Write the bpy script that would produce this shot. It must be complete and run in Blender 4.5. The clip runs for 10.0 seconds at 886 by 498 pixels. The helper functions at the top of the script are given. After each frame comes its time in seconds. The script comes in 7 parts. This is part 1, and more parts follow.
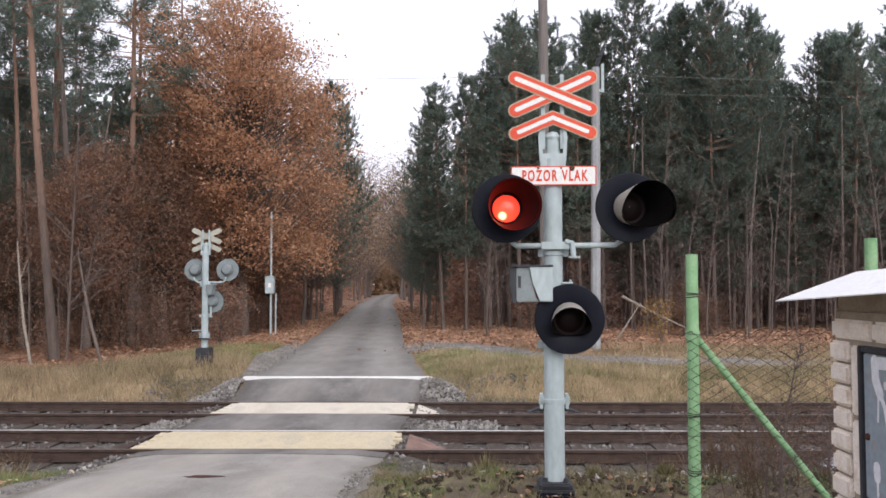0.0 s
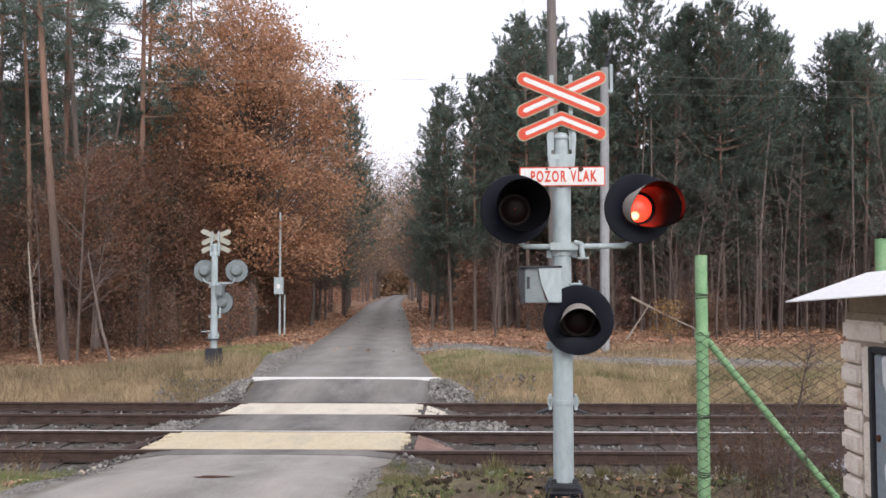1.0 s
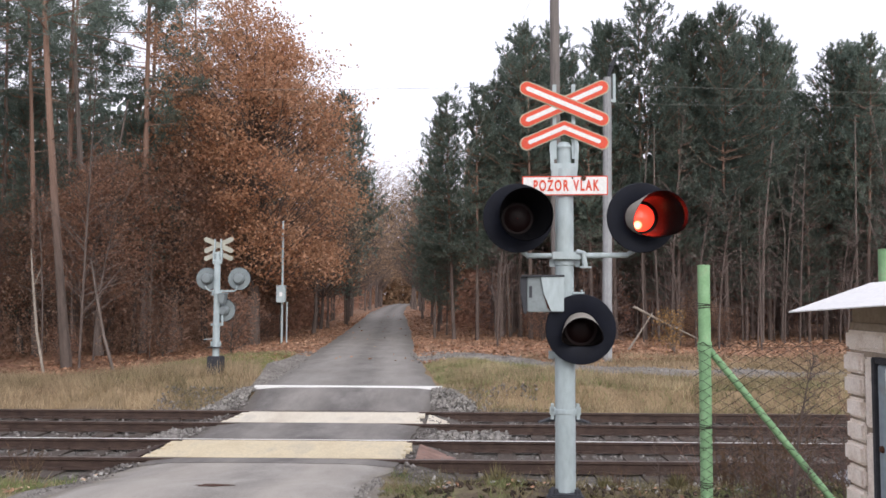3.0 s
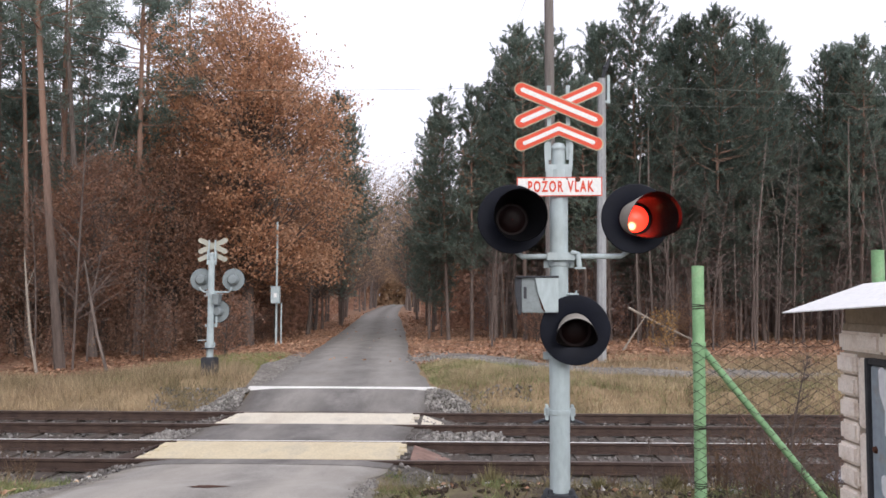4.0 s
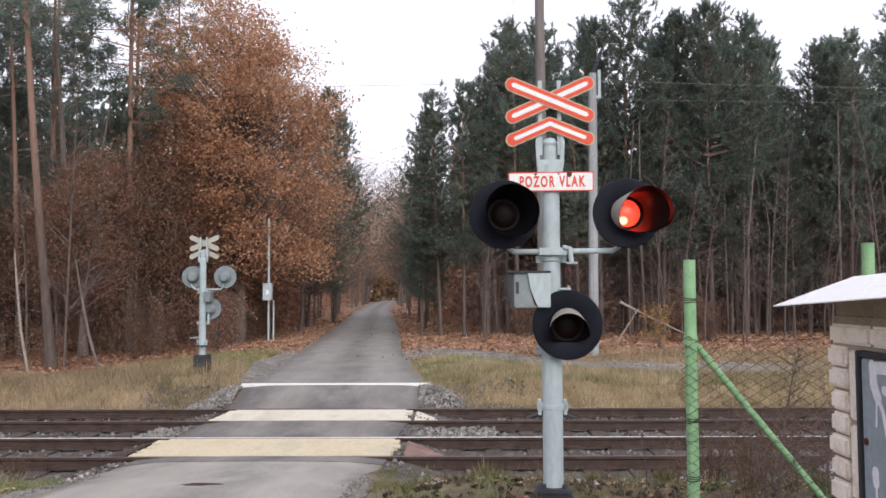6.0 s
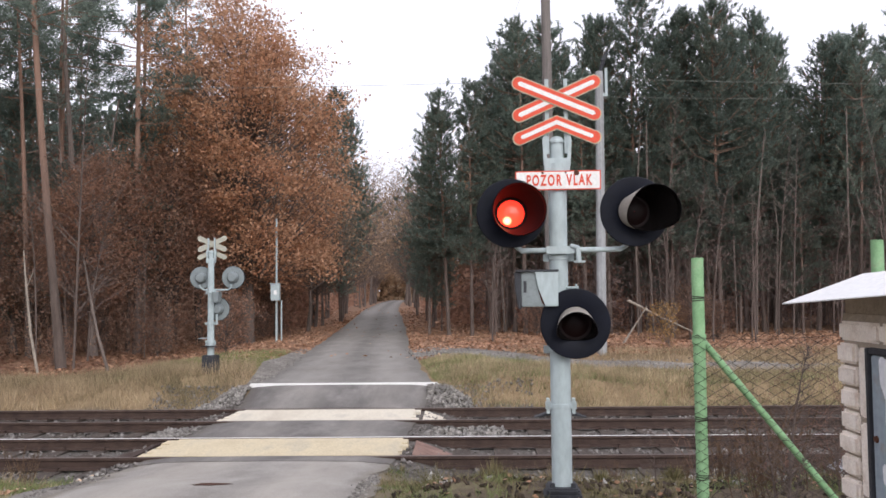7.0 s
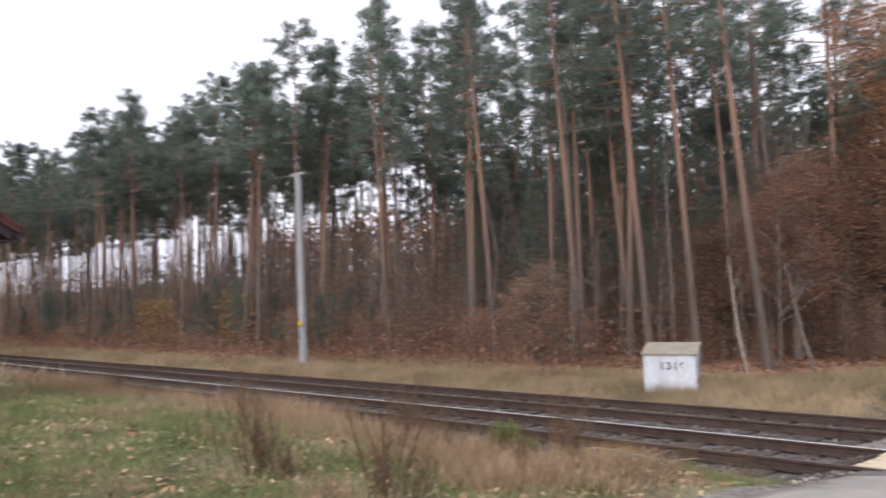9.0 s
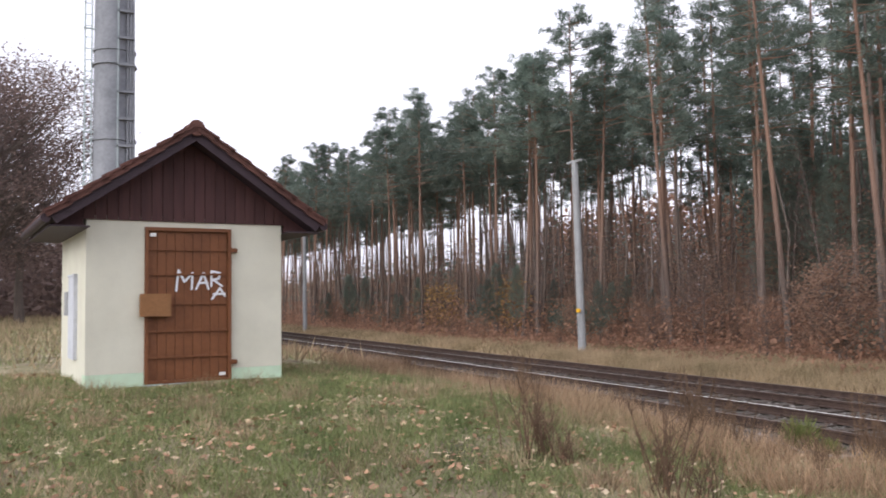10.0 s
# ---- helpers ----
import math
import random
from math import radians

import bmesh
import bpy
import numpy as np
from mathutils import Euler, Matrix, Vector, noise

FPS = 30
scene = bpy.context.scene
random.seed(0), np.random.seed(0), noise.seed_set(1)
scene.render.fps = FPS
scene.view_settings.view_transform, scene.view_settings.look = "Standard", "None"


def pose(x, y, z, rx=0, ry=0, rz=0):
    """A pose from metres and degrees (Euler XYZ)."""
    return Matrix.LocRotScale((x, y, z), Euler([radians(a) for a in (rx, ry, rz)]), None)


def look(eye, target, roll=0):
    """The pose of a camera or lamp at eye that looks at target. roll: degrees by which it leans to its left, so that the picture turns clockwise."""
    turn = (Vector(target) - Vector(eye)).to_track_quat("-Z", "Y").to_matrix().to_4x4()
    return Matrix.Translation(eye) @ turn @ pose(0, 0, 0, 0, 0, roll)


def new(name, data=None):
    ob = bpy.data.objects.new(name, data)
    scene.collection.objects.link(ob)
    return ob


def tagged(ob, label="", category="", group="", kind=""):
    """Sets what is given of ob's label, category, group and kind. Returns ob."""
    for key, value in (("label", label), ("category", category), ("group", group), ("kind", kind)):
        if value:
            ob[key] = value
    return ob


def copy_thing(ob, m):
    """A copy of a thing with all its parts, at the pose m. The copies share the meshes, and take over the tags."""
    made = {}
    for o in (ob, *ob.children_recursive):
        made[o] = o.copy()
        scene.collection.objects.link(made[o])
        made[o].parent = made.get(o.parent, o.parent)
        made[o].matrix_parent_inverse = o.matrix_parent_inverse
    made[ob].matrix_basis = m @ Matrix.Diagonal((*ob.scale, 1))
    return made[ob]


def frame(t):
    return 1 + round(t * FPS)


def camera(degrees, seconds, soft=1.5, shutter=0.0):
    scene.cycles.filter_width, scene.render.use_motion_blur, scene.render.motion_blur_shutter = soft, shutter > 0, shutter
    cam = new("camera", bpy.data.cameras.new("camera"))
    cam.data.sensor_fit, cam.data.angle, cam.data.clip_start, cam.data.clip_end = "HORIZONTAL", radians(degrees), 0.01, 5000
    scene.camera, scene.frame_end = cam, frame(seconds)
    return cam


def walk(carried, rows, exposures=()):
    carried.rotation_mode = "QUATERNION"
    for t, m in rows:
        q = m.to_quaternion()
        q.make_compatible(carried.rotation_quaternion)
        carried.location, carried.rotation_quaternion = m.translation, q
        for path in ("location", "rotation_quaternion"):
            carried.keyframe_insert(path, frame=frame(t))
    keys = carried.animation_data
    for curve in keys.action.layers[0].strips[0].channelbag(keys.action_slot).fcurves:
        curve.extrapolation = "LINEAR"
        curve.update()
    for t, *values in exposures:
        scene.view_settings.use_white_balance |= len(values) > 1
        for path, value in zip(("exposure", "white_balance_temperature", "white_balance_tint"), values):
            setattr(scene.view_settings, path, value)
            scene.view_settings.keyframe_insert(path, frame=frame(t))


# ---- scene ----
EYE = Vector((0.0, 0.0, 1.6))


def aim(yaw, pitch, roll):
    """Camera pose at the standing place, yaw to the left of +y."""
    a, b = radians(yaw), radians(pitch)
    way = Vector((-math.sin(a) * math.cos(b), math.cos(a) * math.cos(b), math.sin(b)))
    return look(EYE, EYE + way, roll)


# seconds, yaw, pitch, roll
PATH = [
    (0.0, 0.79, 2.60, -0.05),
    (0.5, 1.16, 2.54, -0.11),
    (1.0, 1.37, 2.66, -0.05),
    (1.5, 1.53, 2.71, 0.08),
    (2.0, 1.47, 2.86, 0.22),
    (2.5, 1.57, 3.12, 0.16),
    (4.0, 1.17, 3.31, 0.16),
    (4.5, 0.88, 3.33, 0.08),
    (5.0, 0.76, 3.30, -0.06),
    (5.5, 0.61, 3.13, -0.24),
    (7.0, 1.13, 2.98, -0.55),
    (7.5, 6.76, 3.41, -0.81),
    (8.0, 18.63, 3.77, -1.10),
    (8.5, 33.30, 3.90, -1.55),
    (9.0, 46.05, 3.93, -1.37),
    (9.5, 58.39, 4.00, -1.54),
    (10.0, 64.68, 3.43, -0.85),
]
cam = camera(55.16, 10.0, 1.6, 0.3)
walk(cam, [(t, aim(a, b, c)) for t, a, b, c in PATH], [(0.0, 0.27), (7.6, 0.27), (9.0, 0.38), (10.0, 0.38)])


# ---- world, light, exposure ----
world = bpy.data.worlds.new("overcast_sky")
scene.world = world
world.use_nodes = True
wn, wl = world.node_tree.nodes, world.node_tree.links
sky = wn.new("ShaderNodeTexSky")
sky.sky_type, sky.sun_disc = "NISHITA", False
sky.sun_elevation, sky.sun_rotation = radians(29), radians(162)
sky.dust_density, sky.air_density, sky.ozone_density = 6.0, 1.5, 0.5
grey = wn.new("ShaderNodeHueSaturation")
grey.inputs["Saturation"].default_value = 0.08
cloud = wn.new("ShaderNodeMix")
cloud.data_type = "RGBA"
cloud.inputs["Factor"].default_value = 0.75
cloud.inputs["B"].default_value = (9.75, 9.75, 11.3, 1)
wl.new(sky.outputs["Color"], grey.inputs["Color"])
wl.new(grey.outputs["Color"], cloud.inputs["A"])
wl.new(cloud.outputs["Result"], wn["Background"].inputs["Color"])
wn["Background"].inputs["Strength"].default_value = 0.12
sun = new("sun", bpy.data.lights.new("sun", "SUN"))
sun.data.energy, sun.data.angle, sun.data.color = 1.1, radians(40), (1.0, 0.97, 0.93)
sun.matrix_world = look((15, -46, 27), (0, 0, 0))
scene.view_settings.exposure = 0.27


# ---- materials ----
def material(name, stops, scale=6.0, detail=6.0, rough=0.8, bump=0.2, bump_scale=None, metal=0.0, fine=None, island=0.0, per_object=0.0, coords="Object", stretch=(1, 1, 1), spec=0.3, emit=None, transmit=0.0, thin=0.0):
    """Noise-mixed surface: stops are (place, colour) of the large variation, fine a second, smaller grain."""
    m = bpy.data.materials.new(name)
    m.use_nodes = True
    n, l = m.node_tree.nodes, m.node_tree.links
    b = n["Principled BSDF"]
    tc, mp = n.new("ShaderNodeTexCoord"), n.new("ShaderNodeMapping")
    mp.inputs["Scale"].default_value = stretch
    l.new(tc.outputs[coords], mp.inputs["Vector"])
    t = n.new("ShaderNodeTexNoise")
    t.inputs["Scale"].default_value, t.inputs["Detail"].default_value = scale, detail
    t.inputs["Roughness"].default_value = 0.62
    l.new(mp.outputs["Vector"], t.inputs["Vector"])
    r = n.new("ShaderNodeValToRGB")
    e = r.color_ramp.elements
    while len(e) < len(stops):
        e.new(0.5)
    for k, (p, c) in enumerate(stops):
        e[k].position, e[k].color = p, (*c, 1)
    l.new(t.outputs["Fac"], r.inputs["Fac"])
    out = r.outputs["Color"]
    g = n.new("ShaderNodeTexNoise")
    g.inputs["Scale"].default_value, g.inputs["Detail"].default_value = bump_scale or scale * 9, 4
    l.new(mp.outputs["Vector"], g.inputs["Vector"])
    hs = n.new("ShaderNodeHueSaturation")
    l.new(out, hs.inputs["Color"])
    mr = n.new("ShaderNodeMapRange")
    mr.inputs["To Min"].default_value, mr.inputs["To Max"].default_value = 1 - (fine or 0.25), 1 + (fine or 0.25)
    l.new(g.outputs["Fac"], mr.inputs["Value"])
    value = mr.outputs["Result"]
    for amount, node, socket in ((island, "ShaderNodeNewGeometry", "Random Per Island"), (per_object, "ShaderNodeObjectInfo", "Random")):
        if amount:
            o = n.new(node)
            m2 = n.new("ShaderNodeMapRange")
            m2.inputs["To Min"].default_value, m2.inputs["To Max"].default_value = 1 - amount, 1 + amount
            l.new(o.outputs[socket], m2.inputs["Value"])
            mul = n.new("ShaderNodeMath")
            mul.operation = "MULTIPLY"
            l.new(value, mul.inputs[0]), l.new(m2.outputs["Result"], mul.inputs[1])
            value = mul.outputs["Value"]
    l.new(value, hs.inputs["Value"])
    l.new(hs.outputs["Color"], b.inputs["Base Color"])
    b.inputs["Roughness"].default_value, b.inputs["Metallic"].default_value = rough, metal
    b.inputs["Specular IOR Level"].default_value = spec
    if transmit:
        b.inputs["Transmission Weight"].default_value = transmit
    if emit:
        b.inputs["Emission Color"].default_value, b.inputs["Emission Strength"].default_value = (*emit[0], 1), emit[1]
    if bump:
        bp = n.new("ShaderNodeBump")
        bp.inputs["Strength"].default_value, bp.inputs["Distance"].default_value = bump, 0.02
        l.new(g.outputs["Fac"], bp.inputs["Height"])
        l.new(bp.outputs["Normal"], b.inputs["Normal"])
    if thin:
        tr, mx = n.new("ShaderNodeBsdfTranslucent"), n.new("ShaderNodeMixShader")
        mx.inputs["Fac"].default_value = thin
        l.new(hs.outputs["Color"], tr.inputs["Color"])
        l.new(b.outputs["BSDF"], mx.inputs[1]), l.new(tr.outputs["BSDF"], mx.inputs[2])
        l.new(mx.outputs["Shader"], n["Material Output"].inputs["Surface"])
    return m


def plain(name, c, k=0.8, **more):
    return material(name, [(0.3, tuple(v * k for v in c)), (0.7, c)], **more)


M_GALV = material("galvanised_steel", [(0.3, (0.31, 0.365, 0.375)), (0.55, (0.40, 0.46, 0.47)), (0.75, (0.35, 0.385, 0.38))], 3, rough=0.55, bump=0.05, stretch=(1, 1, 0.4))
M_GREYPAINT = plain("grey_paint", (0.22, 0.25, 0.255), rough=0.6, bump=0.05)
M_BLACK = plain("blue_black_paint", (0.007, 0.0085, 0.016), 0.6, rough=0.55, bump=0.05, spec=0.14)
M_INNER = plain("matt_black_lining", (0.007, 0.006, 0.006), 0.7, rough=0.24, bump=0, spec=0.28)
# copy of the black lining, gloss cut so the lamp's red reflection stays dim
M_INNERDIM = plain("reflection_dimmed_lining", (0.006, 0.006, 0.007), 0.7, rough=0.5, bump=0, spec=0.05)
M_BEIGE = plain("faded_beige_paint", (0.33, 0.30, 0.265), rough=0.7, bump=0.05)
M_IRON = plain("dark_cast_iron", (0.045, 0.047, 0.055), 0.6, rough=0.6)
M_SIGNRED = plain("red_retroreflective_sheet", (0.66, 0.075, 0.035), 0.9, rough=0.45, bump=0)
M_SIGNWHITE = plain("white_sign_sheet", (0.74, 0.73, 0.71), 0.93, rough=0.45, bump=0)
M_CREAM = plain("yellowed_sign_edge", (0.5, 0.4, 0.26), 0.8, rough=0.6, bump=0)
M_SIGNBACK = plain("bare_sign_back", (0.42, 0.41, 0.34), 0.8, rough=0.6)
M_REDGLASS = plain("unlit_red_lens", (0.008, 0.003, 0.003), 0.7, rough=0.5, bump=0, spec=0.1)
M_RUST = plain("rust_spot", (0.09, 0.035, 0.02), 0.6)
M_GREEN = material("green_fence_paint", [(0.35, (0.18, 0.33, 0.165)), (0.6, (0.25, 0.43, 0.23)), (0.78, (0.30, 0.33, 0.21))], 9, rough=0.6, bump=0.1)
M_WIRE = plain("rusty_wire", (0.04, 0.030, 0.026), 0.5, rough=0.8)
M_BRICKW = material("whitewashed_brick", [(0.3, (0.70, 0.60, 0.51)), (0.5, (0.85, 0.765, 0.68)), (0.75, (0.88, 0.81, 0.73))], 14, rough=0.85, bump=0.4, per_object=0.05)
M_MORTAR = plain("pale_mortar", (0.40, 0.33, 0.26), 0.7, rough=0.9, bump=0.5)
M_ROOFSHEET = plain("white_sheet_metal", (0.78, 0.77, 0.76), 0.94, rough=0.5, bump=0.05)
M_STEELDOOR = material("weathered_blue_grey_door", [(0.3, (0.20, 0.24, 0.28)), (0.55, (0.27, 0.32, 0.36)), (0.72, (0.26, 0.20, 0.13))], 4, rough=0.6)
M_WHITEPAINT = plain("sprayed_white_paint", (0.75, 0.76, 0.8), 0.9, rough=0.5, bump=0)
M_ASPHALT = material("worn_asphalt", [(0.3, (0.205, 0.186, 0.166)), (0.5, (0.275, 0.254, 0.230)), (0.72, (0.385, 0.36, 0.33))], 0.8, 10, rough=0.85, bump=0.5, bump_scale=55, fine=0.3, spec=0.3, stretch=(1.7, 0.2, 1))
M_ASPHALTDARK = material("dark_crossing_asphalt", [(0.3, (0.085, 0.078, 0.078)), (0.48, (0.13, 0.122, 0.118)), (0.7, (0.26, 0.245, 0.23))], 0.9, 8, rough=0.75, bump=0.3, bump_scale=60, fine=0.2, stretch=(1.3, 0.25, 1))
M_PANEL = material("pale_concrete_panel", [(0.3, (0.49, 0.405, 0.27)), (0.55, (0.60, 0.51, 0.35)), (0.75, (0.44, 0.39, 0.30))], 1.1, 8, rough=0.7, bump=0.15, bump_scale=25, stretch=(1.5, 0.5, 1))
M_PANELW = material("whitish_concrete_panel", [(0.3, (0.53, 0.465, 0.375)), (0.55, (0.66, 0.60, 0.49)), (0.75, (0.49, 0.445, 0.38))], 1.1, 8, rough=0.7, bump=0.15, bump_scale=25, stretch=(1.5, 0.5, 1))
M_RAIL = material("rusty_rail_side", [(0.3, (0.038, 0.024, 0.020)), (0.6, (0.070, 0.045, 0.036)), (0.8, (0.10, 0.07, 0.055))], 5, rough=0.75, bump=0.2)
M_DEFLECT = material("red_brown_plate", [(0.3, (0.17, 0.10, 0.08)), (0.6, (0.27, 0.17, 0.135)), (0.8, (0.36, 0.27, 0.22))], 5, rough=0.75, bump=0.2)
# near-white, barely metallic base: the sky's sheen on the polished head is in the colour
M_RAILTOP = plain("polished_rail_head", (0.86, 0.84, 0.82), 0.92, rough=0.42, metal=0.35, bump=0.02)
M_RAILTOPDULL = plain("rusty_rail_head", (0.15, 0.115, 0.10), 0.8, rough=0.5, metal=0.2, bump=0.05)
M_SLEEPER = material("weathered_sleeper", [(0.3, (0.05, 0.038, 0.032)), (0.7, (0.11, 0.09, 0.075))], 5, rough=0.9, bump=0.5, stretch=(4, 0.6, 1))
M_BALLAST = material("ballast_stone", [(0.3, (0.12, 0.105, 0.095)), (0.7, (0.27, 0.25, 0.235))], 3, rough=0.9, bump=0.3, island=0.45)
M_PALESTONE = plain("pale_stone", (0.5, 0.48, 0.45), 0.7, rough=0.9, bump=0.4)
M_GRASS = material("grass_blades", [(0.38, (0.19, 0.215, 0.095)), (0.50, (0.30, 0.295, 0.15)), (0.59, (0.44, 0.37, 0.23)), (0.70, (0.58, 0.49, 0.34))], 0.9, 8, rough=0.8, bump=0, island=0.5, thin=0.4)
M_GREENGRASS = material("fresh_green_grass", [(0.3, (0.125, 0.165, 0.065)), (0.7, (0.27, 0.30, 0.13))], 2.0, 4, rough=0.8, bump=0, island=0.4, thin=0.4)
M_CABLE = plain("weathered_cable", (0.22, 0.23, 0.21), 0.8, rough=0.7, bump=0)
M_STRAW = material("dry_straw_grass", [(0.3, (0.19, 0.165, 0.092)), (0.45, (0.30, 0.235, 0.145)), (0.58, (0.44, 0.34, 0.22)), (0.72, (0.27, 0.195, 0.125))], 0.45, 6, rough=0.85, bump=0, island=0.45, thin=0.35)
M_LEAFLITTER = material("fallen_leaves", [(0.3, (0.22, 0.12, 0.075)), (0.5, (0.36, 0.20, 0.125)), (0.7, (0.47, 0.31, 0.20))], 2, 5, rough=0.75, bump=0, island=0.45)
M_OAKLEAF = material("orange_oak_leaves", [(0.3, (0.37, 0.195, 0.12)), (0.5, (0.50, 0.285, 0.172)), (0.7, (0.60, 0.385, 0.255))], 0.6, 5, rough=0.7, bump=0, island=0.35, thin=0.5)
M_BROWNLEAF = material("brown_beech_leaves", [(0.3, (0.23, 0.138, 0.100)), (0.5, (0.34, 0.200, 0.140)), (0.7, (0.43, 0.265, 0.175))], 0.7, 5, rough=0.75, bump=0, island=0.3, per_object=0.25, thin=0.65)
M_UNDERLEAF = material("withered_undergrowth_leaves", [(0.3, (0.28, 0.19, 0.145)), (0.5, (0.40, 0.27, 0.20)), (0.7, (0.50, 0.35, 0.255))], 0.3, 5, rough=0.8, bump=0, island=0.12, thin=0.75)
M_DARKLEAF = material("dark_withered_leaves", [(0.3, (0.125, 0.09, 0.082)), (0.6, (0.215, 0.153, 0.137))], 0.7, 5, rough=0.8, bump=0, island=0.3, thin=0.4)
M_TANLEAF = material("tan_autumn_leaves", [(0.3, (0.27, 0.18, 0.115)), (0.5, (0.39, 0.265, 0.165)), (0.7, (0.48, 0.345, 0.22))], 0.5, 5, rough=0.75, bump=0, island=0.35, thin=0.45)
M_YELLOWLEAF = material("yellow_autumn_leaves", [(0.3, (0.29, 0.17, 0.065)), (0.6, (0.43, 0.27, 0.11))], 0.8, 5, rough=0.75, bump=0, island=0.35, thin=0.4)
M_NEEDLE = material("pine_needles", [(0.3, (0.125, 0.165, 0.142)), (0.5, (0.182, 0.226, 0.188)), (0.72, (0.245, 0.278, 0.222))], 0.8, 5, rough=0.6, bump=0, island=0.35, per_object=0.28, thin=0.64)
M_BARK = material("grey_brown_bark", [(0.3, (0.10, 0.080, 0.070)), (0.6, (0.165, 0.132, 0.115)), (0.8, (0.22, 0.18, 0.155))], 3, rough=0.9, bump=0.6, bump_scale=14, stretch=(3, 3, 0.5), per_object=0.25)
M_TWIG = plain("thin_twigs", (0.15, 0.115, 0.10), 0.6, rough=0.9, bump=0)
M_PALEBARK = plain("pale_dead_wood", (0.36, 0.31, 0.26), 0.6, rough=0.9)
M_CONCRETE = material("grey_concrete", [(0.3, (0.235, 0.235, 0.24)), (0.6, (0.325, 0.333, 0.34))], 2.5, rough=0.85, bump=0.2, stretch=(1, 1, 0.4))
M_WOODPOLE = material("weathered_pole_wood", [(0.3, (0.13, 0.115, 0.11)), (0.7, (0.22, 0.195, 0.18))], 4, rough=0.9, bump=0.4, stretch=(5, 5, 0.3))
M_WHITEBOX = material("dirty_white_cabinet", [(0.3, (0.42, 0.44, 0.48)), (0.55, (0.56, 0.58, 0.63)), (0.75, (0.50, 0.51, 0.54))], 2.2, rough=0.6, bump=0.05, stretch=(1, 1, 0.5))
M_BOXLID = plain("lichened_lid", (0.33, 0.29, 0.23), 0.7, rough=0.9)
M_RENDERW = material("cream_wall_render", [(0.3, (0.57, 0.555, 0.46)), (0.6, (0.65, 0.635, 0.53)), (0.8, (0.59, 0.58, 0.495))], 1.2, rough=0.9, bump=0.15, bump_scale=60, fine=0.06)
M_RENDERG = plain("pale_green_wall_base", (0.55, 0.70, 0.53), 0.9, rough=0.9, bump=0.2, fine=0.08)
M_GABLE = material("dark_brown_boards", [(0.3, (0.055, 0.024, 0.024)), (0.7, (0.088, 0.040, 0.038))], 3, rough=0.7, bump=0.2, stretch=(6, 6, 0.5), per_object=0.12)
M_FASCIA = plain("dark_fascia", (0.050, 0.032, 0.040), 0.7, rough=0.6)
M_ROOFTILE = material("brown_roof_tile", [(0.3, (0.085, 0.040, 0.034)), (0.7, (0.145, 0.068, 0.054))], 5, rough=0.85, bump=0.3, per_object=0.2)
M_DOORBROWN = material("brown_painted_steel", [(0.3, (0.135, 0.052, 0.022)), (0.6, (0.185, 0.072, 0.030)), (0.8, (0.15, 0.065, 0.035))], 2.5, rough=0.55, bump=0.05)
M_LOCKBOX = plain("lighter_brown_steel", (0.26, 0.125, 0.052), 0.9, rough=0.55, bump=0.05)
M_MAST = material("mast_steel", [(0.3, (0.17, 0.178, 0.20)), (0.6, (0.25, 0.258, 0.285))], 1.2, rough=0.6, bump=0.05)
M_YELLOW = plain("yellow_tag", (0.75, 0.42, 0.03), 0.9)
M_DARKTEXT = plain("stencil_black", (0.06, 0.06, 0.07), 0.9, bump=0)
M_PLANTSTEM = plain("dry_weed_stems", (0.15, 0.095, 0.06), 0.6, rough=0.9, bump=0)
M_SHRUB = plain("small_green_shrub", (0.17, 0.19, 0.06), 0.6, rough=0.8, bump=0, island=0.3)


def pine_bark():
    """Scots pine bark: grey-brown and cracked below, orange and flaky above."""
    m = material("scots_pine_bark", [(0.3, (0.095, 0.072, 0.062)), (0.7, (0.17, 0.13, 0.112))], 3, rough=0.9, bump=0.6, bump_scale=16, stretch=(3, 3, 0.6), per_object=0.2)
    n, l = m.node_tree.nodes, m.node_tree.links
    tc, sep, mr, mix = n.new("ShaderNodeTexCoord"), n.new("ShaderNodeSeparateXYZ"), n.new("ShaderNodeMapRange"), n.new("ShaderNodeMix")
    l.new(tc.outputs["Object"], sep.inputs["Vector"])
    l.new(sep.outputs["Z"], mr.inputs["Value"])
    mr.inputs["From Min"].default_value, mr.inputs["From Max"].default_value = 3.0, 8.0
    mix.data_type = "RGBA"
    l.new(mr.outputs["Result"], mix.inputs["Factor"])
    b = n["Principled BSDF"]
    l.new(b.inputs["Base Color"].links[0].from_socket, mix.inputs["A"])
    mix.inputs["B"].default_value = (0.24, 0.148, 0.110, 1)
    l.new(mix.outputs["Result"], b.inputs["Base Color"])
    return m


M_PINEBARK = pine_bark()


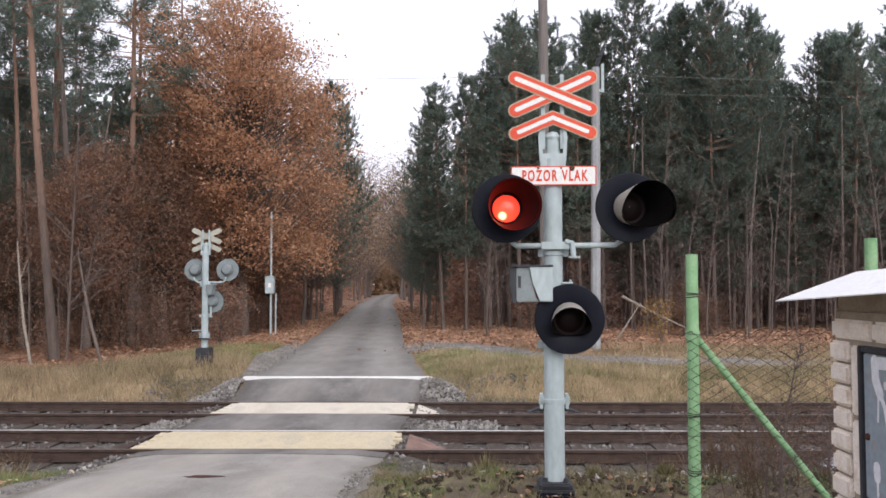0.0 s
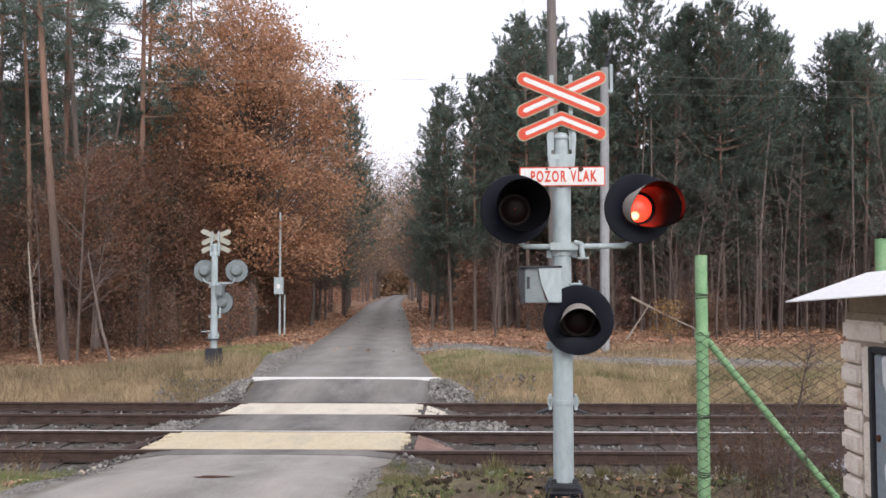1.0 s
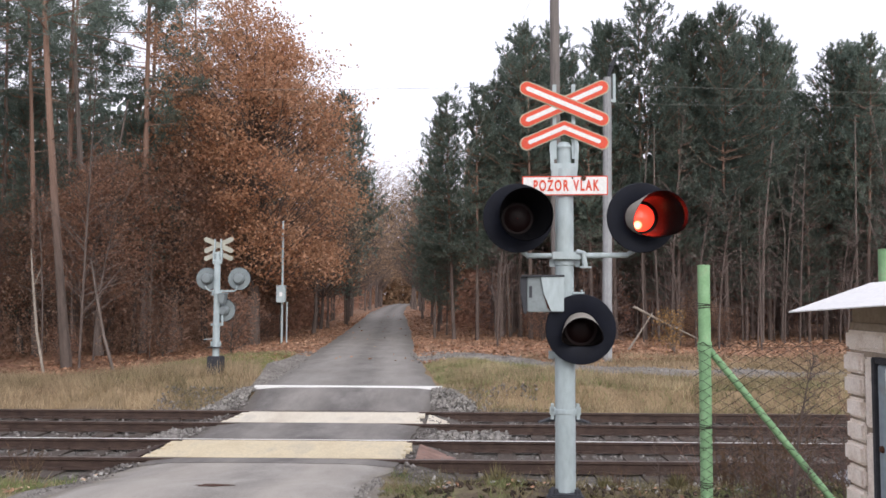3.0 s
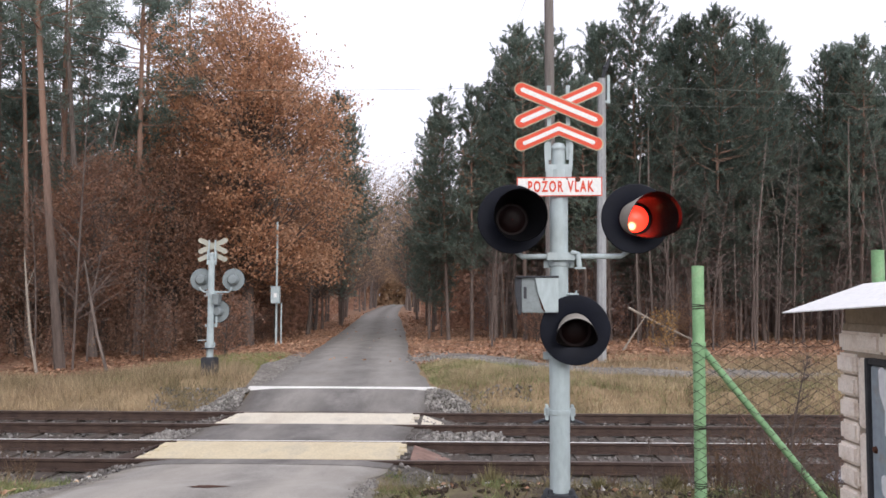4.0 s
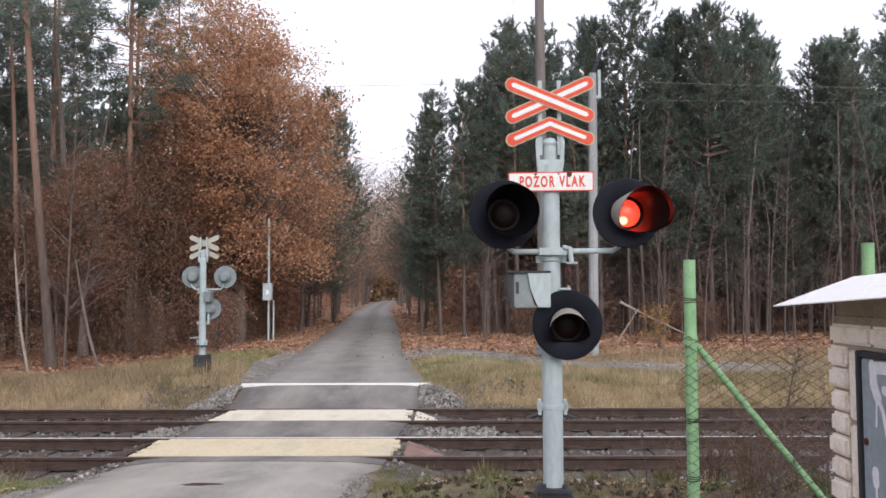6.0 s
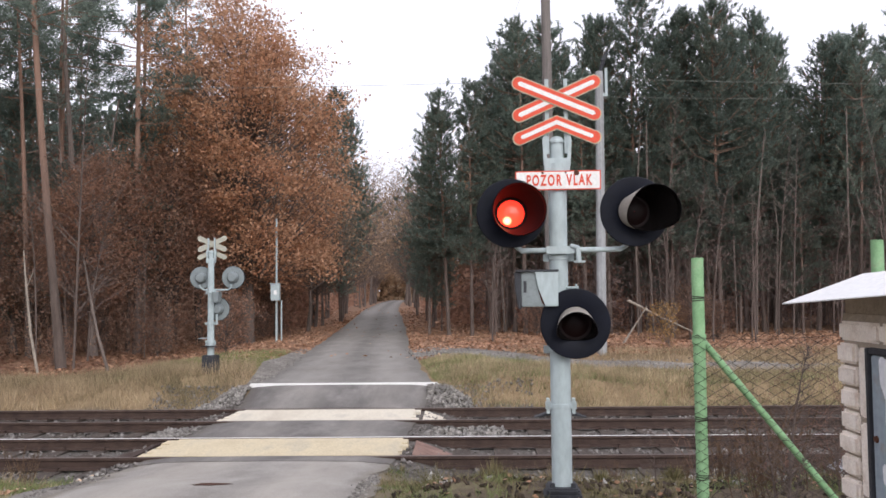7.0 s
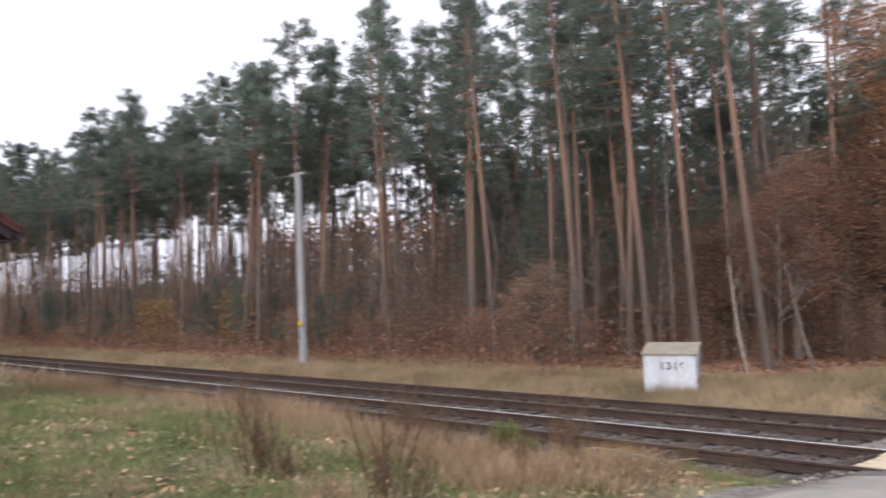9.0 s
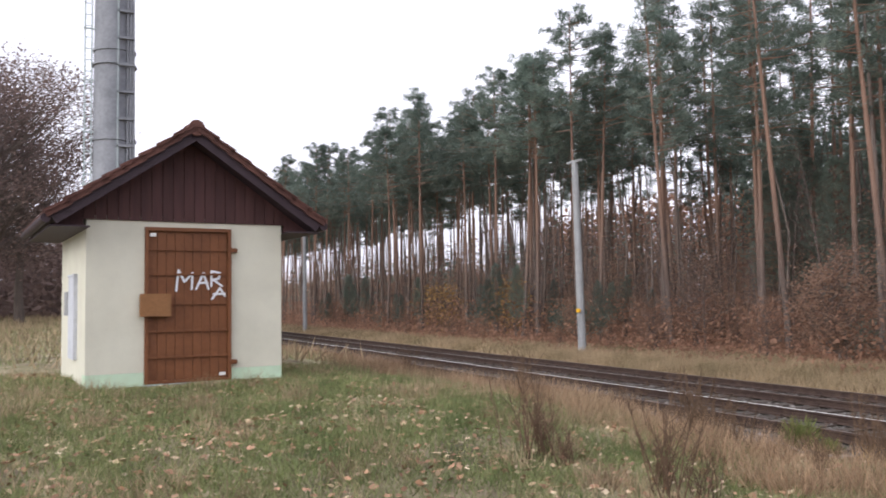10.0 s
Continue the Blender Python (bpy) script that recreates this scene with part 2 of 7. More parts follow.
def lamp_glow():
    """The lit red lens: a bright spot low to one side of a red disc."""
    m = bpy.data.materials.new("lit_red_lens")
    m.use_nodes = True
    n, l = m.node_tree.nodes, m.node_tree.links
    b = n["Principled BSDF"]
    b.inputs["Base Color"].default_value, b.inputs["Roughness"].default_value = (0.25, 0.01, 0.01, 1), 0.3
    tc, d, r = n.new("ShaderNodeTexCoord"), n.new("ShaderNodeVectorMath"), n.new("ShaderNodeValToRGB")
    d.operation = "DISTANCE"
    d.inputs[1].default_value = (-0.035, -0.05, -0.065)
    l.new(tc.outputs["Object"], d.inputs[0])
    l.new(d.outputs["Value"], r.inputs["Fac"])
    e = r.color_ramp.elements
    e[0].position, e[0].color = 0.018, (6.5, 2.4, 1.2, 1)
    e[1].position, e[1].color = 0.050, (2.1, 0.085, 0.035, 1)
    x = e.new(0.22)
    x.color = (1.0, 0.028, 0.016, 1)
    l.new(r.outputs["Color"], b.inputs["Emission Color"])
    b.inputs["Emission Strength"].default_value = 1.25
    return m


M_GLOW = lamp_glow()


# ---- mesh helpers ----
class Geo:
    """Collects vertices and faces of one mesh."""

    def __init__(self):
        self.v, self.f, self.m = [], [], []

    def add(self, verts, faces, slot=0):
        k = len(self.v)
        self.v += [tuple(p) for p in verts]
        self.f += [tuple(i + k for i in f) for f in faces]
        self.m += [slot] * len(faces)
        return self

    def box(self, x0, x1, y0, y1, z0, z1, slot=0, m=None):
        vs = [Vector((x, y, z)) for z in (z0, z1) for x, y in ((x0, y0), (x1, y0), (x1, y1), (x0, y1))]
        if m:
            vs = [m @ p for p in vs]
        return self.add(vs, [(3, 2, 1, 0), (4, 5, 6, 7), (0, 1, 5, 4), (1, 2, 6, 5), (2, 3, 7, 6), (3, 0, 4, 7)], slot)

    def tube(self, points, radii, seg=8, slot=0, caps=True):
        pts = [Vector(p) for p in points]
        rad = radii if hasattr(radii, "__len__") else [radii] * len(pts)
        ring, side = [], None
        for i, p in enumerate(pts):
            d = (pts[min(i + 1, len(pts) - 1)] - pts[max(i - 1, 0)]).normalized()
            if side is None:
                side = d.orthogonal().normalized()
            side = (side - d * side.dot(d)).normalized()
            up = d.cross(side)
            ring += [p + (side * math.cos(2 * math.pi * k / seg) + up * math.sin(2 * math.pi * k / seg)) * rad[i] for k in range(seg)]
        fs = [(i * seg + k, i * seg + (k + 1) % seg, (i + 1) * seg + (k + 1) % seg, (i + 1) * seg + k) for i in range(len(pts) - 1) for k in range(seg)]
        if caps:
            fs += [tuple(reversed(range(seg))), tuple(range((len(pts) - 1) * seg, len(pts) * seg))]
        return self.add(ring, fs, slot)

    def lathe(self, profile, seg=32, m=None, slot=0, closed=False):
        """Profile of (radius, height) turned about z."""
        m = m or Matrix()
        vs = [m @ Vector((r * math.cos(2 * math.pi * k / seg), r * math.sin(2 * math.pi * k / seg), z)) for r, z in profile for k in range(seg)]
        rows = len(profile)
        fs = [(i * seg + k, i * seg + (k + 1) % seg, (i + 1) % rows * seg + (k + 1) % seg, (i + 1) % rows * seg + k) for i in range(rows if closed else rows - 1) for k in range(seg)]
        return self.add(vs, fs, slot)

    def prism(self, outline, y0, y1, slot=0, m=None):
        """An outline of (x, z), front at y0, back at y1."""
        n = len(outline)
        vs = [Vector((x, y, z)) for y in (y0, y1) for x, z in outline]
        if m:
            vs = [m @ p for p in vs]
        return self.add(vs, [tuple(range(n)), tuple(reversed(range(n, 2 * n)))] + [(k + n, (k + 1) % n + n, (k + 1) % n, k) for k in range(n)], slot)


def mesh_of(name, geo, mats, bevel=0.0, smooth=False):
    me = bpy.data.meshes.new(name)
    me.from_pydata(geo.v, [], geo.f)
    for m in mats if isinstance(mats, (list, tuple)) else [mats]:
        me.materials.append(m)
    if any(geo.m):
        me.polygons.foreach_set("material_index", geo.m)
    bm = bmesh.new()
    bm.from_mesh(me)
    bmesh.ops.recalc_face_normals(bm, faces=bm.faces)
    if bevel:
        bmesh.ops.bevel(bm, geom=[e for e in bm.edges if len(e.link_faces) == 2 and e.calc_face_angle() > 0.5], offset=bevel, segments=2, affect="EDGES", clamp_overlap=True)
    bm.to_mesh(me)
    bm.free()
    if smooth:
        me.polygons.foreach_set("use_smooth", [True] * len(me.polygons))
        me.set_sharp_from_angle(angle=radians(35))
    return me


def part(name, geo, mats, parent=None, label="", bevel=0.0, smooth=False, m=None):
    ob = new(name, mesh_of(name, geo, mats, bevel, smooth))
    if parent:
        ob.parent = parent
    if m:
        ob.matrix_basis = m
    return tagged(ob, label)


def thing(name, label, category, m=None, group="", kind=""):
    ob = new(name)
    ob.empty_display_size = 0.1
    if m:
        ob.matrix_basis = m
    return tagged(ob, label, category, group, kind)


def fast_mesh(name, verts, faces, mat):
    """A mesh from arrays: verts (n, 3), faces (m, 3 or 4)."""
    me = bpy.data.meshes.new(name)
    verts, faces = np.asarray(verts, np.float32), np.asarray(faces, np.int32)
    n, k = faces.shape
    me.vertices.add(len(verts))
    me.vertices.foreach_set("co", verts.ravel())
    me.loops.add(n * k)
    me.loops.foreach_set("vertex_index", faces.ravel())
    me.polygons.add(n)
    me.polygons.foreach_set("loop_start", np.arange(0, n * k, k, dtype=np.int32))
    me.update(calc_edges=True)
    me.materials.append(mat)
    return me


def unit(v):
    return v / np.maximum(np.linalg.norm(v, axis=1, keepdims=True), 1e-9)


def blades(rng, roots, ways, length, width):
    """One narrow triangle for each root."""
    n = len(roots)
    ways = unit(ways)
    side = unit(np.cross(ways, rng.normal(size=(n, 3)))) * (np.broadcast_to(width, n)[:, None] / 2)
    tips = roots + ways * np.broadcast_to(length, n)[:, None]
    v = np.stack([roots - side, roots + side, tips], 1).reshape(-1, 3)
    return v, np.arange(3 * n).reshape(-1, 3)


def leaf_quads(rng, places, size, flat=0.0):
    """One small pointed leaf for each place; flat: how far it lies level."""
    n = len(places)
    a = rng.normal(size=(n, 3))
    a[:, 2] *= 1 - flat
    a = unit(a)
    b = rng.normal(size=(n, 3))
    b[:, 2] *= 1 - flat
    b = unit(np.cross(np.cross(a, b), a))
    s = (size * rng.uniform(0.6, 1.3, n))[:, None]
    v = np.stack([places - a * s * 0.6, places + b * s * 0.36, places + a * s * 0.6, places - b * s * 0.36], 1).reshape(-1, 3)
    return v, np.arange(4 * n).reshape(-1, 4)


def step(a, b, x):
    t = np.clip((x - a) / (b - a), 0, 1)
    return t * t * (3 - 2 * t)


# ---- the lie of the land ----
RAIL_Z = -0.565
RAILS = (11.44, 12.95, 14.64, 16.15)
ROAD_Y = [-60, 4, 8, 10, 12.2, 16, 17.9, 28, 47, 100, 166, 260, 420]
ROAD_X = [-2.3, -2.35, -2.39, -2.52, -2.58, -2.5, -2.46, -3.33, -4.8, -9.3, -13.8, -18.5, -24]
ROAD_W = [1.5, 1.5, 1.5, 1.58, 1.7, 1.75, 1.93, 1.68, 1.78, 2.0, 2.2, 2.4, 2.5]
ROADZ_Y = [-60, 5, 8, 9.5, 11.4, 16.3, 17.85, 30, 420]
ROADZ = [0.0, -0.02, -0.21, -0.42, -0.57, -0.57, -0.30, -0.25, -0.25]


def road_x(y):
    return np.interp(y, ROAD_Y, ROAD_X)


def road_w(y):
    return np.interp(y, ROAD_Y, ROAD_W)


def road_z(y):
    return np.interp(y, ROADZ_Y, ROADZ)


def ground_z(x, y):
    """Height of the ground: a bank down to the tracks, level land beyond, a rise towards the hut."""
    x, y = np.asarray(x, float), np.asarray(y, float)
    early = step(-5.0, -8.0, x)
    near = -0.76 * (step(6.9, 10.4, y) * (1 - early) + step(5.8, 9.4, y) * early)
    rise = 0.5 * step(-3.5, -9.5, x) * step(8.2, 3.5, y)
    far_level = -0.65 + 0.42 * step(-11.0, -6.0, x) - 0.12 * step(0.5, 4.0, x) * step(26, 20, y)
    far = step(17.3 + 0.5 * step(0.0, 1.0, x), 18.9 - 0.5 * step(0.0, 1.0, x), y)
    z = near * (1 - far) + far_level * far + rise
    bumps = 0.05 * np.sin(0.9 * x + 1.3 * np.sin(0.5 * y)) * np.sin(0.7 * y + 0.6) + 0.03 * np.sin(2.3 * x + 0.5) * np.sin(1.9 * y)
    z = z + bumps * np.where((y > 10.2) & (y < 17.4), 0.15, 1.0)
    off = np.abs(x - road_x(y)) - road_w(y)
    return z + (road_z(y) - 0.05 - z) * step(0.9, 0.05, off)


def ground():
    xs = np.concatenate([np.linspace(-2400, -220, 8), np.linspace(-200, -45, 32), np.arange(-43, -16, 0.9), np.arange(-16, 9, 0.28), np.arange(9, 60, 1.6), np.linspace(70, 2400, 14)])
    ys = np.concatenate([np.linspace(-2400, -100, 8), np.arange(-80, -6, 4.0), np.arange(-6, 26, 0.28), np.arange(26, 70, 1.3), np.linspace(75, 300, 30), np.linspace(400, 2400, 8)])
    gx, gy = np.meshgrid(xs, ys)
    gz = ground_z(gx, gy)
    v = np.stack([gx, gy, gz], -1).reshape(-1, 3)
    nx, ny = len(xs), len(ys)
    i = np.arange(nx * ny).reshape(ny, nx)
    f = np.stack([i[:-1, :-1], i[:-1, 1:], i[1:, 1:], i[1:, :-1]], -1).reshape(-1, 4)
    m = bpy.data.materials.new("ground_earth_and_turf")
    m.use_nodes = True
    n, l = m.node_tree.nodes, m.node_tree.links
    b = n["Principled BSDF"]
    b.inputs["Roughness"].default_value, b.inputs["Specular IOR Level"].default_value = 0.95, 0.1
    geo, sep = n.new("ShaderNodeNewGeometry"), n.new("ShaderNodeSeparateXYZ")

    def tex(scale, stops, detail=8):
        t, r = n.new("ShaderNodeTexNoise"), n.new("ShaderNodeValToRGB")
        t.inputs["Scale"].default_value, t.inputs["Detail"].default_value = scale, detail
        t.inputs["Roughness"].default_value = 0.7
        l.new(geo.outputs["Position"], t.inputs["Vector"])
        l.new(t.outputs["Fac"], r.inputs["Fac"])
        while len(r.color_ramp.elements) < len(stops):
            r.color_ramp.elements.new(0.5)
        for e, (p, c) in zip(r.color_ramp.elements, stops):
            e.position, e.color = p, (*c, 1)
        return t.outputs["Fac"], r.outputs["Color"]

    def band(axis, stops, wobble):
        """Factor along an axis, its edges made ragged by noise."""
        add, mr = n.new("ShaderNodeMath"), n.new("ShaderNodeMapRange")
        sc = n.new("ShaderNodeMath")
        sc.operation = "MULTIPLY_ADD"
        sc.inputs[1].default_value, sc.inputs[2].default_value = wobble, -wobble / 2
        l.new(ragged, sc.inputs[0])
        l.new(sep.outputs[axis], add.inputs[0])
        l.new(sc.outputs["Value"], add.inputs[1])
        l.new(add.outputs["Value"], mr.inputs["Value"])
        mr.inputs["From Min"].default_value, mr.inputs["From Max"].default_value = stops
        return mr.outputs["Result"]

    def mixed(f, a, c):
        x = n.new("ShaderNodeMix")
        x.data_type = "RGBA"
        l.new(f, x.inputs["Factor"]), l.new(a, x.inputs["A"]), l.new(c, x.inputs["B"])
        return x.outputs["Result"]

    l.new(geo.outputs["Position"], sep.inputs["Vector"])
    ragged, turf = tex(1.1, [(0.34, (0.15, 0.125, 0.09)), (0.45, (0.31, 0.26, 0.175)), (0.53, (0.25, 0.235, 0.13)), (0.64, (0.50, 0.42, 0.30))])
    _, litter = tex(3.0, [(0.3, (0.19, 0.115, 0.08)), (0.5, (0.30, 0.18, 0.12)), (0.68, (0.42, 0.27, 0.175))])
    _, stones = tex(9.0, [(0.3, (0.07, 0.06, 0.052)), (0.5, (0.14, 0.125, 0.112)), (0.68, (0.24, 0.225, 0.21))])
    _, straw = tex(1.6, [(0.3, (0.20, 0.145, 0.085)), (0.6, (0.34, 0.25, 0.15))])
    grain, _ = tex(26.0, [(0.0, (0, 0, 0)), (1.0, (1, 1, 1))])
    _, soil = tex(2.2, [(0.32, (0.085, 0.066, 0.05)), (0.5, (0.16, 0.125, 0.09)), (0.62, (0.21, 0.185, 0.105)), (0.75, (0.30, 0.25, 0.18))])
    c = mixed(band("X", (-1.4, 0.2), 1.0), turf, soil)
    c = mixed(band("Y", (9.7, 10.4), 1.2), c, stones)
    c = mixed(band("Y", (17.1, 17.6), 0.6), c, straw)
    c = mixed(band("Y", (23.0, 27.0), 3.0), c, litter)
    hs, mr = n.new("ShaderNodeHueSaturation"), n.new("ShaderNodeMapRange")
    mr.inputs["To Min"].default_value, mr.inputs["To Max"].default_value = 0.55, 1.4
    l.new(grain, mr.inputs["Value"])
    l.new(mr.outputs["Result"], hs.inputs["Value"])
    l.new(c, hs.inputs["Color"])
    l.new(hs.outputs["Color"], b.inputs["Base Color"])
    bp = n.new("ShaderNodeBump")
    bp.inputs["Strength"].default_value, bp.inputs["Distance"].default_value = 0.7, 0.06
    l.new(grain, bp.inputs["Height"])
    l.new(bp.outputs["Normal"], b.inputs["Normal"])
    ob = new("ground", fast_mesh("ground", v, f, m))
    ob.data.polygons.foreach_set("use_smooth", [True] * len(ob.data.polygons))
    return tagged(ob, "autumn ground of turf, dry grass, ballast and fallen leaves", "ground", kind="structure")


ground()


def worn_road(name, dark, dust, soil, most):
    """Asphalt with two pale dusty wheel tracks along its course and crumbling soil at its edges."""
    m = material(name, dark, 1.3, 10, rough=0.88, bump=0.55, bump_scale=45, fine=0.34, spec=0.25, stretch=(1.2, 0.6, 1))
    n, l = m.node_tree.nodes, m.node_tree.links
    b = n["Principled BSDF"]
    base = b.inputs["Base Color"].links[0].from_socket
    uv, sep = n.new("ShaderNodeUVMap"), n.new("ShaderNodeSeparateXYZ")
    uv.uv_map = "course"
    l.new(uv.outputs["UV"], sep.inputs["Vector"])
    tc, mp, noise = n.new("ShaderNodeTexCoord"), n.new("ShaderNodeMapping"), n.new("ShaderNodeTexNoise")
    mp.inputs["Scale"].default_value = (1.6, 0.35, 1)
    noise.inputs["Scale"].default_value, noise.inputs["Detail"].default_value = 1.7, 9
    noise.inputs["Roughness"].default_value = 0.7
    l.new(tc.outputs["Object"], mp.inputs["Vector"]), l.new(mp.outputs["Vector"], noise.inputs["Vector"])
    shift = n.new("ShaderNodeMath")
    shift.operation = "MULTIPLY_ADD"
    shift.inputs[1].default_value = 0.16
    l.new(noise.outputs["Fac"], shift.inputs[0]), l.new(sep.outputs["X"], shift.inputs[2])

    def ramp(value, stops):
        r = n.new("ShaderNodeValToRGB")
        e = r.color_ramp.elements
        while len(e) < len(stops):
            e.new(0.5)
        for k, (p, v) in enumerate(stops):
            e[k].position, e[k].color = p, (v, v, v, 1)
        l.new(value, r.inputs["Fac"])
        return r.outputs["Color"]

    def over(below, colour, by):
        x = n.new("ShaderNodeMix")
        x.data_type = "RGBA"
        l.new(by, x.inputs["Factor"]), l.new(below, x.inputs["A"])
        x.inputs["B"].default_value = (*colour, 1)
        return x.outputs["Result"]

    half = n.new("ShaderNodeMath")
    half.operation = "MULTIPLY_ADD"
    half.inputs[1].default_value, half.inputs[2].default_value = 0.8, 0.0
    l.new(shift.outputs["Value"], half.inputs[0])
    tracks = ramp(half.outputs["Value"], [(0.10, 0.0), (0.25, most), (0.36, most * 0.9), (0.46, 0.05), (0.54, 0.1), (0.64, most), (0.74, most * 0.9), (0.84, 0.0)])
    grit = n.new("ShaderNodeMath")
    grit.operation = "MULTIPLY"
    l.new(tracks, grit.inputs[0]), l.new(ramp(noise.outputs["Fac"], [(0.3, 0.45), (0.62, 1.0)]), grit.inputs[1])
    c = over(base, dust, grit.outputs["Value"])
    c = over(c, soil, ramp(half.outputs["Value"], [(0.06, 0.85), (0.13, 0.0), (0.80, 0.0), (0.88, 0.85)]))
    l.new(c, b.inputs["Base Color"])
    return m


M_ROAD = worn_road("worn_asphalt_with_wheel_tracks", [(0.3, (0.138, 0.127, 0.115)), (0.5, (0.19, 0.177, 0.163)), (0.72, (0.25, 0.236, 0.218))], (0.35, 0.325, 0.295), (0.20, 0.185, 0.165), 0.65)
M_ROADNEAR = worn_road("crumbling_near_asphalt", [(0.3, (0.205, 0.188, 0.168)), (0.5, (0.275, 0.256, 0.232)), (0.72, (0.38, 0.355, 0.325))], (0.46, 0.42, 0.37), (0.17, 0.145, 0.11), 0.6)
M_ROADDARK = worn_road("dark_dusty_asphalt", [(0.3, (0.085, 0.077, 0.074)), (0.48, (0.13, 0.120, 0.114)), (0.7, (0.24, 0.224, 0.208))], (0.33, 0.305, 0.275), (0.12, 0.105, 0.09), 0.55)


def road_piece(name, ys, mat, label, widen=0.0, ragged=0.0, lift=0.0):
    """A slab of road along its course, with a rounded crown and depth."""
    g, across = Geo(), 9
    rng = np.random.default_rng(len(name) + 3)
    for y in ys:
        w = road_w(y) + widen
        a, b = rng.normal(0, ragged, 2)
        for k in range(across):
            s = -1 + 2 * k / (across - 1)
            x = road_x(y) + s * w + (a if k == 0 else b if k == across - 1 else 0)
            g.v.append((x, y, road_z(y) + lift + 0.02 * (1 - s * s) - (0.03 if abs(s) == 1 else 0)))
        g.v += [(g.v[-1][0], y, road_z(y) - 0.16), (g.v[-across][0], y, road_z(y) - 0.16)]
    c = across + 2
    for i in range(len(ys) - 1):
        for k in range(c):
            g.f.append((i * c + k, i * c + (k + 1) % c, (i + 1) * c + (k + 1) % c, (i + 1) * c + k))
            g.m.append(0)
    g.f += [tuple(range(c)), tuple(range((len(ys) - 1) * c, len(ys) * c))]
    g.m += [0, 0]
    ob = part(name, g, mat, smooth=True)
    course = ob.data.uv_layers.new(name="course")
    c = across + 2
    for loop in ob.data.loops:
        k = loop.vertex_index % c
        course.uv[loop.index].vector = (min(k, across - 1) / (across - 1) if k < across else float(k == across), loop.vertex_index // c)
    return tagged(ob, label, "road", kind="structure")


road_piece("road_near", [*np.arange(-40, 3, 4), *np.arange(3, 10.85, 0.3)], M_ROADNEAR, "worn grey asphalt road running to the tracks", ragged=0.06)
road_piece("road_apron", [10.86, 11.0, 11.2, 11.385], M_ROADDARK, "dark asphalt strip at the first rail", 0.02, lift=0.004)
road_piece("road_between_tracks", np.linspace(13.0, 14.59, 6), M_ROADDARK, "dark asphalt between the two tracks", 0.0, 0.015)
road_piece("road_ramp", np.linspace(16.2, 17.8, 6), M_ROADDARK, "dark asphalt ramp rising from the tracks", 0.0, 0.01)
road_piece("road_far", [17.98, 18.6, *np.arange(19.5, 50, 1.0), *np.linspace(52, 400, 50)], M_ROAD, "long straight asphalt road into the forest", 0.0, 0.06)


def crossing_panel(y0, y1, x0, x1, mat, plate, label):
    t = thing("crossing_deck", label, "crossing deck", group="decks between the rails")
    rng = np.random.default_rng(int(y0 * 10))
    g = Geo().box(x0, x1, y0, y1, RAIL_Z - 0.12, RAIL_Z - 0.004)
    for s, e in ((-1, x0), (1, x1)):
        for lo, hi in ((0.0, 0.16), (0.22, 0.40), (0.47, 0.62), (0.70, 0.92)):
            l, up = rng.uniform(0.03, 0.17), RAIL_Z - 0.006
            g.box(min(e - s * 0.02, e + s * l), max(e - s * 0.02, e + s * l), y0 + (y1 - y0) * lo, y0 + (y1 - y0) * hi, RAIL_Z - 0.11, up)
    part("slab", g, mat, t, bevel=0.004)
    for s, e, m in ((-1, x0 - 0.2, M_RAIL), (1, x1 + 0.2, plate)):
        g = Geo()
        g.add([(e, y0 + 0.1, RAIL_Z - 0.02), (e, y1 - 0.1, RAIL_Z - 0.02), (e + s * 0.55, y1 - 0.45, RAIL_Z - 0.17), (e + s * 0.55, y0 + 0.45, RAIL_Z - 0.17), (e, y0 + 0.1, RAIL_Z - 0.19), (e, y1 - 0.1, RAIL_Z - 0.19), (e + s * 0.55, y1 - 0.45, RAIL_Z - 0.19), (e + s * 0.55, y0 + 0.45, RAIL_Z - 0.19)],
              [(0, 1, 2, 3), (7, 6, 5, 4), (0, 4, 5, 1), (1, 5, 6, 2), (2, 6, 7, 3), (3, 7, 4, 0)])
        part("deflector_plate", g, m, t, "sloping steel plate", bevel=0.01)


crossing_panel(RAILS[0] + 0.09, RAILS[1] - 0.05, -4.27, -0.88, M_PANEL, M_DEFLECT, "pale yellowish concrete panel between the rails")
crossing_panel(RAILS[2] + 0.09, RAILS[3] - 0.05, -4.08, -0.88, M_PANELW, M_PANELW, "whitish concrete panel between the rails of the farther track")
edge = thing("edge_beam", "white painted concrete beam across the road", "edge beam")
part("beam", Geo().box(-4.45, -0.47, 17.82, 17.97, -0.55, -0.265), M_SIGNWHITE, edge, bevel=0.02)


# ---- railway tracks ----
def rail_profile():
    half = [(0.036, 0.0), (0.036, -0.035), (0.010, -0.05), (0.009, -0.125), (0.075, -0.145), (0.075, -0.16)]
    return [(-a, b) for a, b in half] + [(a, b) for a, b in reversed(half)]


SLEEPER = mesh_of("sleeper", Geo().box(-0.13, 0.13, -1.28, 1.28, -0.31, -0.166).box(-0.09, 0.09, -0.86, -0.65, -0.17, -0.125, 1).box(-0.09, 0.09, 0.65, 0.86, -0.17, -0.125, 1).box(-0.05, 0.05, -0.70, -0.66, -0.17, -0.09, 1).box(-0.05, 0.05, 0.82, 0.86, -0.17, -0.09, 1), [M_SLEEPER, M_RAIL])


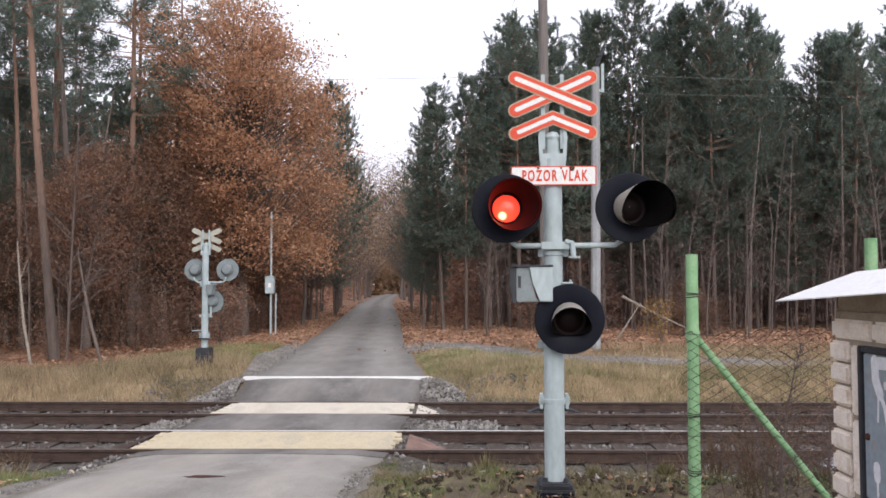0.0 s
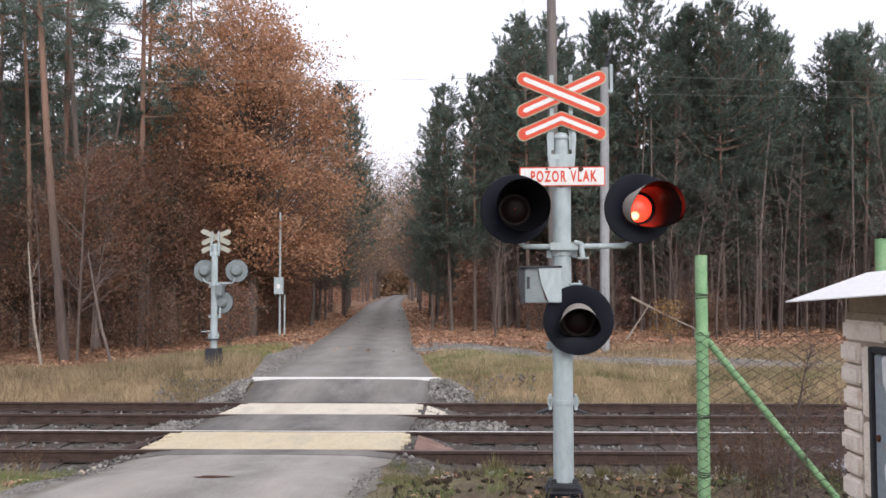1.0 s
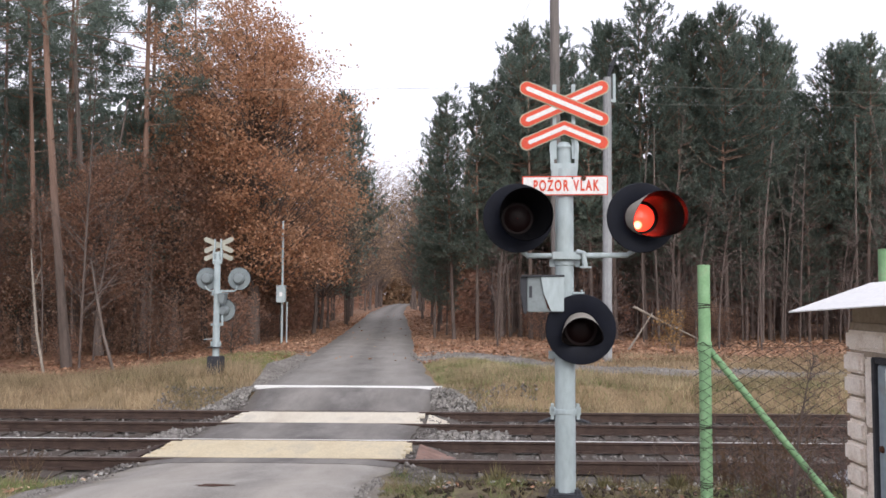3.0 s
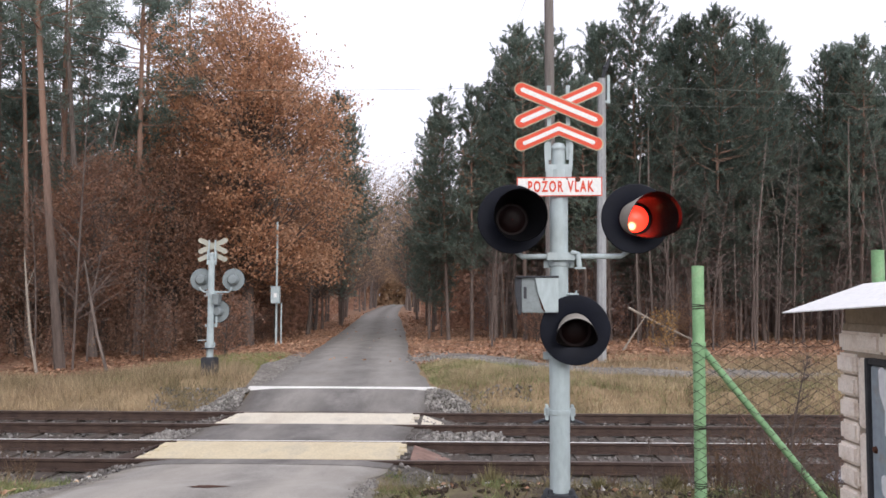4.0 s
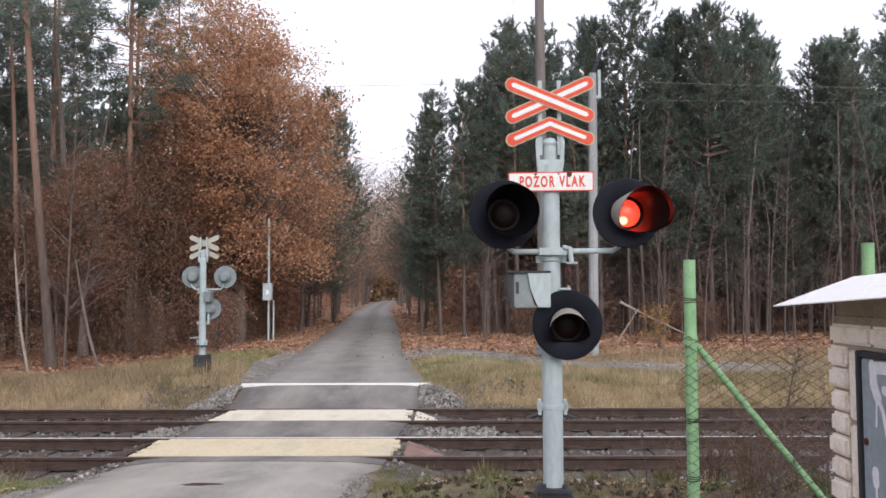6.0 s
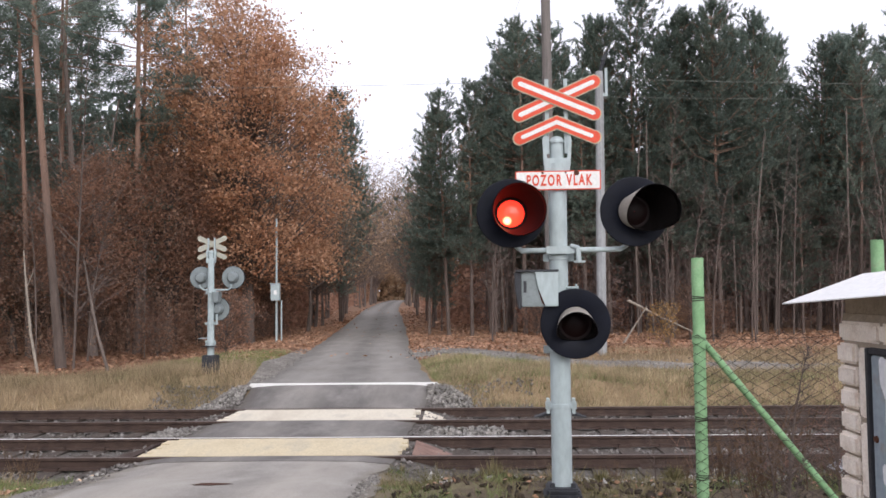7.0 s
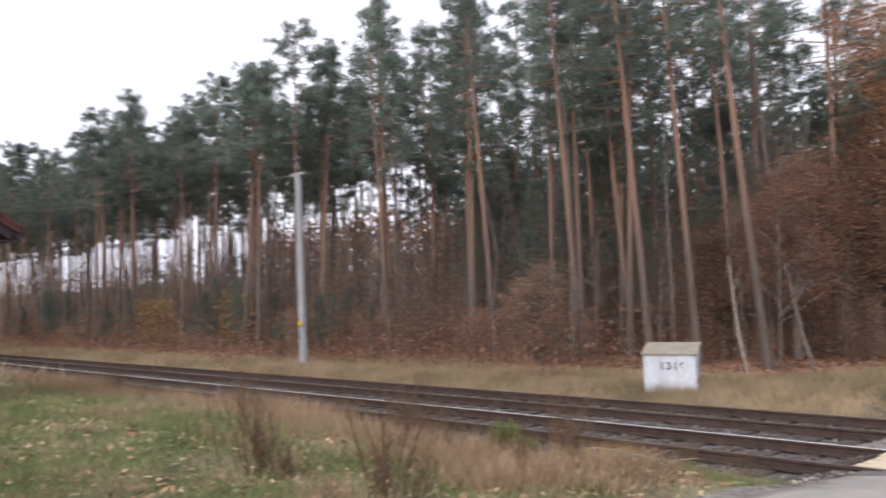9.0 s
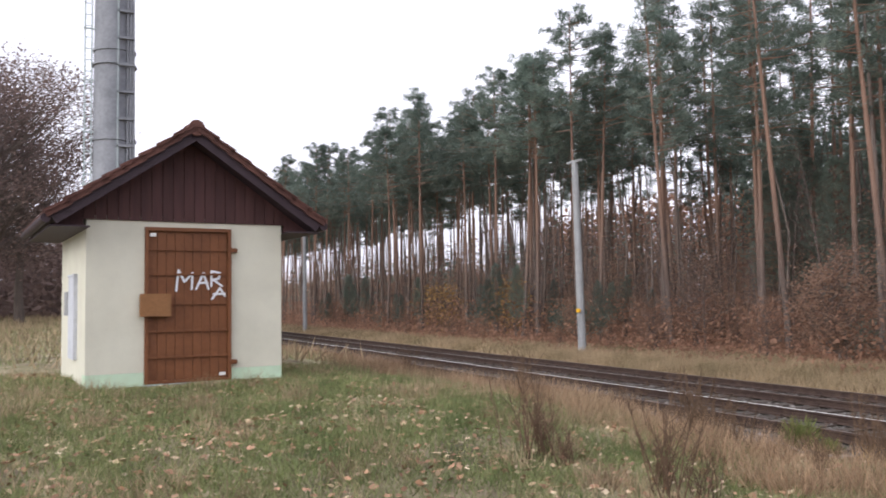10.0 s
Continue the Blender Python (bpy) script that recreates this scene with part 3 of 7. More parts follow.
def track(y_a, y_b, tops, label):
    t = thing("railway_track", label, "railway track", pose(0, (y_a + y_b) / 2, RAIL_Z), group="tracks", kind="structure")
    half = (y_b - y_a) / 2
    for s, top in zip((-half, half), tops):
        g, prof = Geo(), rail_profile()
        n, ends = len(prof), (-170, 90)
        g.v = [(x, s + a, b) for x in ends for a, b in prof]
        g.f = [(k, (k + 1) % n, (k + 1) % n + n, k + n) for k in range(n)] + [tuple(range(n)), tuple(range(n, 2 * n))]
        g.m = [1 if k == n - 1 else 0 for k in range(n)] + [0, 0]
        part("rail", g, [M_RAIL, top], t)
    rest = Geo()
    base = [tuple(v.co) for v in SLEEPER.vertices], [tuple(p.vertices) for p in SLEEPER.polygons], [p.material_index for p in SLEEPER.polygons]
    for k in range(-280, 148):
        x = k * 0.61
        if -4.4 < x < -0.8:
            continue
        if -62 < x < 14:
            o = new("sleeper", SLEEPER)
            o.parent, o.matrix_basis = t, pose(x, 0, 0, 0, 0, random.uniform(-0.6, 0.6))
        else:
            i = len(rest.v)
            rest.v += [(a + x, b, c) for a, b, c in base[0]]
            rest.f += [tuple(j + i for j in f) for f in base[1]]
            rest.m += base[2]
    tagged(part("distant_sleepers", rest, [M_SLEEPER, M_RAIL], t), kind="stuff")


track(RAILS[0], RAILS[1], (M_RAILTOPDULL, M_RAILTOP), "railway track with worn steel rails on sleepers")
track(RAILS[2], RAILS[3], (M_RAILTOPDULL, M_RAILTOPDULL), "rusty railway track beside the other one")


def scatter_stones(name, label, rng, x, y, size, mat, lift=0.0, z=None):
    """Many small broken stones in one mesh."""
    n = len(x)
    base = np.array([(1, 0, 0), (-1, 0, 0), (0, 1, 0), (0, -1, 0), (0, 0, 1), (0, 0, -1)], float)
    faces = np.array([(0, 2, 4), (2, 1, 4), (1, 3, 4), (3, 0, 4), (2, 0, 5), (1, 2, 5), (3, 1, 5), (0, 3, 5)])
    turn = unit(rng.normal(size=(n * 3, 3))).reshape(n, 3, 3)
    v = np.einsum("vk,nkj->nvj", base, turn) * (size * rng.uniform(0.5, 1.2, n))[:, None, None] * rng.uniform(0.7, 1.2, (n, 6, 1))
    zz = ground_z(x, y) if z is None else z
    v += np.stack([x, y, zz + lift], -1)[:, None, :]
    f = faces[None] + (np.arange(n) * 6)[:, None, None]
    return tagged(new(name, fast_mesh(name, v.reshape(-1, 3), f.reshape(-1, 3), mat)), label, "stones", kind="stuff")


rng = np.random.default_rng(11)
bx = np.concatenate([rng.uniform(-34, 9, 15000), rng.uniform(-110, -34, 7000), rng.uniform(-6.5, 1.5, 3000)])
by = np.concatenate([rng.uniform(10.2, 17.3, 22000), rng.uniform(16.6, 18.3, 3000)])
keep = (np.abs(bx - road_x(by)) > road_w(by) + 0.06)
for ry in RAILS:
    keep &= np.abs(by - ry) > 0.09
bx, by = bx[keep], by[keep]
scatter_stones("ballast", "grey and rusty track ballast stones", rng, bx, by, 0.04, M_BALLAST, lift=0.012)
# fresh grey gravel heaped beside the crossing
side = rng.choice([0, 1, 2, 3], 3600, p=[0.3, 0.3, 0.2, 0.2])
gx = np.select([side == 0, side == 1, side == 2], [-4.42 - 0.9 * rng.uniform(0, 1, 3600) ** 1.6, -0.68 + 0.9 * rng.uniform(0, 1, 3600) ** 1.6, rng.uniform(-5.0, -4.4, 3600)], rng.uniform(-0.75, 0.7, 3600))
gy = np.where(side < 2, rng.uniform(16.5, 17.9, 3600), rng.uniform(13.15, 14.4, 3600))
gz = np.where(side < 2, -0.72 + 0.36 * step(16.4, 17.6, gy) * step(1.0, 0.2, np.abs(gx - road_x(gy)) - 1.9), -0.70) + rng.uniform(0, 0.05, 3600)
M_GRAVEL = material("fresh_grey_gravel", [(0.3, (0.15, 0.138, 0.125)), (0.7, (0.34, 0.318, 0.292))], 4, rough=0.9, bump=0.3, island=0.4)
scatter_stones("gravel", "light grey gravel heaped beside the crossing", rng, gx, gy, 0.05, M_GRAVEL, z=gz)


SPINES = [
    [(-2.0, 27.5, 1.6), (0.4, 25.6, 1.2), (2.6, 23.2, 0.8), (6, 21.8, 0.75), (12, 21.4, 0.7), (26, 21.2, 0.7)],
    [(-4.5, 18.2, 0.12), (-4.65, 20.5, 0.35), (-5.0, 23.5, 0.55), (-5.1, 26.5, 0.35), (-5.3, 29, 0.2)],
    [(-0.88, 4.0, 0.08), (-0.92, 7.0, 0.08), (-0.97, 9.6, 0.07)],
    [(-3.9, 4.0, 0.14), (-3.95, 7.0, 0.14), (-4.1, 9.8, 0.16)],
]


def off_gravel(x, y):
    """Where no gravel spread lies."""
    ok = np.ones(len(x), bool)
    for spine in SPINES:
        p = np.array(spine)
        s = np.linspace(0, len(p) - 1, 60)
        cx, cy, cw = (np.interp(s, np.arange(len(p)), p[:, k]) for k in range(3))
        for a, b, w in zip(cx, cy, cw):
            ok &= (x - a) ** 2 + (y - b) ** 2 > (0.92 * w) ** 2
    return ok


def gravel_patch(name, spine, label):
    """A thin spread of gravel along a spine of (x, y, half width), with a ragged edge."""
    rng = np.random.default_rng(len(label))
    pts = np.array(spine, float)
    s = np.linspace(0, len(pts) - 1, 50)
    cx, cy, cw = (np.interp(s, np.arange(len(pts)), pts[:, k]) for k in range(3))
    d = unit(np.stack([np.gradient(cx), np.gradient(cy), 0 * cx], -1))
    v, n = [], 11
    for k in range(50):
        for j in range(n):
            u = (-1 + 2 * j / (n - 1)) * cw[k] * (1 + (rng.normal(0, 0.12) if j in (0, n - 1) else 0))
            x, y = cx[k] - d[k, 1] * u, cy[k] + d[k, 0] * u
            v.append((x, y, float(ground_z(x, y)) + (0.022 if 0 < j < n - 1 else -0.02)))
    i = np.arange(50 * n).reshape(50, n)
    f = np.stack([i[:-1, :-1], i[:-1, 1:], i[1:, 1:], i[1:, :-1]], -1).reshape(-1, 4)
    m = material("fine_grey_gravel", [(0.3, (0.125, 0.110, 0.095)), (0.5, (0.215, 0.196, 0.175)), (0.7, (0.33, 0.305, 0.275))], 1.5, 9, rough=0.95, bump=0.5, bump_scale=40, fine=0.35)
    return tagged(new(name, fast_mesh(name, v, f, m)), label, "path", kind="structure")


gravel_patch("path_gravel_right", SPINES[0], "grey gravel path branching off along the tracks")
gravel_patch("path_gravel_left", SPINES[1], "grey gravel shoulder beside the road")
gravel_patch("path_gravel_near", SPINES[2], "crumbled gravel edge beside the road")
gravel_patch("path_gravel_verge", SPINES[3], "crumbled gravel edge of the near road")


# loose stones on the gravel spreads and crumbs along the asphalt edges
lr = np.random.default_rng(401)
for spine, count, size in ((SPINES[0], 3000, 0.035), (SPINES[1], 800, 0.024), (SPINES[2], 600, 0.014), (SPINES[3], 600, 0.014)):
    p = np.array(spine)
    s = lr.uniform(0, len(p) - 1, count)
    lx, ly, lw = (np.interp(s, np.arange(len(p)), p[:, k]) for k in range(3))
    lx, ly = lx + lr.normal(0, 0.5, count) * lw, ly + lr.normal(0, 0.5, count) * lw
    off = (np.abs(lx - road_x(ly)) > road_w(ly) - 0.25) & ((ly > 18.1) | (ly < 10.8))
    lx, ly = lx[off], ly[off]
    on = np.abs(lx - road_x(ly)) < road_w(ly)
    scatter_stones("loose_gravel", "loose brownish grey stones on the gravel", lr, lx, ly, size, M_GRAVEL, z=np.where(on, road_z(ly) + 0.004, ground_z(lx, ly) + 0.026))


# ---- crossing signals ----
def rounded_bar(length, width, n=8):
    """Outline of a bar with rounded ends, along x."""
    r, h = width / 2, length / 2 - width / 2
    return [(h + r * math.cos(a), r * math.sin(a)) for a in np.linspace(-math.pi / 2, math.pi / 2, n)] + [(-h + r * math.cos(a), r * math.sin(a)) for a in np.linspace(math.pi / 2, 3 * math.pi / 2, n)]


def turned(outline, degrees, dx, dz):
    a = radians(degrees)
    return [(x * math.cos(a) - z * math.sin(a) + dx, x * math.sin(a) + z * math.cos(a) + dz) for x, z in outline]


def cross_arm(t, name, degrees, dx, dz, length, y):
    bar = part(name, Geo().prism(turned(rounded_bar(length, 0.118), degrees, dx, dz), y, y + 0.006), [M_SIGNBACK], t)
    part("edge_band", Geo().prism(turned(rounded_bar(length - 0.006, 0.112), degrees, dx, dz), y - 0.002, y - 0.0004), M_CREAM, bar)
    part("red_face", Geo().prism(turned(rounded_bar(length - 0.02, 0.098), degrees, dx, dz), y - 0.004, y - 0.0024), M_SIGNRED, bar)
    part("white_stripe", Geo().prism(turned(rounded_bar(length - 0.10, 0.036, 3), degrees, dx, dz), y - 0.006, y - 0.0044), M_SIGNWHITE, bar)
    return bar


def chevron_outline(half, drop, w, zc):
    top = [(-half, zc - drop + w / 2), (0, zc + w / 2), (half, zc - drop + w / 2)]
    r = w / 2
    right = [(half + r * math.cos(a), zc - drop + r * math.sin(a)) for a in np.linspace(math.pi / 2, -math.pi / 2, 7)][1:-1]
    left = [(-half - r * math.cos(a), zc - drop + r * math.sin(a)) for a in np.linspace(-math.pi / 2, math.pi / 2, 7)][1:-1]
    low = [(half, zc - drop - w / 2), (0, zc - w / 2), (-half, zc - drop - w / 2)]
    return top + right + low + left


def lamp_head(t, x, z, aim_x, aim_z, mouth, visor, cut, y=-0.16, glow=M_GLOW, lean=0.5, inside=M_INNER):
    """Round black shield with a hood; the red lens unit turns inside it. aim: degrees to the right and up."""
    m = pose(x, y, z) @ pose(0, 0, 0, 0, 0, aim_x * 0.35)
    ax = Matrix.Rotation(radians(90), 4, "X")
    head = part("lamp_head", Geo().lathe([(0.130, 0.0), (0.15, 0.012), (0.268, 0.004), (0.272, -0.004), (0.268, -0.012), (0.13, -0.010)], 48, ax, closed=True), M_BLACK, t, "round black shield of the signal lamp", smooth=True, m=m)
    part("back_plate", Geo().lathe([(0.135, -0.017), (0.262, -0.0165), (0.262, -0.0135)], 48, ax), M_GREYPAINT, head, "grey back of the shield", smooth=True)
    part("housing", Geo().lathe([(0.131, 0.0), (0.134, -0.02), (0.13, -0.10), (0.09, -0.16), (0.001, -0.165)], 32, ax), M_GREYPAINT, head, "grey round lamp housing", smooth=True)
    part("lining", Geo().lathe([(0.128, 0.0), (0.128, -0.09), (0.08, -0.15), (0.001, -0.152)], 32, ax), M_INNER, head, smooth=True)
    # hood: a tube bent towards the aim, with a slanting cut below
    g, seg, rows = Geo(), 40, 8
    shear = math.tan(radians(aim_x)), math.tan(radians(aim_z + 4))
    for inner in (0, 1):
        for i in range(rows + 1):
            s = i / rows
            for k in range(seg):
                a = 2 * math.pi * k / seg
                reach = visor * (1 - cut * max(0.0, -math.sin(a + lean)) ** 1.2)
                d = s * reach
                r = 0.130 + (mouth - 0.130) * (d / visor) - inner * 0.004
                g.v.append((r * math.cos(a) + d * shear[0], -d - 0.008, r * math.sin(a) + d * shear[1]))
    c = (rows + 1) * seg
    for inner in (0, 1):
        for i in range(rows):
            for k in range(seg):
                q = (i * seg + k, i * seg + (k + 1) % seg, (i + 1) * seg + (k + 1) % seg, (i + 1) * seg + k)
                g.f.append(tuple(j + inner * c for j in q))
                g.m.append(inner)
    for k in range(seg):
        a, b = rows * seg + k, rows * seg + (k + 1) % seg
        g.f.append((a, b, b + c, a + c))
        g.m.append(1)
    me = bpy.data.meshes.new("hood")
    me.from_pydata(g.v, [], g.f)
    me.materials.append(M_BEIGE if aim_x > 12 or mouth < 0.17 else M_BLACK), me.materials.append(inside)
    me.polygons.foreach_set("material_index", g.m)
    me.polygons.foreach_set("use_smooth", [True] * len(me.polygons))
    hood = new("hood", me)
    hood.parent = head
    tagged(hood, "hood that shades the lamp, black inside")
    # lens unit: lit on one face, dark on the other
    g = Geo()
    dome = [(0.001, 0.03), (0.05, 0.026), (0.09, 0.015), (0.106, 0.002)]
    g.lathe(dome, 32, ax, 0)
    g.lathe([(r, -h) for r, h in dome], 32, ax, 1)
    for h in (0.002, -0.002):
        g.lathe([(0.106, h), (0.1275, h)], 32, ax, 1)
    unit_ob = part("lens_unit", g, [glow, M_REDGLASS], head, "red signal lens", smooth=True, m=pose(0, 0.03, 0))
    return unit_ob


def text_mesh(name, body, size, mat, parent, m, depth=0.001, stretch=1.0):
    c = bpy.data.curves.new(name, "FONT")
    c.body, c.size, c.extrude, c.align_x, c.align_y = body, size, depth, "CENTER", "CENTER"
    c.offset = size * 0.034
    c.space_character = 1.32
    ob = new(name, c)
    bpy.context.view_layer.update()
    me = bpy.data.meshes.new_from_object(ob.evaluated_get(bpy.context.evaluated_depsgraph_get()))
    bpy.data.objects.remove(ob)
    me.materials.clear()
    me.materials.append(mat)
    ob = new(name, me)
    ob.parent, ob.matrix_basis = parent, m @ Matrix.Diagonal((stretch, 1, 1, 1))
    return ob


def signal(m, label, far=False):
    """A level-crossing signal: cross, plate, three lamps and relay box on a steel post; it faces -y."""
    t = thing("crossing_signal", label, "railway signal", m, "crossing signals")
    base = part("base", Geo().box(-0.145, 0.145, -0.13, 0.13, -0.25, 0.045).box(-0.125, 0.125, -0.145, 0.145, 0.045, 0.085), M_IRON, t, "dark cast-iron base", bevel=0.015)
    if far:
        part("plinth", Geo().box(-0.16, 0.16, -0.16, 0.16, -0.2, 0.42), M_IRON, t, "tall dark plinth", bevel=0.02)
        part("footing", Geo().box(-0.30, 0.30, -0.30, 0.30, -0.35, -0.02), M_CONCRETE, t, "worn concrete footing", bevel=0.02)
    else:
        for s in (-0.08, 0.08):
            part("bolt", Geo().lathe([(0.001, 0.12), (0.018, 0.12), (0.02, 0.085)], 6, pose(s, -0.10, 0)), M_IRON, base)
        part("front_cover", Geo().box(-0.15, 0.15, -0.19, -0.131, -0.25, 0.02), M_BLACK, base, bevel=0.02)
    part("lower_post", Geo().tube([(0, 0, 0.08), (0, 0, 1.20)], 0.080, 28), M_GALV, t, smooth=True)
    part("upper_post", Geo().tube([(0, 0, 1.20), (0, 0, 2.62)], 0.073, 28), M_GALV, t, smooth=True)
    for z, r in ((1.145, 0.094), (0.705, 0.086), (1.87, 0.085)):
        part("clamp", Geo().lathe([(r - 0.012, -0.022), (r, -0.018), (r, 0.018), (r - 0.012, 0.022)], 28, pose(0, 0, z)).box(-r - 0.035, -r + 0.01, -0.02, 0.02, z - 0.03, z + 0.03).box(r - 0.01, r + 0.035, -0.02, 0.02, z - 0.03, z + 0.03), M_GALV, t, bevel=0.003)
    part("step_plate", Geo().prism([(-0.21, 0.60), (-0.10, 0.64), (0.10, 0.64), (0.21, 0.60), (0.10, 0.615), (-0.10, 0.615)], 0.05, 0.16), M_IRON, t, "small steel step behind the post", bevel=0.002)
    for s in (-1, 1):
        part("lug", Geo().box(s * 0.10 - 0.012, s * 0.10 + 0.012, -0.02, 0.05, 0.64, 0.76), M_GALV, t, bevel=0.003)
    # head with the sign bracket
    part("head", Geo().box(-0.10, 0.10, -0.055, 0.055, 2.56, 2.66).tube([(0, 0, 2.64), (0, 0, 2.79)], 0.056, 24).lathe([(0.066, 2.785), (0.066, 2.80), (0.04, 2.835), (0.001, 2.845)], 24), M_GALV, t, "galvanised post head with a cap", smooth=True)
    for s in (-1, 1):
        part("bracket", Geo().prism([(s * 0.078, 2.60), (s * 0.105, 2.60), (s * 0.115, 2.80), (s * 0.10, 2.90), (s * 0.075, 2.90), (s * 0.085, 2.78)], -0.05, 0.02).box(s * 0.075 - 0.015, s * 0.075 + 0.015, -0.035, -0.005, 2.70, 3.14 if far else 3.30), M_GALV, t, "steel sign bracket")
    # warning cross and the half cross below it
    drop = 0.13 if far else 0.0
    low_x = -0.13 if far else 0.112
    zc = 3.135 - drop
    ang = 23.5
    cross_arm(t, "cross_arm", ang, 0, zc, 0.765, -0.065)
    cross_arm(t, "cross_arm", -ang, 0, zc, 0.765, -0.073)
    low = part("lower_chevron", Geo().prism(chevron_outline(0.295, 0.125, 0.118, 2.945 - drop), -0.065, -0.059), M_SIGNBACK, t, "chevron arm below the warning cross")
    part("edge_band", Geo().prism(chevron_outline(0.295, 0.125, 0.112, 2.945 - drop), -0.067, -0.0654), M_CREAM, low)
    part("red_face", Geo().prism(chevron_outline(0.292, 0.124, 0.098, 2.945 - drop), -0.069, -0.0674), M_SIGNRED, low)
    part("white_stripe", Geo().prism(chevron_outline(0.268, 0.114, 0.035, 2.945 - drop), -0.071, -0.0694), M_SIGNWHITE, low)
    # warning plate
    if not far:
        plate = part("warning_plate", Geo().box(-0.335, 0.335, -0.095, -0.089, 2.400, 2.553), M_SIGNRED, t, "white plate with red border and red words", bevel=0.002)
        part("white_field", Geo().box(-0.326, 0.326, -0.0975, -0.0956, 2.409, 2.544), M_SIGNWHITE, plate)
        w = text_mesh("lettering", "POZOR VLAK", 0.118, M_SIGNRED, plate, pose(0.008, -0.0990, 2.473, 90), stretch=0.575)
        tagged(w, "red words on the plate")
        for px, pz, r in ((0.145, 2.533, 0.022), (-0.12, 2.536, 0.010), (0.06, 2.537, 0.008)):
            part("rust_spot", Geo().lathe([(0.001, 0.0008), (r, 0.0)], 9, pose(px, -0.0982, pz, 90)), M_RUST, plate)
    # arm that carries the two upper lamps
    zl, za = 2.215, 1.925
    xl, xr = (-0.48, 0.29) if far else (-0.372, 0.583)
    part("lamp_arm", Geo().tube([(xl, -0.02, zl - 0.17), (xl + 0.02, -0.035, za + 0.05), (xl + 0.08, -0.05, za), (0, -0.085, za), (xr - 0.1, -0.05, za + 0.005), (xr - 0.02, -0.035, za + 0.06), (xr, -0.02, zl - 0.17)], 0.021, 14), M_GALV, t, "bent tube that carries the lamps", smooth=True)
    part("arm_clamp", Geo().box(-0.10, 0.12, -0.12, -0.05, za - 0.03, za + 0.03).tube([(0.09, -0.11, za + 0.03), (0.14, -0.13, za + 0.02), (0.15, -0.13, za - 0.09)], 0.022, 10).box(0.11, 0.20, -0.15, -0.11, za - 0.10, za - 0.085), M_GALV, t, bevel=0.004)
    left = lamp_head(t, xl, zl, 10, -3, 0.205, 0.26, 0.15, inside=M_INNERDIM)
    right = lamp_head(t, xr, zl, 17, -6, 0.19, 0.28, 0.62)
    low_lamp = lamp_head(t, low_x, 1.48 if far else 1.352, 0, -27, 0.158, 0.15, 1.0, glow=M_REDGLASS, lean=0.0)
    part("lower_lamp_arm", Geo().tube([(0, -0.07, 1.165), (-0.08 if far else 0.08, -0.12, 1.16), (low_x, -0.03, 1.13), (low_x, -0.02, 1.36 if far else 1.23)], 0.026, 12), M_GALV if far else M_SIGNWHITE, t, "pale stub that carries the lower lamp", smooth=True)
    # relay box with an overhanging lid and a cover hanging open at its side
    if far:
        box = part("relay_box", Geo().prism([(-0.26, 1.87), (-0.09, 1.87), (-0.12, 1.64), (-0.23, 1.64)], -0.02, 0.20), M_GREYPAINT, t, "grey steel relay box beside the post", bevel=0.006)
        part("lid", Geo().box(-0.28, -0.075, -0.04, 0.22, 1.872, 1.886), M_GALV, box)
        part("side_rod", Geo().tube([(-0.02, 0.0, 0.82), (0.30, 0.0, 0.80)], 0.012, 6), M_GALV, t)
    else:
        box = part("relay_box", Geo().box(-0.30, -0.02, -0.20, 0.02, 1.485, 1.755), M_GREYPAINT, t, "grey steel relay box beside the post", bevel=0.006)
        part("lid", Geo().box(-0.34, -0.015, -0.23, 0.03, 1.757, 1.771), M_IRON, box)
        part("side_cover", Geo().prism([(-0.352, 1.64), (-0.325, 1.47), (-0.302, 1.47), (-0.302, 1.756), (-0.352, 1.756)], -0.20, 0.01), M_IRON, box, "dark open side cover", bevel=0.004)
        part("front_flap", Geo().prism([(-0.195, 1.754), (-0.02, 1.754), (-0.02, 1.49), (-0.118, 1.49), (-0.172, 1.625)], -0.222, -0.2045), M_GALV, box, "bent front sheet of the box", bevel=0.003)
        part("hinge_seam", Geo().prism([(-0.175, 1.625), (-0.15, 1.625), (-0.11, 1.545), (-0.118, 1.49), (-0.145, 1.515)], -0.204, -0.2005), M_RUST, box)
        part("slot", Geo().box(-0.285, -0.262, -0.203, -0.2005, 1.595, 1.685), M_IRON, box)
        part("padlock", Geo().box(-0.335, -0.315, -0.15, -0.12, 1.44, 1.47).tube([(-0.325, -0.148, 1.47), (-0.325, -0.135, 1.495), (-0.325, -0.122, 1.47)], 0.004, 6), M_RUST, box)
        part("side_bolt", Geo().tube([(0.06, -0.05, 1.63), (0.15, -0.05, 1.63)], 0.010, 8).tube([(0.13, -0.05, 1.60), (0.13, -0.05, 1.66)], 0.008, 6), M_GALV, t)
    return left, right, low_lamp


SIGNAL_LEFT, SIGNAL_RIGHT, _ = signal(pose(0.785, 6.76, 0.003, 0, 0, -3), "grey steel level-crossing signal with flashing red lamps and warning cross")
FAR_LEFT, FAR_RIGHT, _ = signal(pose(-5.80, 19.66, -0.20, 0, 0, 176), "crossing signal seen from its bare grey back, on a dark plinth", True)


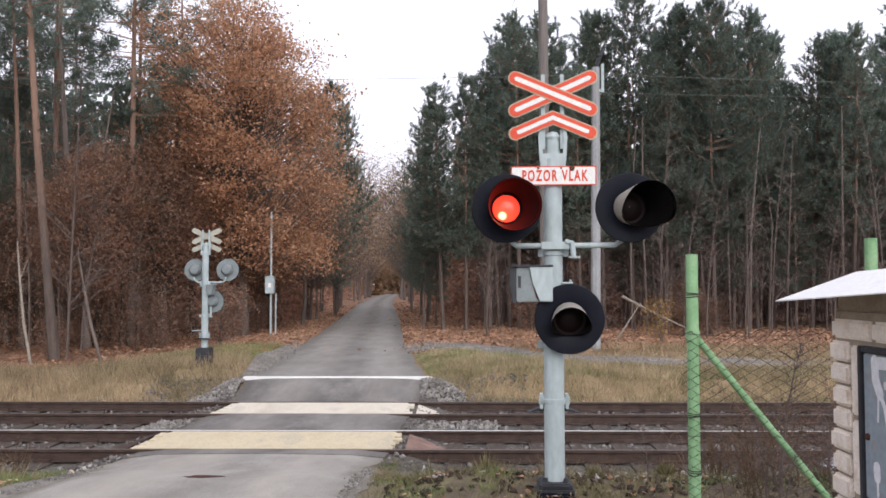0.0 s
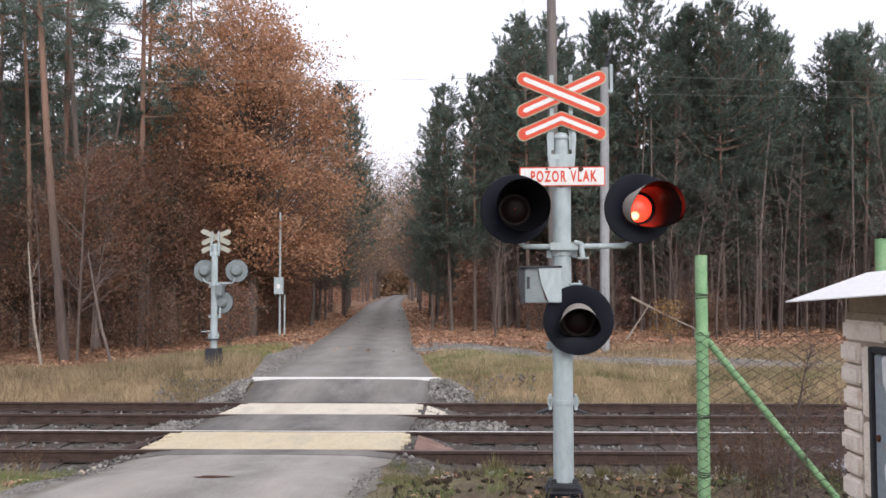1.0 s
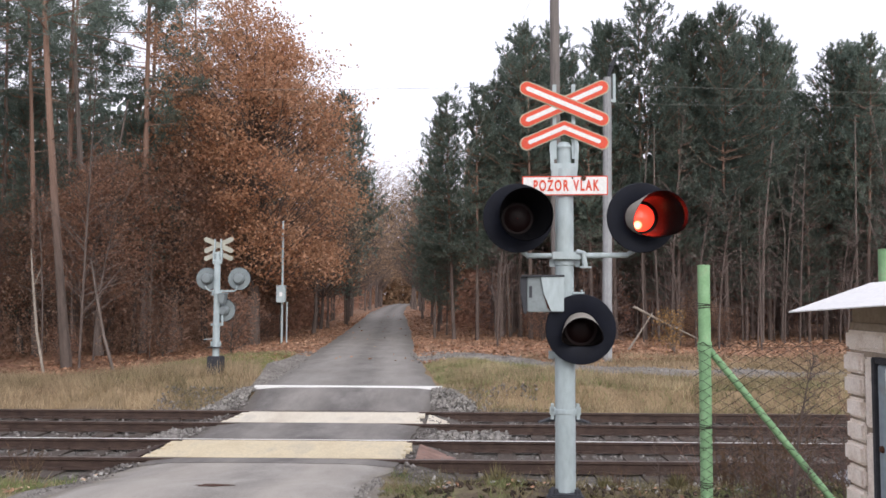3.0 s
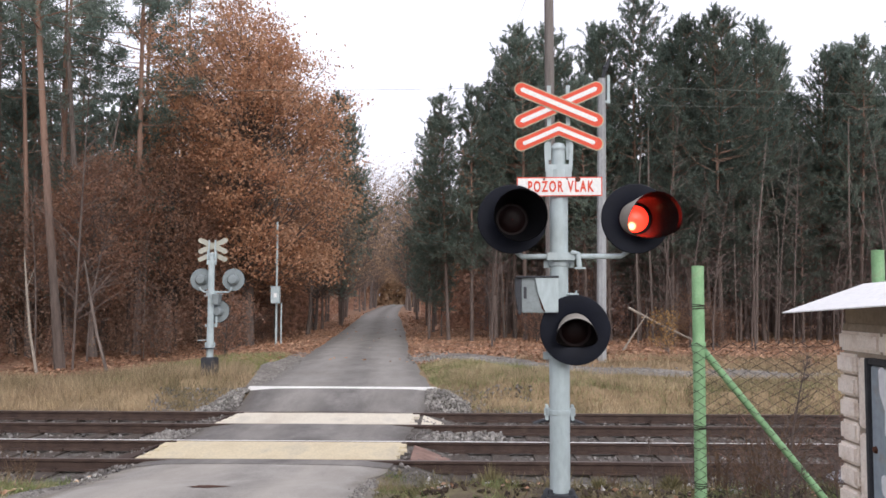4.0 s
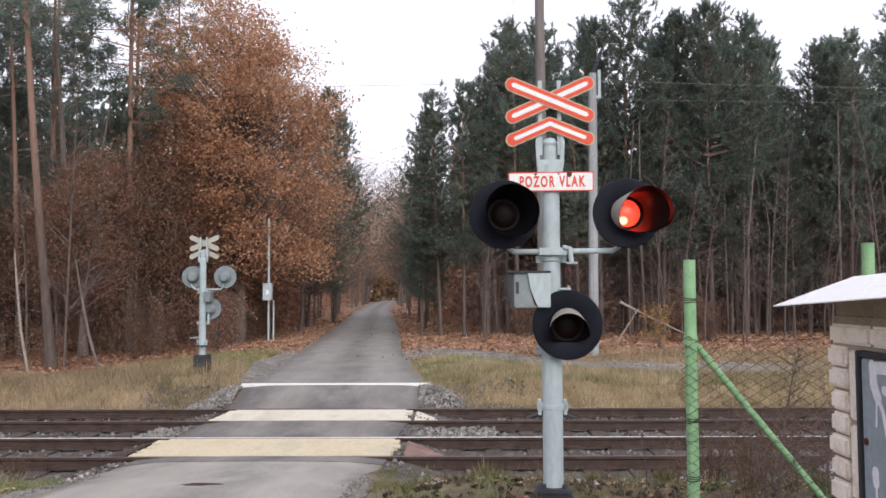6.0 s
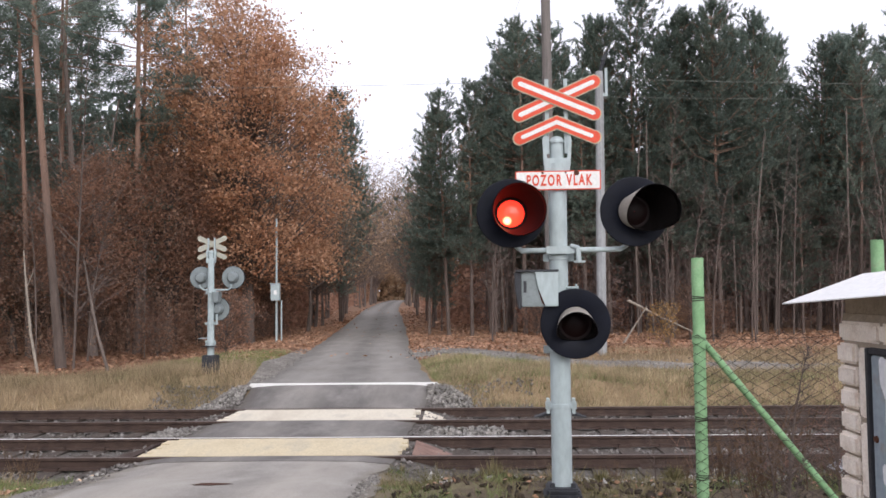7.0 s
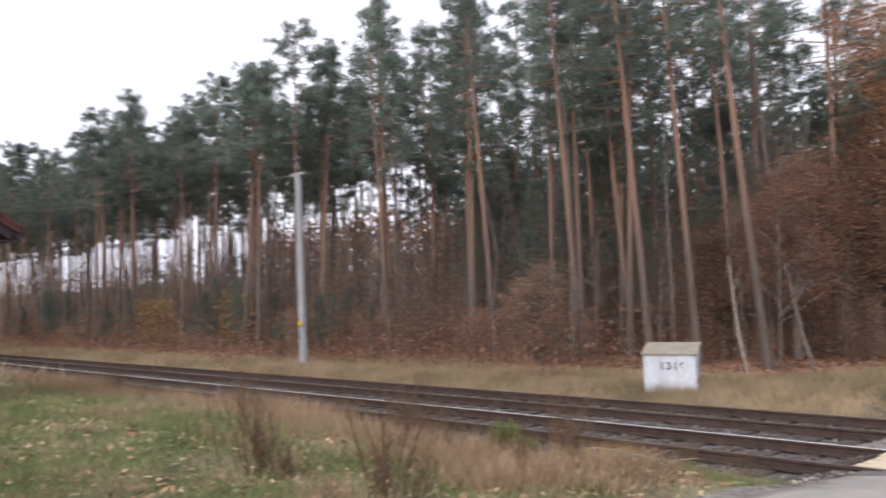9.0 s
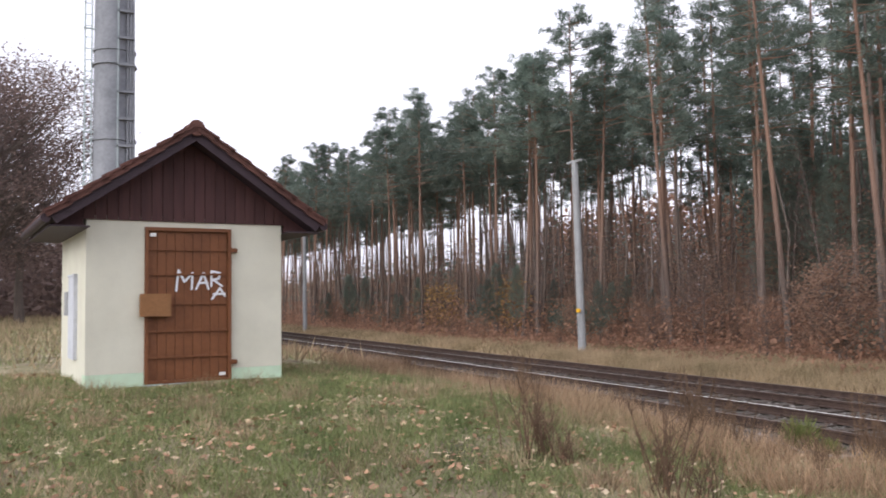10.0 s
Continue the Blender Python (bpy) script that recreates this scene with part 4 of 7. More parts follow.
# ---- fence, brick pillar ----
def fence_post(x, y, top, r, label):
    t = thing("fence_post", label, "fence post", pose(x, y, 0), "green fence posts")
    part("post", Geo().tube([(0, 0, -0.35), (0, 0, top)], r, 20), M_GREEN, t, smooth=True)
    part("cap", Geo().lathe([(r + 0.001, top - 0.006), (r + 0.001, top + 0.003), (0.001, top + 0.006)], 20), M_GREEN, t, smooth=True)
    for z in (top - 0.26, top - 0.50, 0.80, 0.45):
        g = Geo()
        for k in range(3):
            g.lathe([(r + 0.001, -0.003), (r + 0.004, 0.0), (r + 0.001, 0.003)], 18, pose(0, 0, z + 0.012 * k, random.uniform(-6, 6), random.uniform(-6, 6)))
        part("wire_tie", g, M_WIRE, t)
    return t


FENCE_Y = 5.30
fence_post(1.475, FENCE_Y, 1.80, 0.037, "green painted steel fence post with rusty wire ties")
fence_post(2.585, FENCE_Y, 1.90, 0.037, "green fence post behind the brick pillar")
fence_post(5.0, FENCE_Y, 1.85, 0.037, "green fence post farther along the netting")
brace = thing("fence_brace", "slanting green steel brace of the fence", "fence brace")
part("tube", Geo().tube([(1.495, FENCE_Y + 0.03, 1.30), (2.20, FENCE_Y + 0.05, 0.43), (2.58, FENCE_Y + 0.06, -0.04)], 0.0215, 16), M_GREEN, brace, smooth=True)
part("flange", Geo().tube([(1.475, FENCE_Y, 1.27), (1.475, FENCE_Y, 1.33)], 0.043, 18), M_GREEN, brace, smooth=True)


def chain_link():
    """Diamond wire netting hung on the near side of the posts, with strained wires."""
    t = thing("wire_fence", "rusty chain-link fence netting with sagging wires", "wire fence")
    rng = random.Random(17)
    a, b, x0, face = 0.026, 0.030, 1.43, FENCE_Y - 0.043
    rows, cols = 46, 70
    g = Geo()
    for c in range(cols):
        pts = []
        for r in range(rows):
            x = x0 + 2 * a * c + (a if (r + c) % 2 else -a) * 0.97
            z = 0.01 + b * r
            dip = 0.03 * math.sin(2.6 * x) * z / 1.3 + 0.012 * math.sin(7 * x + 1)
            pts.append(Vector((x + 0.012 * math.sin(3 * z + x) + rng.uniform(-0.003, 0.003), face + 0.02 * math.sin(x * 2.2) * math.sin(z * 2.0) * (x > 1.55) + (0.0025 if (r + c) % 2 else -0.0025), z + dip + rng.uniform(-0.003, 0.003))))
        g.tube(pts, 0.0030, 3, caps=False)
    part("netting", g, M_WIRE, t)
    for z in (0.06, 0.70, 1.33):
        part("strained_wire", Geo().tube([Vector((x, face - 0.005, z + 0.03 * math.sin(2.6 * x) * z / 1.3)) for x in np.linspace(1.43, 5.05, 40)], 0.0019, 4), M_WIRE, t)
    part("barbed_wire", Geo().tube([Vector((x, FENCE_Y - 0.04, 1.56 + 0.02 * math.sin(3.3 * x))) for x in np.linspace(1.44, 5.05, 30)], 0.0015, 4), M_WIRE, t)


chain_link()


def brick_pillar():
    """Whitewashed brick meter pillar; its door faces the road (local -y), its roof is thin sheet metal."""
    t = thing("brick_pillar", "whitewashed brick meter pillar with steel door and sheet roof", "meter pillar", pose(1.362, 3.10, 0, 0, 0, -90))
    w, dep, h0, h1 = 0.92, 0.46, -0.1, 1.515
    part("core", Geo().box(0.012, w - 0.012, 0.014, dep - 0.012, h0, h1), M_MORTAR, t, "pale rough mortar")
    rng = random.Random(5)
    course = 0.0785
    rows = int(h1 / course)
    for k in range(rows):
        z0, z1 = k * course + 0.006 + rng.uniform(-0.002, 0.002), (k + 1) * course - 0.004
        top = k >= rows - 1
        pieces = [(0.0, 0.29 if top else 0.125 + rng.uniform(-0.006, 0.008)), (w - 0.13, w)]
        if top or z1 < 0.90 or z0 > 1.42:
            x = 0.30 if top else 0.142
            while x < w - 0.16:
                e = min(x + 0.28, w - 0.14)
                pieces.append((x, e - 0.012))
                x = e
        for a, b in pieces:
            j = rng.uniform(0, 0.008)
            part("brick", Geo().box(a - (0 if a else j), b, -j, 0.10, z0, z1), M_BRICKW, t, bevel=0.010)
        y = 0.11
        while y < dep:
            e = min(y + 0.15, dep)
            part("brick", Geo().box(-rng.uniform(0, 0.004), 0.06, y, e - 0.01, z0, z1), M_BRICKW, t, bevel=0.010)
            y = e
    for z0, z1 in ((0.90, 1.145), (1.165, 1.40)):
        part("brick", Geo().box(0.150, 0.205, -0.002, 0.08, z0, z1), M_BRICKW, t, bevel=0.006)
    a, b, z0, z1 = 0.222, 0.80, 0.885, 1.405
    part("door_frame", Geo().box(a, a + 0.025, -0.014, 0.05, z0, z1).box(b - 0.025, b, -0.014, 0.05, z0, z1).box(a + 0.025, b - 0.025, -0.014, 0.05, z1 - 0.02, z1).box(a + 0.025, b - 0.025, -0.014, 0.05, z0, z0 + 0.02), M_IRON, t, "dark steel door frame", bevel=0.003)
    door = part("door", Geo().box(a + 0.028, b - 0.028, -0.006, 0.03, z0 + 0.023, z1 - 0.023), M_STEELDOOR, t, "blue-grey steel door with white paint marks", bevel=0.004)
    marks = Geo()
    for pts, r in (([(0.33, 1.36), (0.335, 1.30), (0.36, 1.26)], 0.022), ([(0.34, 1.355), (0.42, 1.36), (0.50, 1.35)], 0.020), ([(0.36, 1.26), (0.39, 1.22), (0.41, 1.15)], 0.009), ([(0.35, 1.25), (0.345, 1.17)], 0.004), ([(0.33, 1.02), (0.333, 0.99)], 0.020), ([(0.333, 0.99), (0.335, 0.93)], 0.005), ([(0.40, 1.29), (0.52, 1.26)], 0.014)):
        for (xa, za), (xb, zb) in zip(pts, pts[1:]):
            v = Vector((xb - xa, zb - za))
            marks.prism(turned(rounded_bar(v.length + 2 * r, 2 * r, 6), math.degrees(math.atan2(v.y, v.x)), (xa + xb) / 2, (za + zb) / 2), -0.0085 - random.uniform(0, 0.0008), -0.0065)
    part("paint_mark", marks, M_WHITEPAINT, door)
    part("latch", Geo().lathe([(0.001, 0.010), (0.010, 0.008), (0.012, 0.0)], 12, pose(0.275, -0.006, 1.11, 90)), M_RUST, door)
    roof = [(-0.15, -0.142, 1.545), (1.05, -0.142, 1.598), (1.05, 0.20, 1.695), (-0.20, 0.19, 1.656), (-0.15, 0.56, 1.56), (1.05, 0.56, 1.60)]
    low = [Vector(p) for p in roof]
    g = Geo().add(low + [p + Vector((0, 0, 0.004)) for p in low], [(0, 3, 2, 1), (3, 4, 5, 2), (6, 7, 8, 9), (9, 8, 11, 10), (0, 1, 7, 6), (1, 2, 8, 7), (2, 5, 11, 8), (5, 4, 10, 11), (4, 3, 9, 10), (3, 0, 6, 9)])
    part("roof_sheet", g, M_ROOFSHEET, t, "thin white sheet-metal roof")
    part("roof_wedge", Geo().prism([(0.02, 1.516), (0.44, 1.516), (0.44, 1.56), (0.19, 1.64), (0.02, 1.58)], 0.02, w - 0.02, m=Matrix(((0, 1, 0, 0), (1, 0, 0, 0), (0, 0, 1, 0), (0, 0, 0, 1)))), M_MORTAR, t)


brick_pillar()
scrap = thing("scrap_sheet", "crumpled pale plastic sheet lying in the weeds", "rubbish", pose(3.5, 7.75, float(ground_z(3.5, 7.75)) + 0.10, 8, -5, 20) @ Matrix.Scale(0.55, 4))
part("sheet", Geo().prism([(-0.3, 0.0), (-0.1, 0.09), (0.1, 0.06), (0.3, 0.11), (0.32, 0.08), (0.08, 0.02), (-0.1, 0.04)], -0.25, 0.25), M_WHITEBOX, scrap)


# ---- poles and wires ----
def pole(name, x, y, top, r0, r1, mat, label, lean=0.0, seg=14):
    z = float(ground_z(x, y))
    t = thing(name, label, "pole", pose(x, y, z))
    part("shaft", Geo().tube([(0, 0, -0.3), (lean / 2, 0, (top - z) / 2), (lean, 0, top - z)], [r0, (r0 + r1) / 2, r1], seg), mat, t, smooth=True)
    return t, top - z


concrete, h = pole("utility_pole", 4.08, 24.7, 8.05, 0.145, 0.12, M_CONCRETE, "pale grey concrete utility pole at the forest edge", 0.07, 8)
part("bracket", Geo().box(0.12, 0.30, -0.08, 0.05, h - 0.75, h - 0.66).box(0.22, 0.30, -0.06, 0.06, h - 0.70, h + 0.10), M_GALV, concrete, bevel=0.006)
part("insulator", Geo().tube([(0.10, 0, h + 0.02), (0.20, 0, h + 0.35), (0.30, 0, h + 0.60)], [0.05, 0.07, 0.03], 10).lathe([(0.09, 0.0), (0.03, 0.06), (0.09, 0.12), (0.03, 0.18)], 12, pose(0.18, 0, h + 0.22)), M_IRON, concrete, "dark cable end fitting")
wood, h = pole("utility_pole", 2.66, 24.8, 12.6, 0.165, 0.13, M_WOODPOLE, "tall weathered wooden pole behind the signal", -0.05)
part("crossarm", Geo().box(-0.9, 0.9, -0.06, 0.06, h - 0.6, h - 0.48), M_WOODPOLE, wood, bevel=0.01)
tele, h = pole("telegraph_pole", -28.5, 19.6, 7.20, 0.17, 0.13, M_CONCRETE, "grey concrete telegraph pole beside the tracks", -0.25, 10)
part("crossarm", Geo().box(-0.75, 0.25, -0.06, 0.06, h - 0.10, h), M_CONCRETE, tele, bevel=0.01)
part("yellow_tag", Geo().box(-0.08, 0.16, -0.21, -0.16, 1.70, 1.85), M_YELLOW, tele, "small yellow tag on the pole", bevel=0.005)
far_pole, h = pole("telegraph_pole", -63.3, 18.2, 9.0, 0.17, 0.13, M_CONCRETE, "distant grey telegraph pole beside the tracks", -0.1, 10)
part("crossarm", Geo().box(-0.6, 0.4, -0.06, 0.06, h - 0.10, h), M_CONCRETE, far_pole, bevel=0.01)
pole2, h = pole("lamp_pole", -7.25, 33.4, 4.60, 0.045, 0.038, M_GALV, "thin grey steel pole with a small meter box")
part("meter_box", Geo().box(-0.17, 0.17, -0.30, -0.06, 1.62, 2.25).box(-0.19, 0.19, -0.32, -0.05, 2.25, 2.29), M_GALV, pole2, "small grey-white meter box", bevel=0.012)
part("side_pipe", Geo().tube([(0.20, -0.02, -0.2), (0.20, -0.02, 1.62)], 0.03, 10), M_GALV, pole2, smooth=True)
part("box_window", Geo().box(-0.05, 0.07, -0.307, -0.301, 1.85, 2.02), M_SIGNWHITE, pole2)


def wire(points, r=0.008, sag=0.5, n=24):
    g = Geo()
    for a, b in zip(points, points[1:]):
        a, b = Vector(a), Vector(b)
        g.tube([a.lerp(b, s) - Vector((0, 0, 4 * sag * s * (1 - s))) for s in np.linspace(0, 1, n)], r, 4, caps=False)
    t = thing("overhead_wire", "thin dark overhead wire along the railway", "wire", group="overhead wires")
    part("cable", g, M_CABLE, t)


wire([(-140, 20.0, 12.3), (-68.5, 20.0, 10.6), (2.66, 24.8, 11.1), (60, 27, 11.2)], 0.0055, 0.9)
wire([(-140, 19.4, 10.2), (-63.3, 18.2, 8.9), (-28.5, 19.6, 7.15), (4.2, 24.7, 7.85), (40, 26, 8.0)], 0.0065, 0.35)
wire([(4.2, 24.7, 7.3), (45, 26.5, 7.6)], 0.005, 0.25)
wire([(2.6, 24.7, 12.2), (0.25, 24.6, 6.2), (-0.35, 24.6, 4.4)], 0.007, 0.05)


# ---- white trackside cabinet ----
def cabinet():
    x, y = -11.52, 19.0
    t = thing("trackside_cabinet", "dirty white steel relay cabinet with sloping lid beside the track", "cabinet", pose(x, y, -1.04, 0, 0, 22) @ Matrix.Scale(1.22, 4))
    body = part("body", Geo().prism([(-0.31, 0), (0.31, 0), (0.31, 1.28), (-0.31, 1.10)], -0.52, 0.52, m=Matrix.Rotation(radians(90), 4, "Z") @ Matrix.Translation((0, 0, 0))), M_WHITEBOX, t, bevel=0.01)
    part("lid", Geo().prism([(-0.35, 1.09), (-0.35, 1.12), (0.35, 1.32), (0.35, 1.29)], -0.56, 0.56, m=Matrix.Rotation(radians(90), 4, "Z")), M_BOXLID, t, "lichened sloping lid", bevel=0.005)
    tagged(text_mesh("number", "1316", 0.21, M_DARKTEXT, body, pose(0.05, -0.312, 0.86, 90), stretch=0.95), "dark stencilled number")
    for k in (-0.17, 0.17):
        part("door_seam", Geo().box(k - 0.004, k + 0.004, -0.3135, -0.3105, 0.06, 1.0), M_BOXLID, body)
    part("side_seam", Geo().box(0.5205, 0.5235, -0.31, 0.31, 0.84, 0.855), M_DARKTEXT, body)
    part("warning_sticker", Geo().box(0.5205, 0.5235, -0.02, 0.10, 0.42, 0.64), M_SIGNRED, body, "faded red warning sticker")
    part("handle", Geo().box(0.5205, 0.545, -0.26, -0.22, 0.52, 0.62), M_DARKTEXT, body)


cabinet()
stone = thing("painted_stone", "whitewashed stone lying beside the track", "stone", pose(-27.6, 10.1, float(ground_z(-27.6, 10.1)) + 0.24, 10, 12, 40))
part("rock", Geo().lathe([(0.001, -0.34), (0.24, -0.30), (0.36, -0.05), (0.30, 0.12), (0.14, 0.20), (0.001, 0.21)], 9), M_PALESTONE, stone)


# ---- hut ----
def hut():
    """Rendered hut with a tiled gable roof, brown boards in the gable and a brown steel door; front on local -y."""
    m = Matrix(((-0.09, -0.996, 0, -11.95), (0.996, -0.09, 0, 0.51), (0, 0, 1, 0), (0, 0, 0, 1)))
    t = thing("hut", "small cream-rendered railway hut with brown tiled gable roof", "hut", m)
    w, dep, z0, z1, c = 2.65, 2.55, 0.15, 2.78, 1.325
    th = 0.25
    d0, d1, dz0, dz1 = 0.735, 1.905, 0.53, 2.64
    for a, b, za in ((0, d0, z0 + 0.54), (d1, w, z0 + 0.54), (d0, d1, dz1)):
        front = part("wall", Geo().box(a, b, 0, th, za, z1), M_RENDERW, t, "cream rendered front wall")
    for a, b, zb in ((0.002, d0, z0 + 0.538), (d1, w - 0.002, z0 + 0.538), (d0, d1, dz0 - 0.02)):
        part("wall_base", Geo().box(a, b, -0.003, th, z0 - 0.3, zb), M_RENDERG, t, "pale green painted wall base")
    left = part("wall", Geo().box(0, th, th, dep, z0 - 0.3, z1), M_RENDERW, t)
    part("wall", Geo().box(w - th, w, th, dep, z0 - 0.3, z1), M_RENDERW, t)
    part("wall", Geo().box(th, w - th, dep - th, dep, z0 - 0.3, z1), M_RENDERW, t)
    box = part("meter_cabinet", Geo().box(-0.05, 0.01, 0.75, 1.35, 0.85, 2.0).box(-0.06, 0.0, 0.72, 1.38, 2.0, 2.03), M_WHITEBOX, left, "pale meter cabinet on the side wall", bevel=0.006)
    part("vent", Geo().box(-0.02, 0.01, 1.75, 2.1, 1.45, 1.8), M_CONCRETE, left)
    # gable of upright boards
    half, zr, ze = 1.79, 3.95, 2.72
    slope = (zr - ze) / half
    n = 19
    gable = part("gable", Geo().prism([(-0.02, z1), (w + 0.02, z1), (c, zr - 0.10)], 0.02, th), M_GABLE, t, "dark brown boarded gable")
    for k in range(n):
        a, b = -0.03 + (w + 0.06) * k / n, -0.03 + (w + 0.06) * (k + 1) / n - 0.008
        ta, tb = (zr - 0.11 - slope * abs(x - c) for x in (a, b))
        pts = [(a, z1 - 0.06), (b, z1 - 0.06), (b, max(tb, z1 - 0.05)), (a, max(ta, z1 - 0.05))]
        if a < c < b:
            pts.insert(3, (c, zr - 0.11))
        part("board", Geo().prism(pts, -0.022 - 0.004 * (k % 2), 0.015), M_GABLE, gable)
    part("back_gable", Geo().prism([(-0.02, z1), (w + 0.02, z1), (c, zr - 0.10)], dep - th, dep), M_GABLE, t)
    # roof: boarded slopes, bargeboards, tiles
    y0, y1 = -0.38, dep + 0.3
    for s in (-1, 1):
        e = Vector((c + s * half, 0, ze))
        r = Vector((c, 0, zr))
        out = Vector((s * slope, 0, 1)).normalized()
        deck = Geo().add([p + Vector((0, y, 0)) - out * dz for dz in (0.0, 0.10) for p, y in ((e, y0 + 0.03), (r, y0 + 0.03), (r, y1), (e, y1))], [(0, 1, 2, 3), (7, 6, 5, 4), (0, 4, 5, 1), (1, 5, 6, 2), (2, 6, 7, 3), (3, 7, 4, 0)])
        roof = part("roof", deck, M_FASCIA, t, "roof slope with brown tiles")
        for yy in (y0, y1 - 0.03):
            part("bargeboard", Geo().add([p + Vector((0, y, 0)) + out * dz for dz in (0.02, -0.125) for p, y in ((e, yy), (r, yy), (r, yy + 0.03), (e, yy + 0.03))], [(0, 1, 2, 3), (7, 6, 5, 4), (0, 4, 5, 1), (1, 5, 6, 2), (2, 6, 7, 3), (3, 7, 4, 0)]), M_FASCIA, roof, "dark bargeboard")
        part("soffit", Geo().box(min(e.x, c + s * (w / 2)), max(e.x, c + s * (w / 2)), y0 + 0.04, y1 - 0.04, ze - 0.13, ze - 0.11), M_FASCIA, roof)
        for yy in (0.0, dep - 0.03):
            part("eave_end", Geo().prism([(e.x, ze - 0.105), (c + s * (w / 2 + 0.03), ze - 0.105), (c + s * (w / 2 + 0.03), zr - slope * (w / 2 + 0.03) - 0.10), (e.x, ze - 0.09)], yy, yy + 0.03), M_GABLE, roof)
        part("gutter", Geo().tube([(e.x + s * 0.05, y0, ze - 0.03), (e.x + s * 0.05, y1, ze - 0.03)], 0.06, 10), M_FASCIA, roof, "dark gutter")
        along = (r - e).normalized()
        for k in range(8):
            pa, pb = e + along * ((r - e).length * k / 8 - 0.04), e + along * ((r - e).length * (k + 1) / 8 + 0.02)
            part("verge_tile", Geo().add([p + Vector((0, y, 0)) + out * dz for dz in (0.022, 0.0) for p, y, up in ((pa, y0 - 0.035, 0), (pb, y0 - 0.035, 0), (pb, y0 + 0.16, 0), (pa, y0 + 0.16, 0))], [(0, 1, 2, 3), (7, 6, 5, 4), (0, 4, 5, 1), (1, 5, 6, 2), (2, 6, 7, 3), (3, 7, 4, 0)]).add([p + Vector((0, y, 0)) + out * dz for p, dz in ((pa, 0.105), (pb, 0.075), (pb, -0.02), (pa, 0.0)) for y in (y0 - 0.05, y0 - 0.03)], [(0, 2, 4, 6), (7, 5, 3, 1), (0, 1, 3, 2), (2, 3, 5, 4), (4, 5, 7, 6), (6, 7, 1, 0)]), M_ROOFTILE, roof)
        rows, cols = 7, 12
        tile_w, tile_l = (y1 - y0 + 0.12) / cols, (r - e).length / rows
        g = Geo()
        for k in range(6):
            a, b = k / 6, (k + 1) / 6
            h0, h1 = 0.018 * math.sin(a * math.pi), 0.018 * math.sin(b * math.pi)
            g.add([(0, a * tile_w, h0), (0, b * tile_w, h1), (tile_l * 1.12, b * tile_w, h1 - 0.03), (tile_l * 1.12, a * tile_w, h0 - 0.03), (0, a * tile_w, h0 - 0.025), (0, b * tile_w, h1 - 0.025)], [(0, 1, 2, 3), (4, 0, 1, 5)])
        me = mesh_of("roof_tile", g, M_ROOFTILE)
        along = (r - e).normalized()
        side = Vector((0, 1, 0))
        for i in range(rows):
            for j in range(cols):
                o = new("roof_tile", me)
                o.parent = roof
                p = e + along * (tile_l * (i - 0.15)) + out * 0.07
                o.matrix_basis = Matrix.Translation(p + Vector((0, y0 - 0.07 + j * tile_w, 0))) @ Matrix(((along.x, 0, out.x, 0), (0, 1, 0, 0), (along.z, 0, out.z, 0), (0, 0, 0, 1)))
    g = Geo().tube([(0, 0, 0), (0, 0.36, 0.0)], [0.11, 0.095], 14)
    me = mesh_of("ridge_tile", g, M_ROOFTILE, smooth=True)
    for k in range(10):
        o = new("ridge_tile", me)
        o.parent, o.matrix_basis = t, pose(c, y0 - 0.04 + k * 0.33, zr + 0.02)
    # steel door with a grid of bars
    fr = part("door_jamb", Geo().box(d1 - 0.05, d1, -0.05, 0.06, dz0, dz1), M_DOORBROWN, t, "brown steel door frame", bevel=0.005)
    part("door_jamb", Geo().box(d0, d0 + 0.05, -0.05, 0.06, dz0, dz1), M_DOORBROWN, t, bevel=0.005)
    part("door_head", Geo().box(d0 + 0.05, d1 - 0.05, -0.05, 0.06, dz1 - 0.05, dz1), M_DOORBROWN, t, bevel=0.005)
    part("door_sill", Geo().box(d0 + 0.05, d1 - 0.05, -0.05, 0.06, dz0, dz0 + 0.04), M_DOORBROWN, t, bevel=0.005)
    leaf = part("door", Geo().box(d0 + 0.05, d1 - 0.05, 0.02, 0.05, dz0 + 0.04, dz1 - 0.05), M_DOORBROWN, t, "brown steel grid door with white paint scrawl")
    n = 9
    for k in range(n):
        a = d0 + 0.05 + (d1 - d0 - 0.10) * k / n
        b = d0 + 0.05 + (d1 - d0 - 0.10) * (k + 1) / n
        part("slat", Geo().prism([(a, dz0 + 0.04), (b - 0.004, dz0 + 0.04), (b - 0.004, dz1 - 0.05), (a, dz1 - 0.05)], -0.006 if k % 2 else 0.0, 0.019), M_DOORBROWN, leaf, bevel=0.003)
    for z in (0.88, 1.23, 1.60, 2.0, 2.34):
        part("bar", Geo().box(d0 + 0.05, d1 - 0.05, -0.032, -0.014, z - 0.014, z + 0.014), M_DOORBROWN, leaf, bevel=0.003)
    part("lock_box", Geo().box(d0 - 0.07, d0 + 0.33, -0.12, -0.034, 1.43, 1.74), M_LOCKBOX, leaf, "lighter brown lock box", bevel=0.008)
    part("white_sticker", Geo().box(d0 + 0.06, d0 + 0.14, -0.054, -0.0515, dz1 - 0.13, dz1 - 0.08), M_SIGNWHITE, leaf)
    part("white_sticker", Geo().box(d1 - 0.17, d1 - 0.08, -0.036, -0.033, 0.60, 0.645), M_SIGNWHITE, leaf)
    for z in (0.78, 2.34):
        part("hinge", Geo().box(d1 - 0.01, d1 + 0.08, -0.07, 0.0, z - 0.03, z + 0.03), M_DOORBROWN, fr, bevel=0.006)
    marks = Geo()
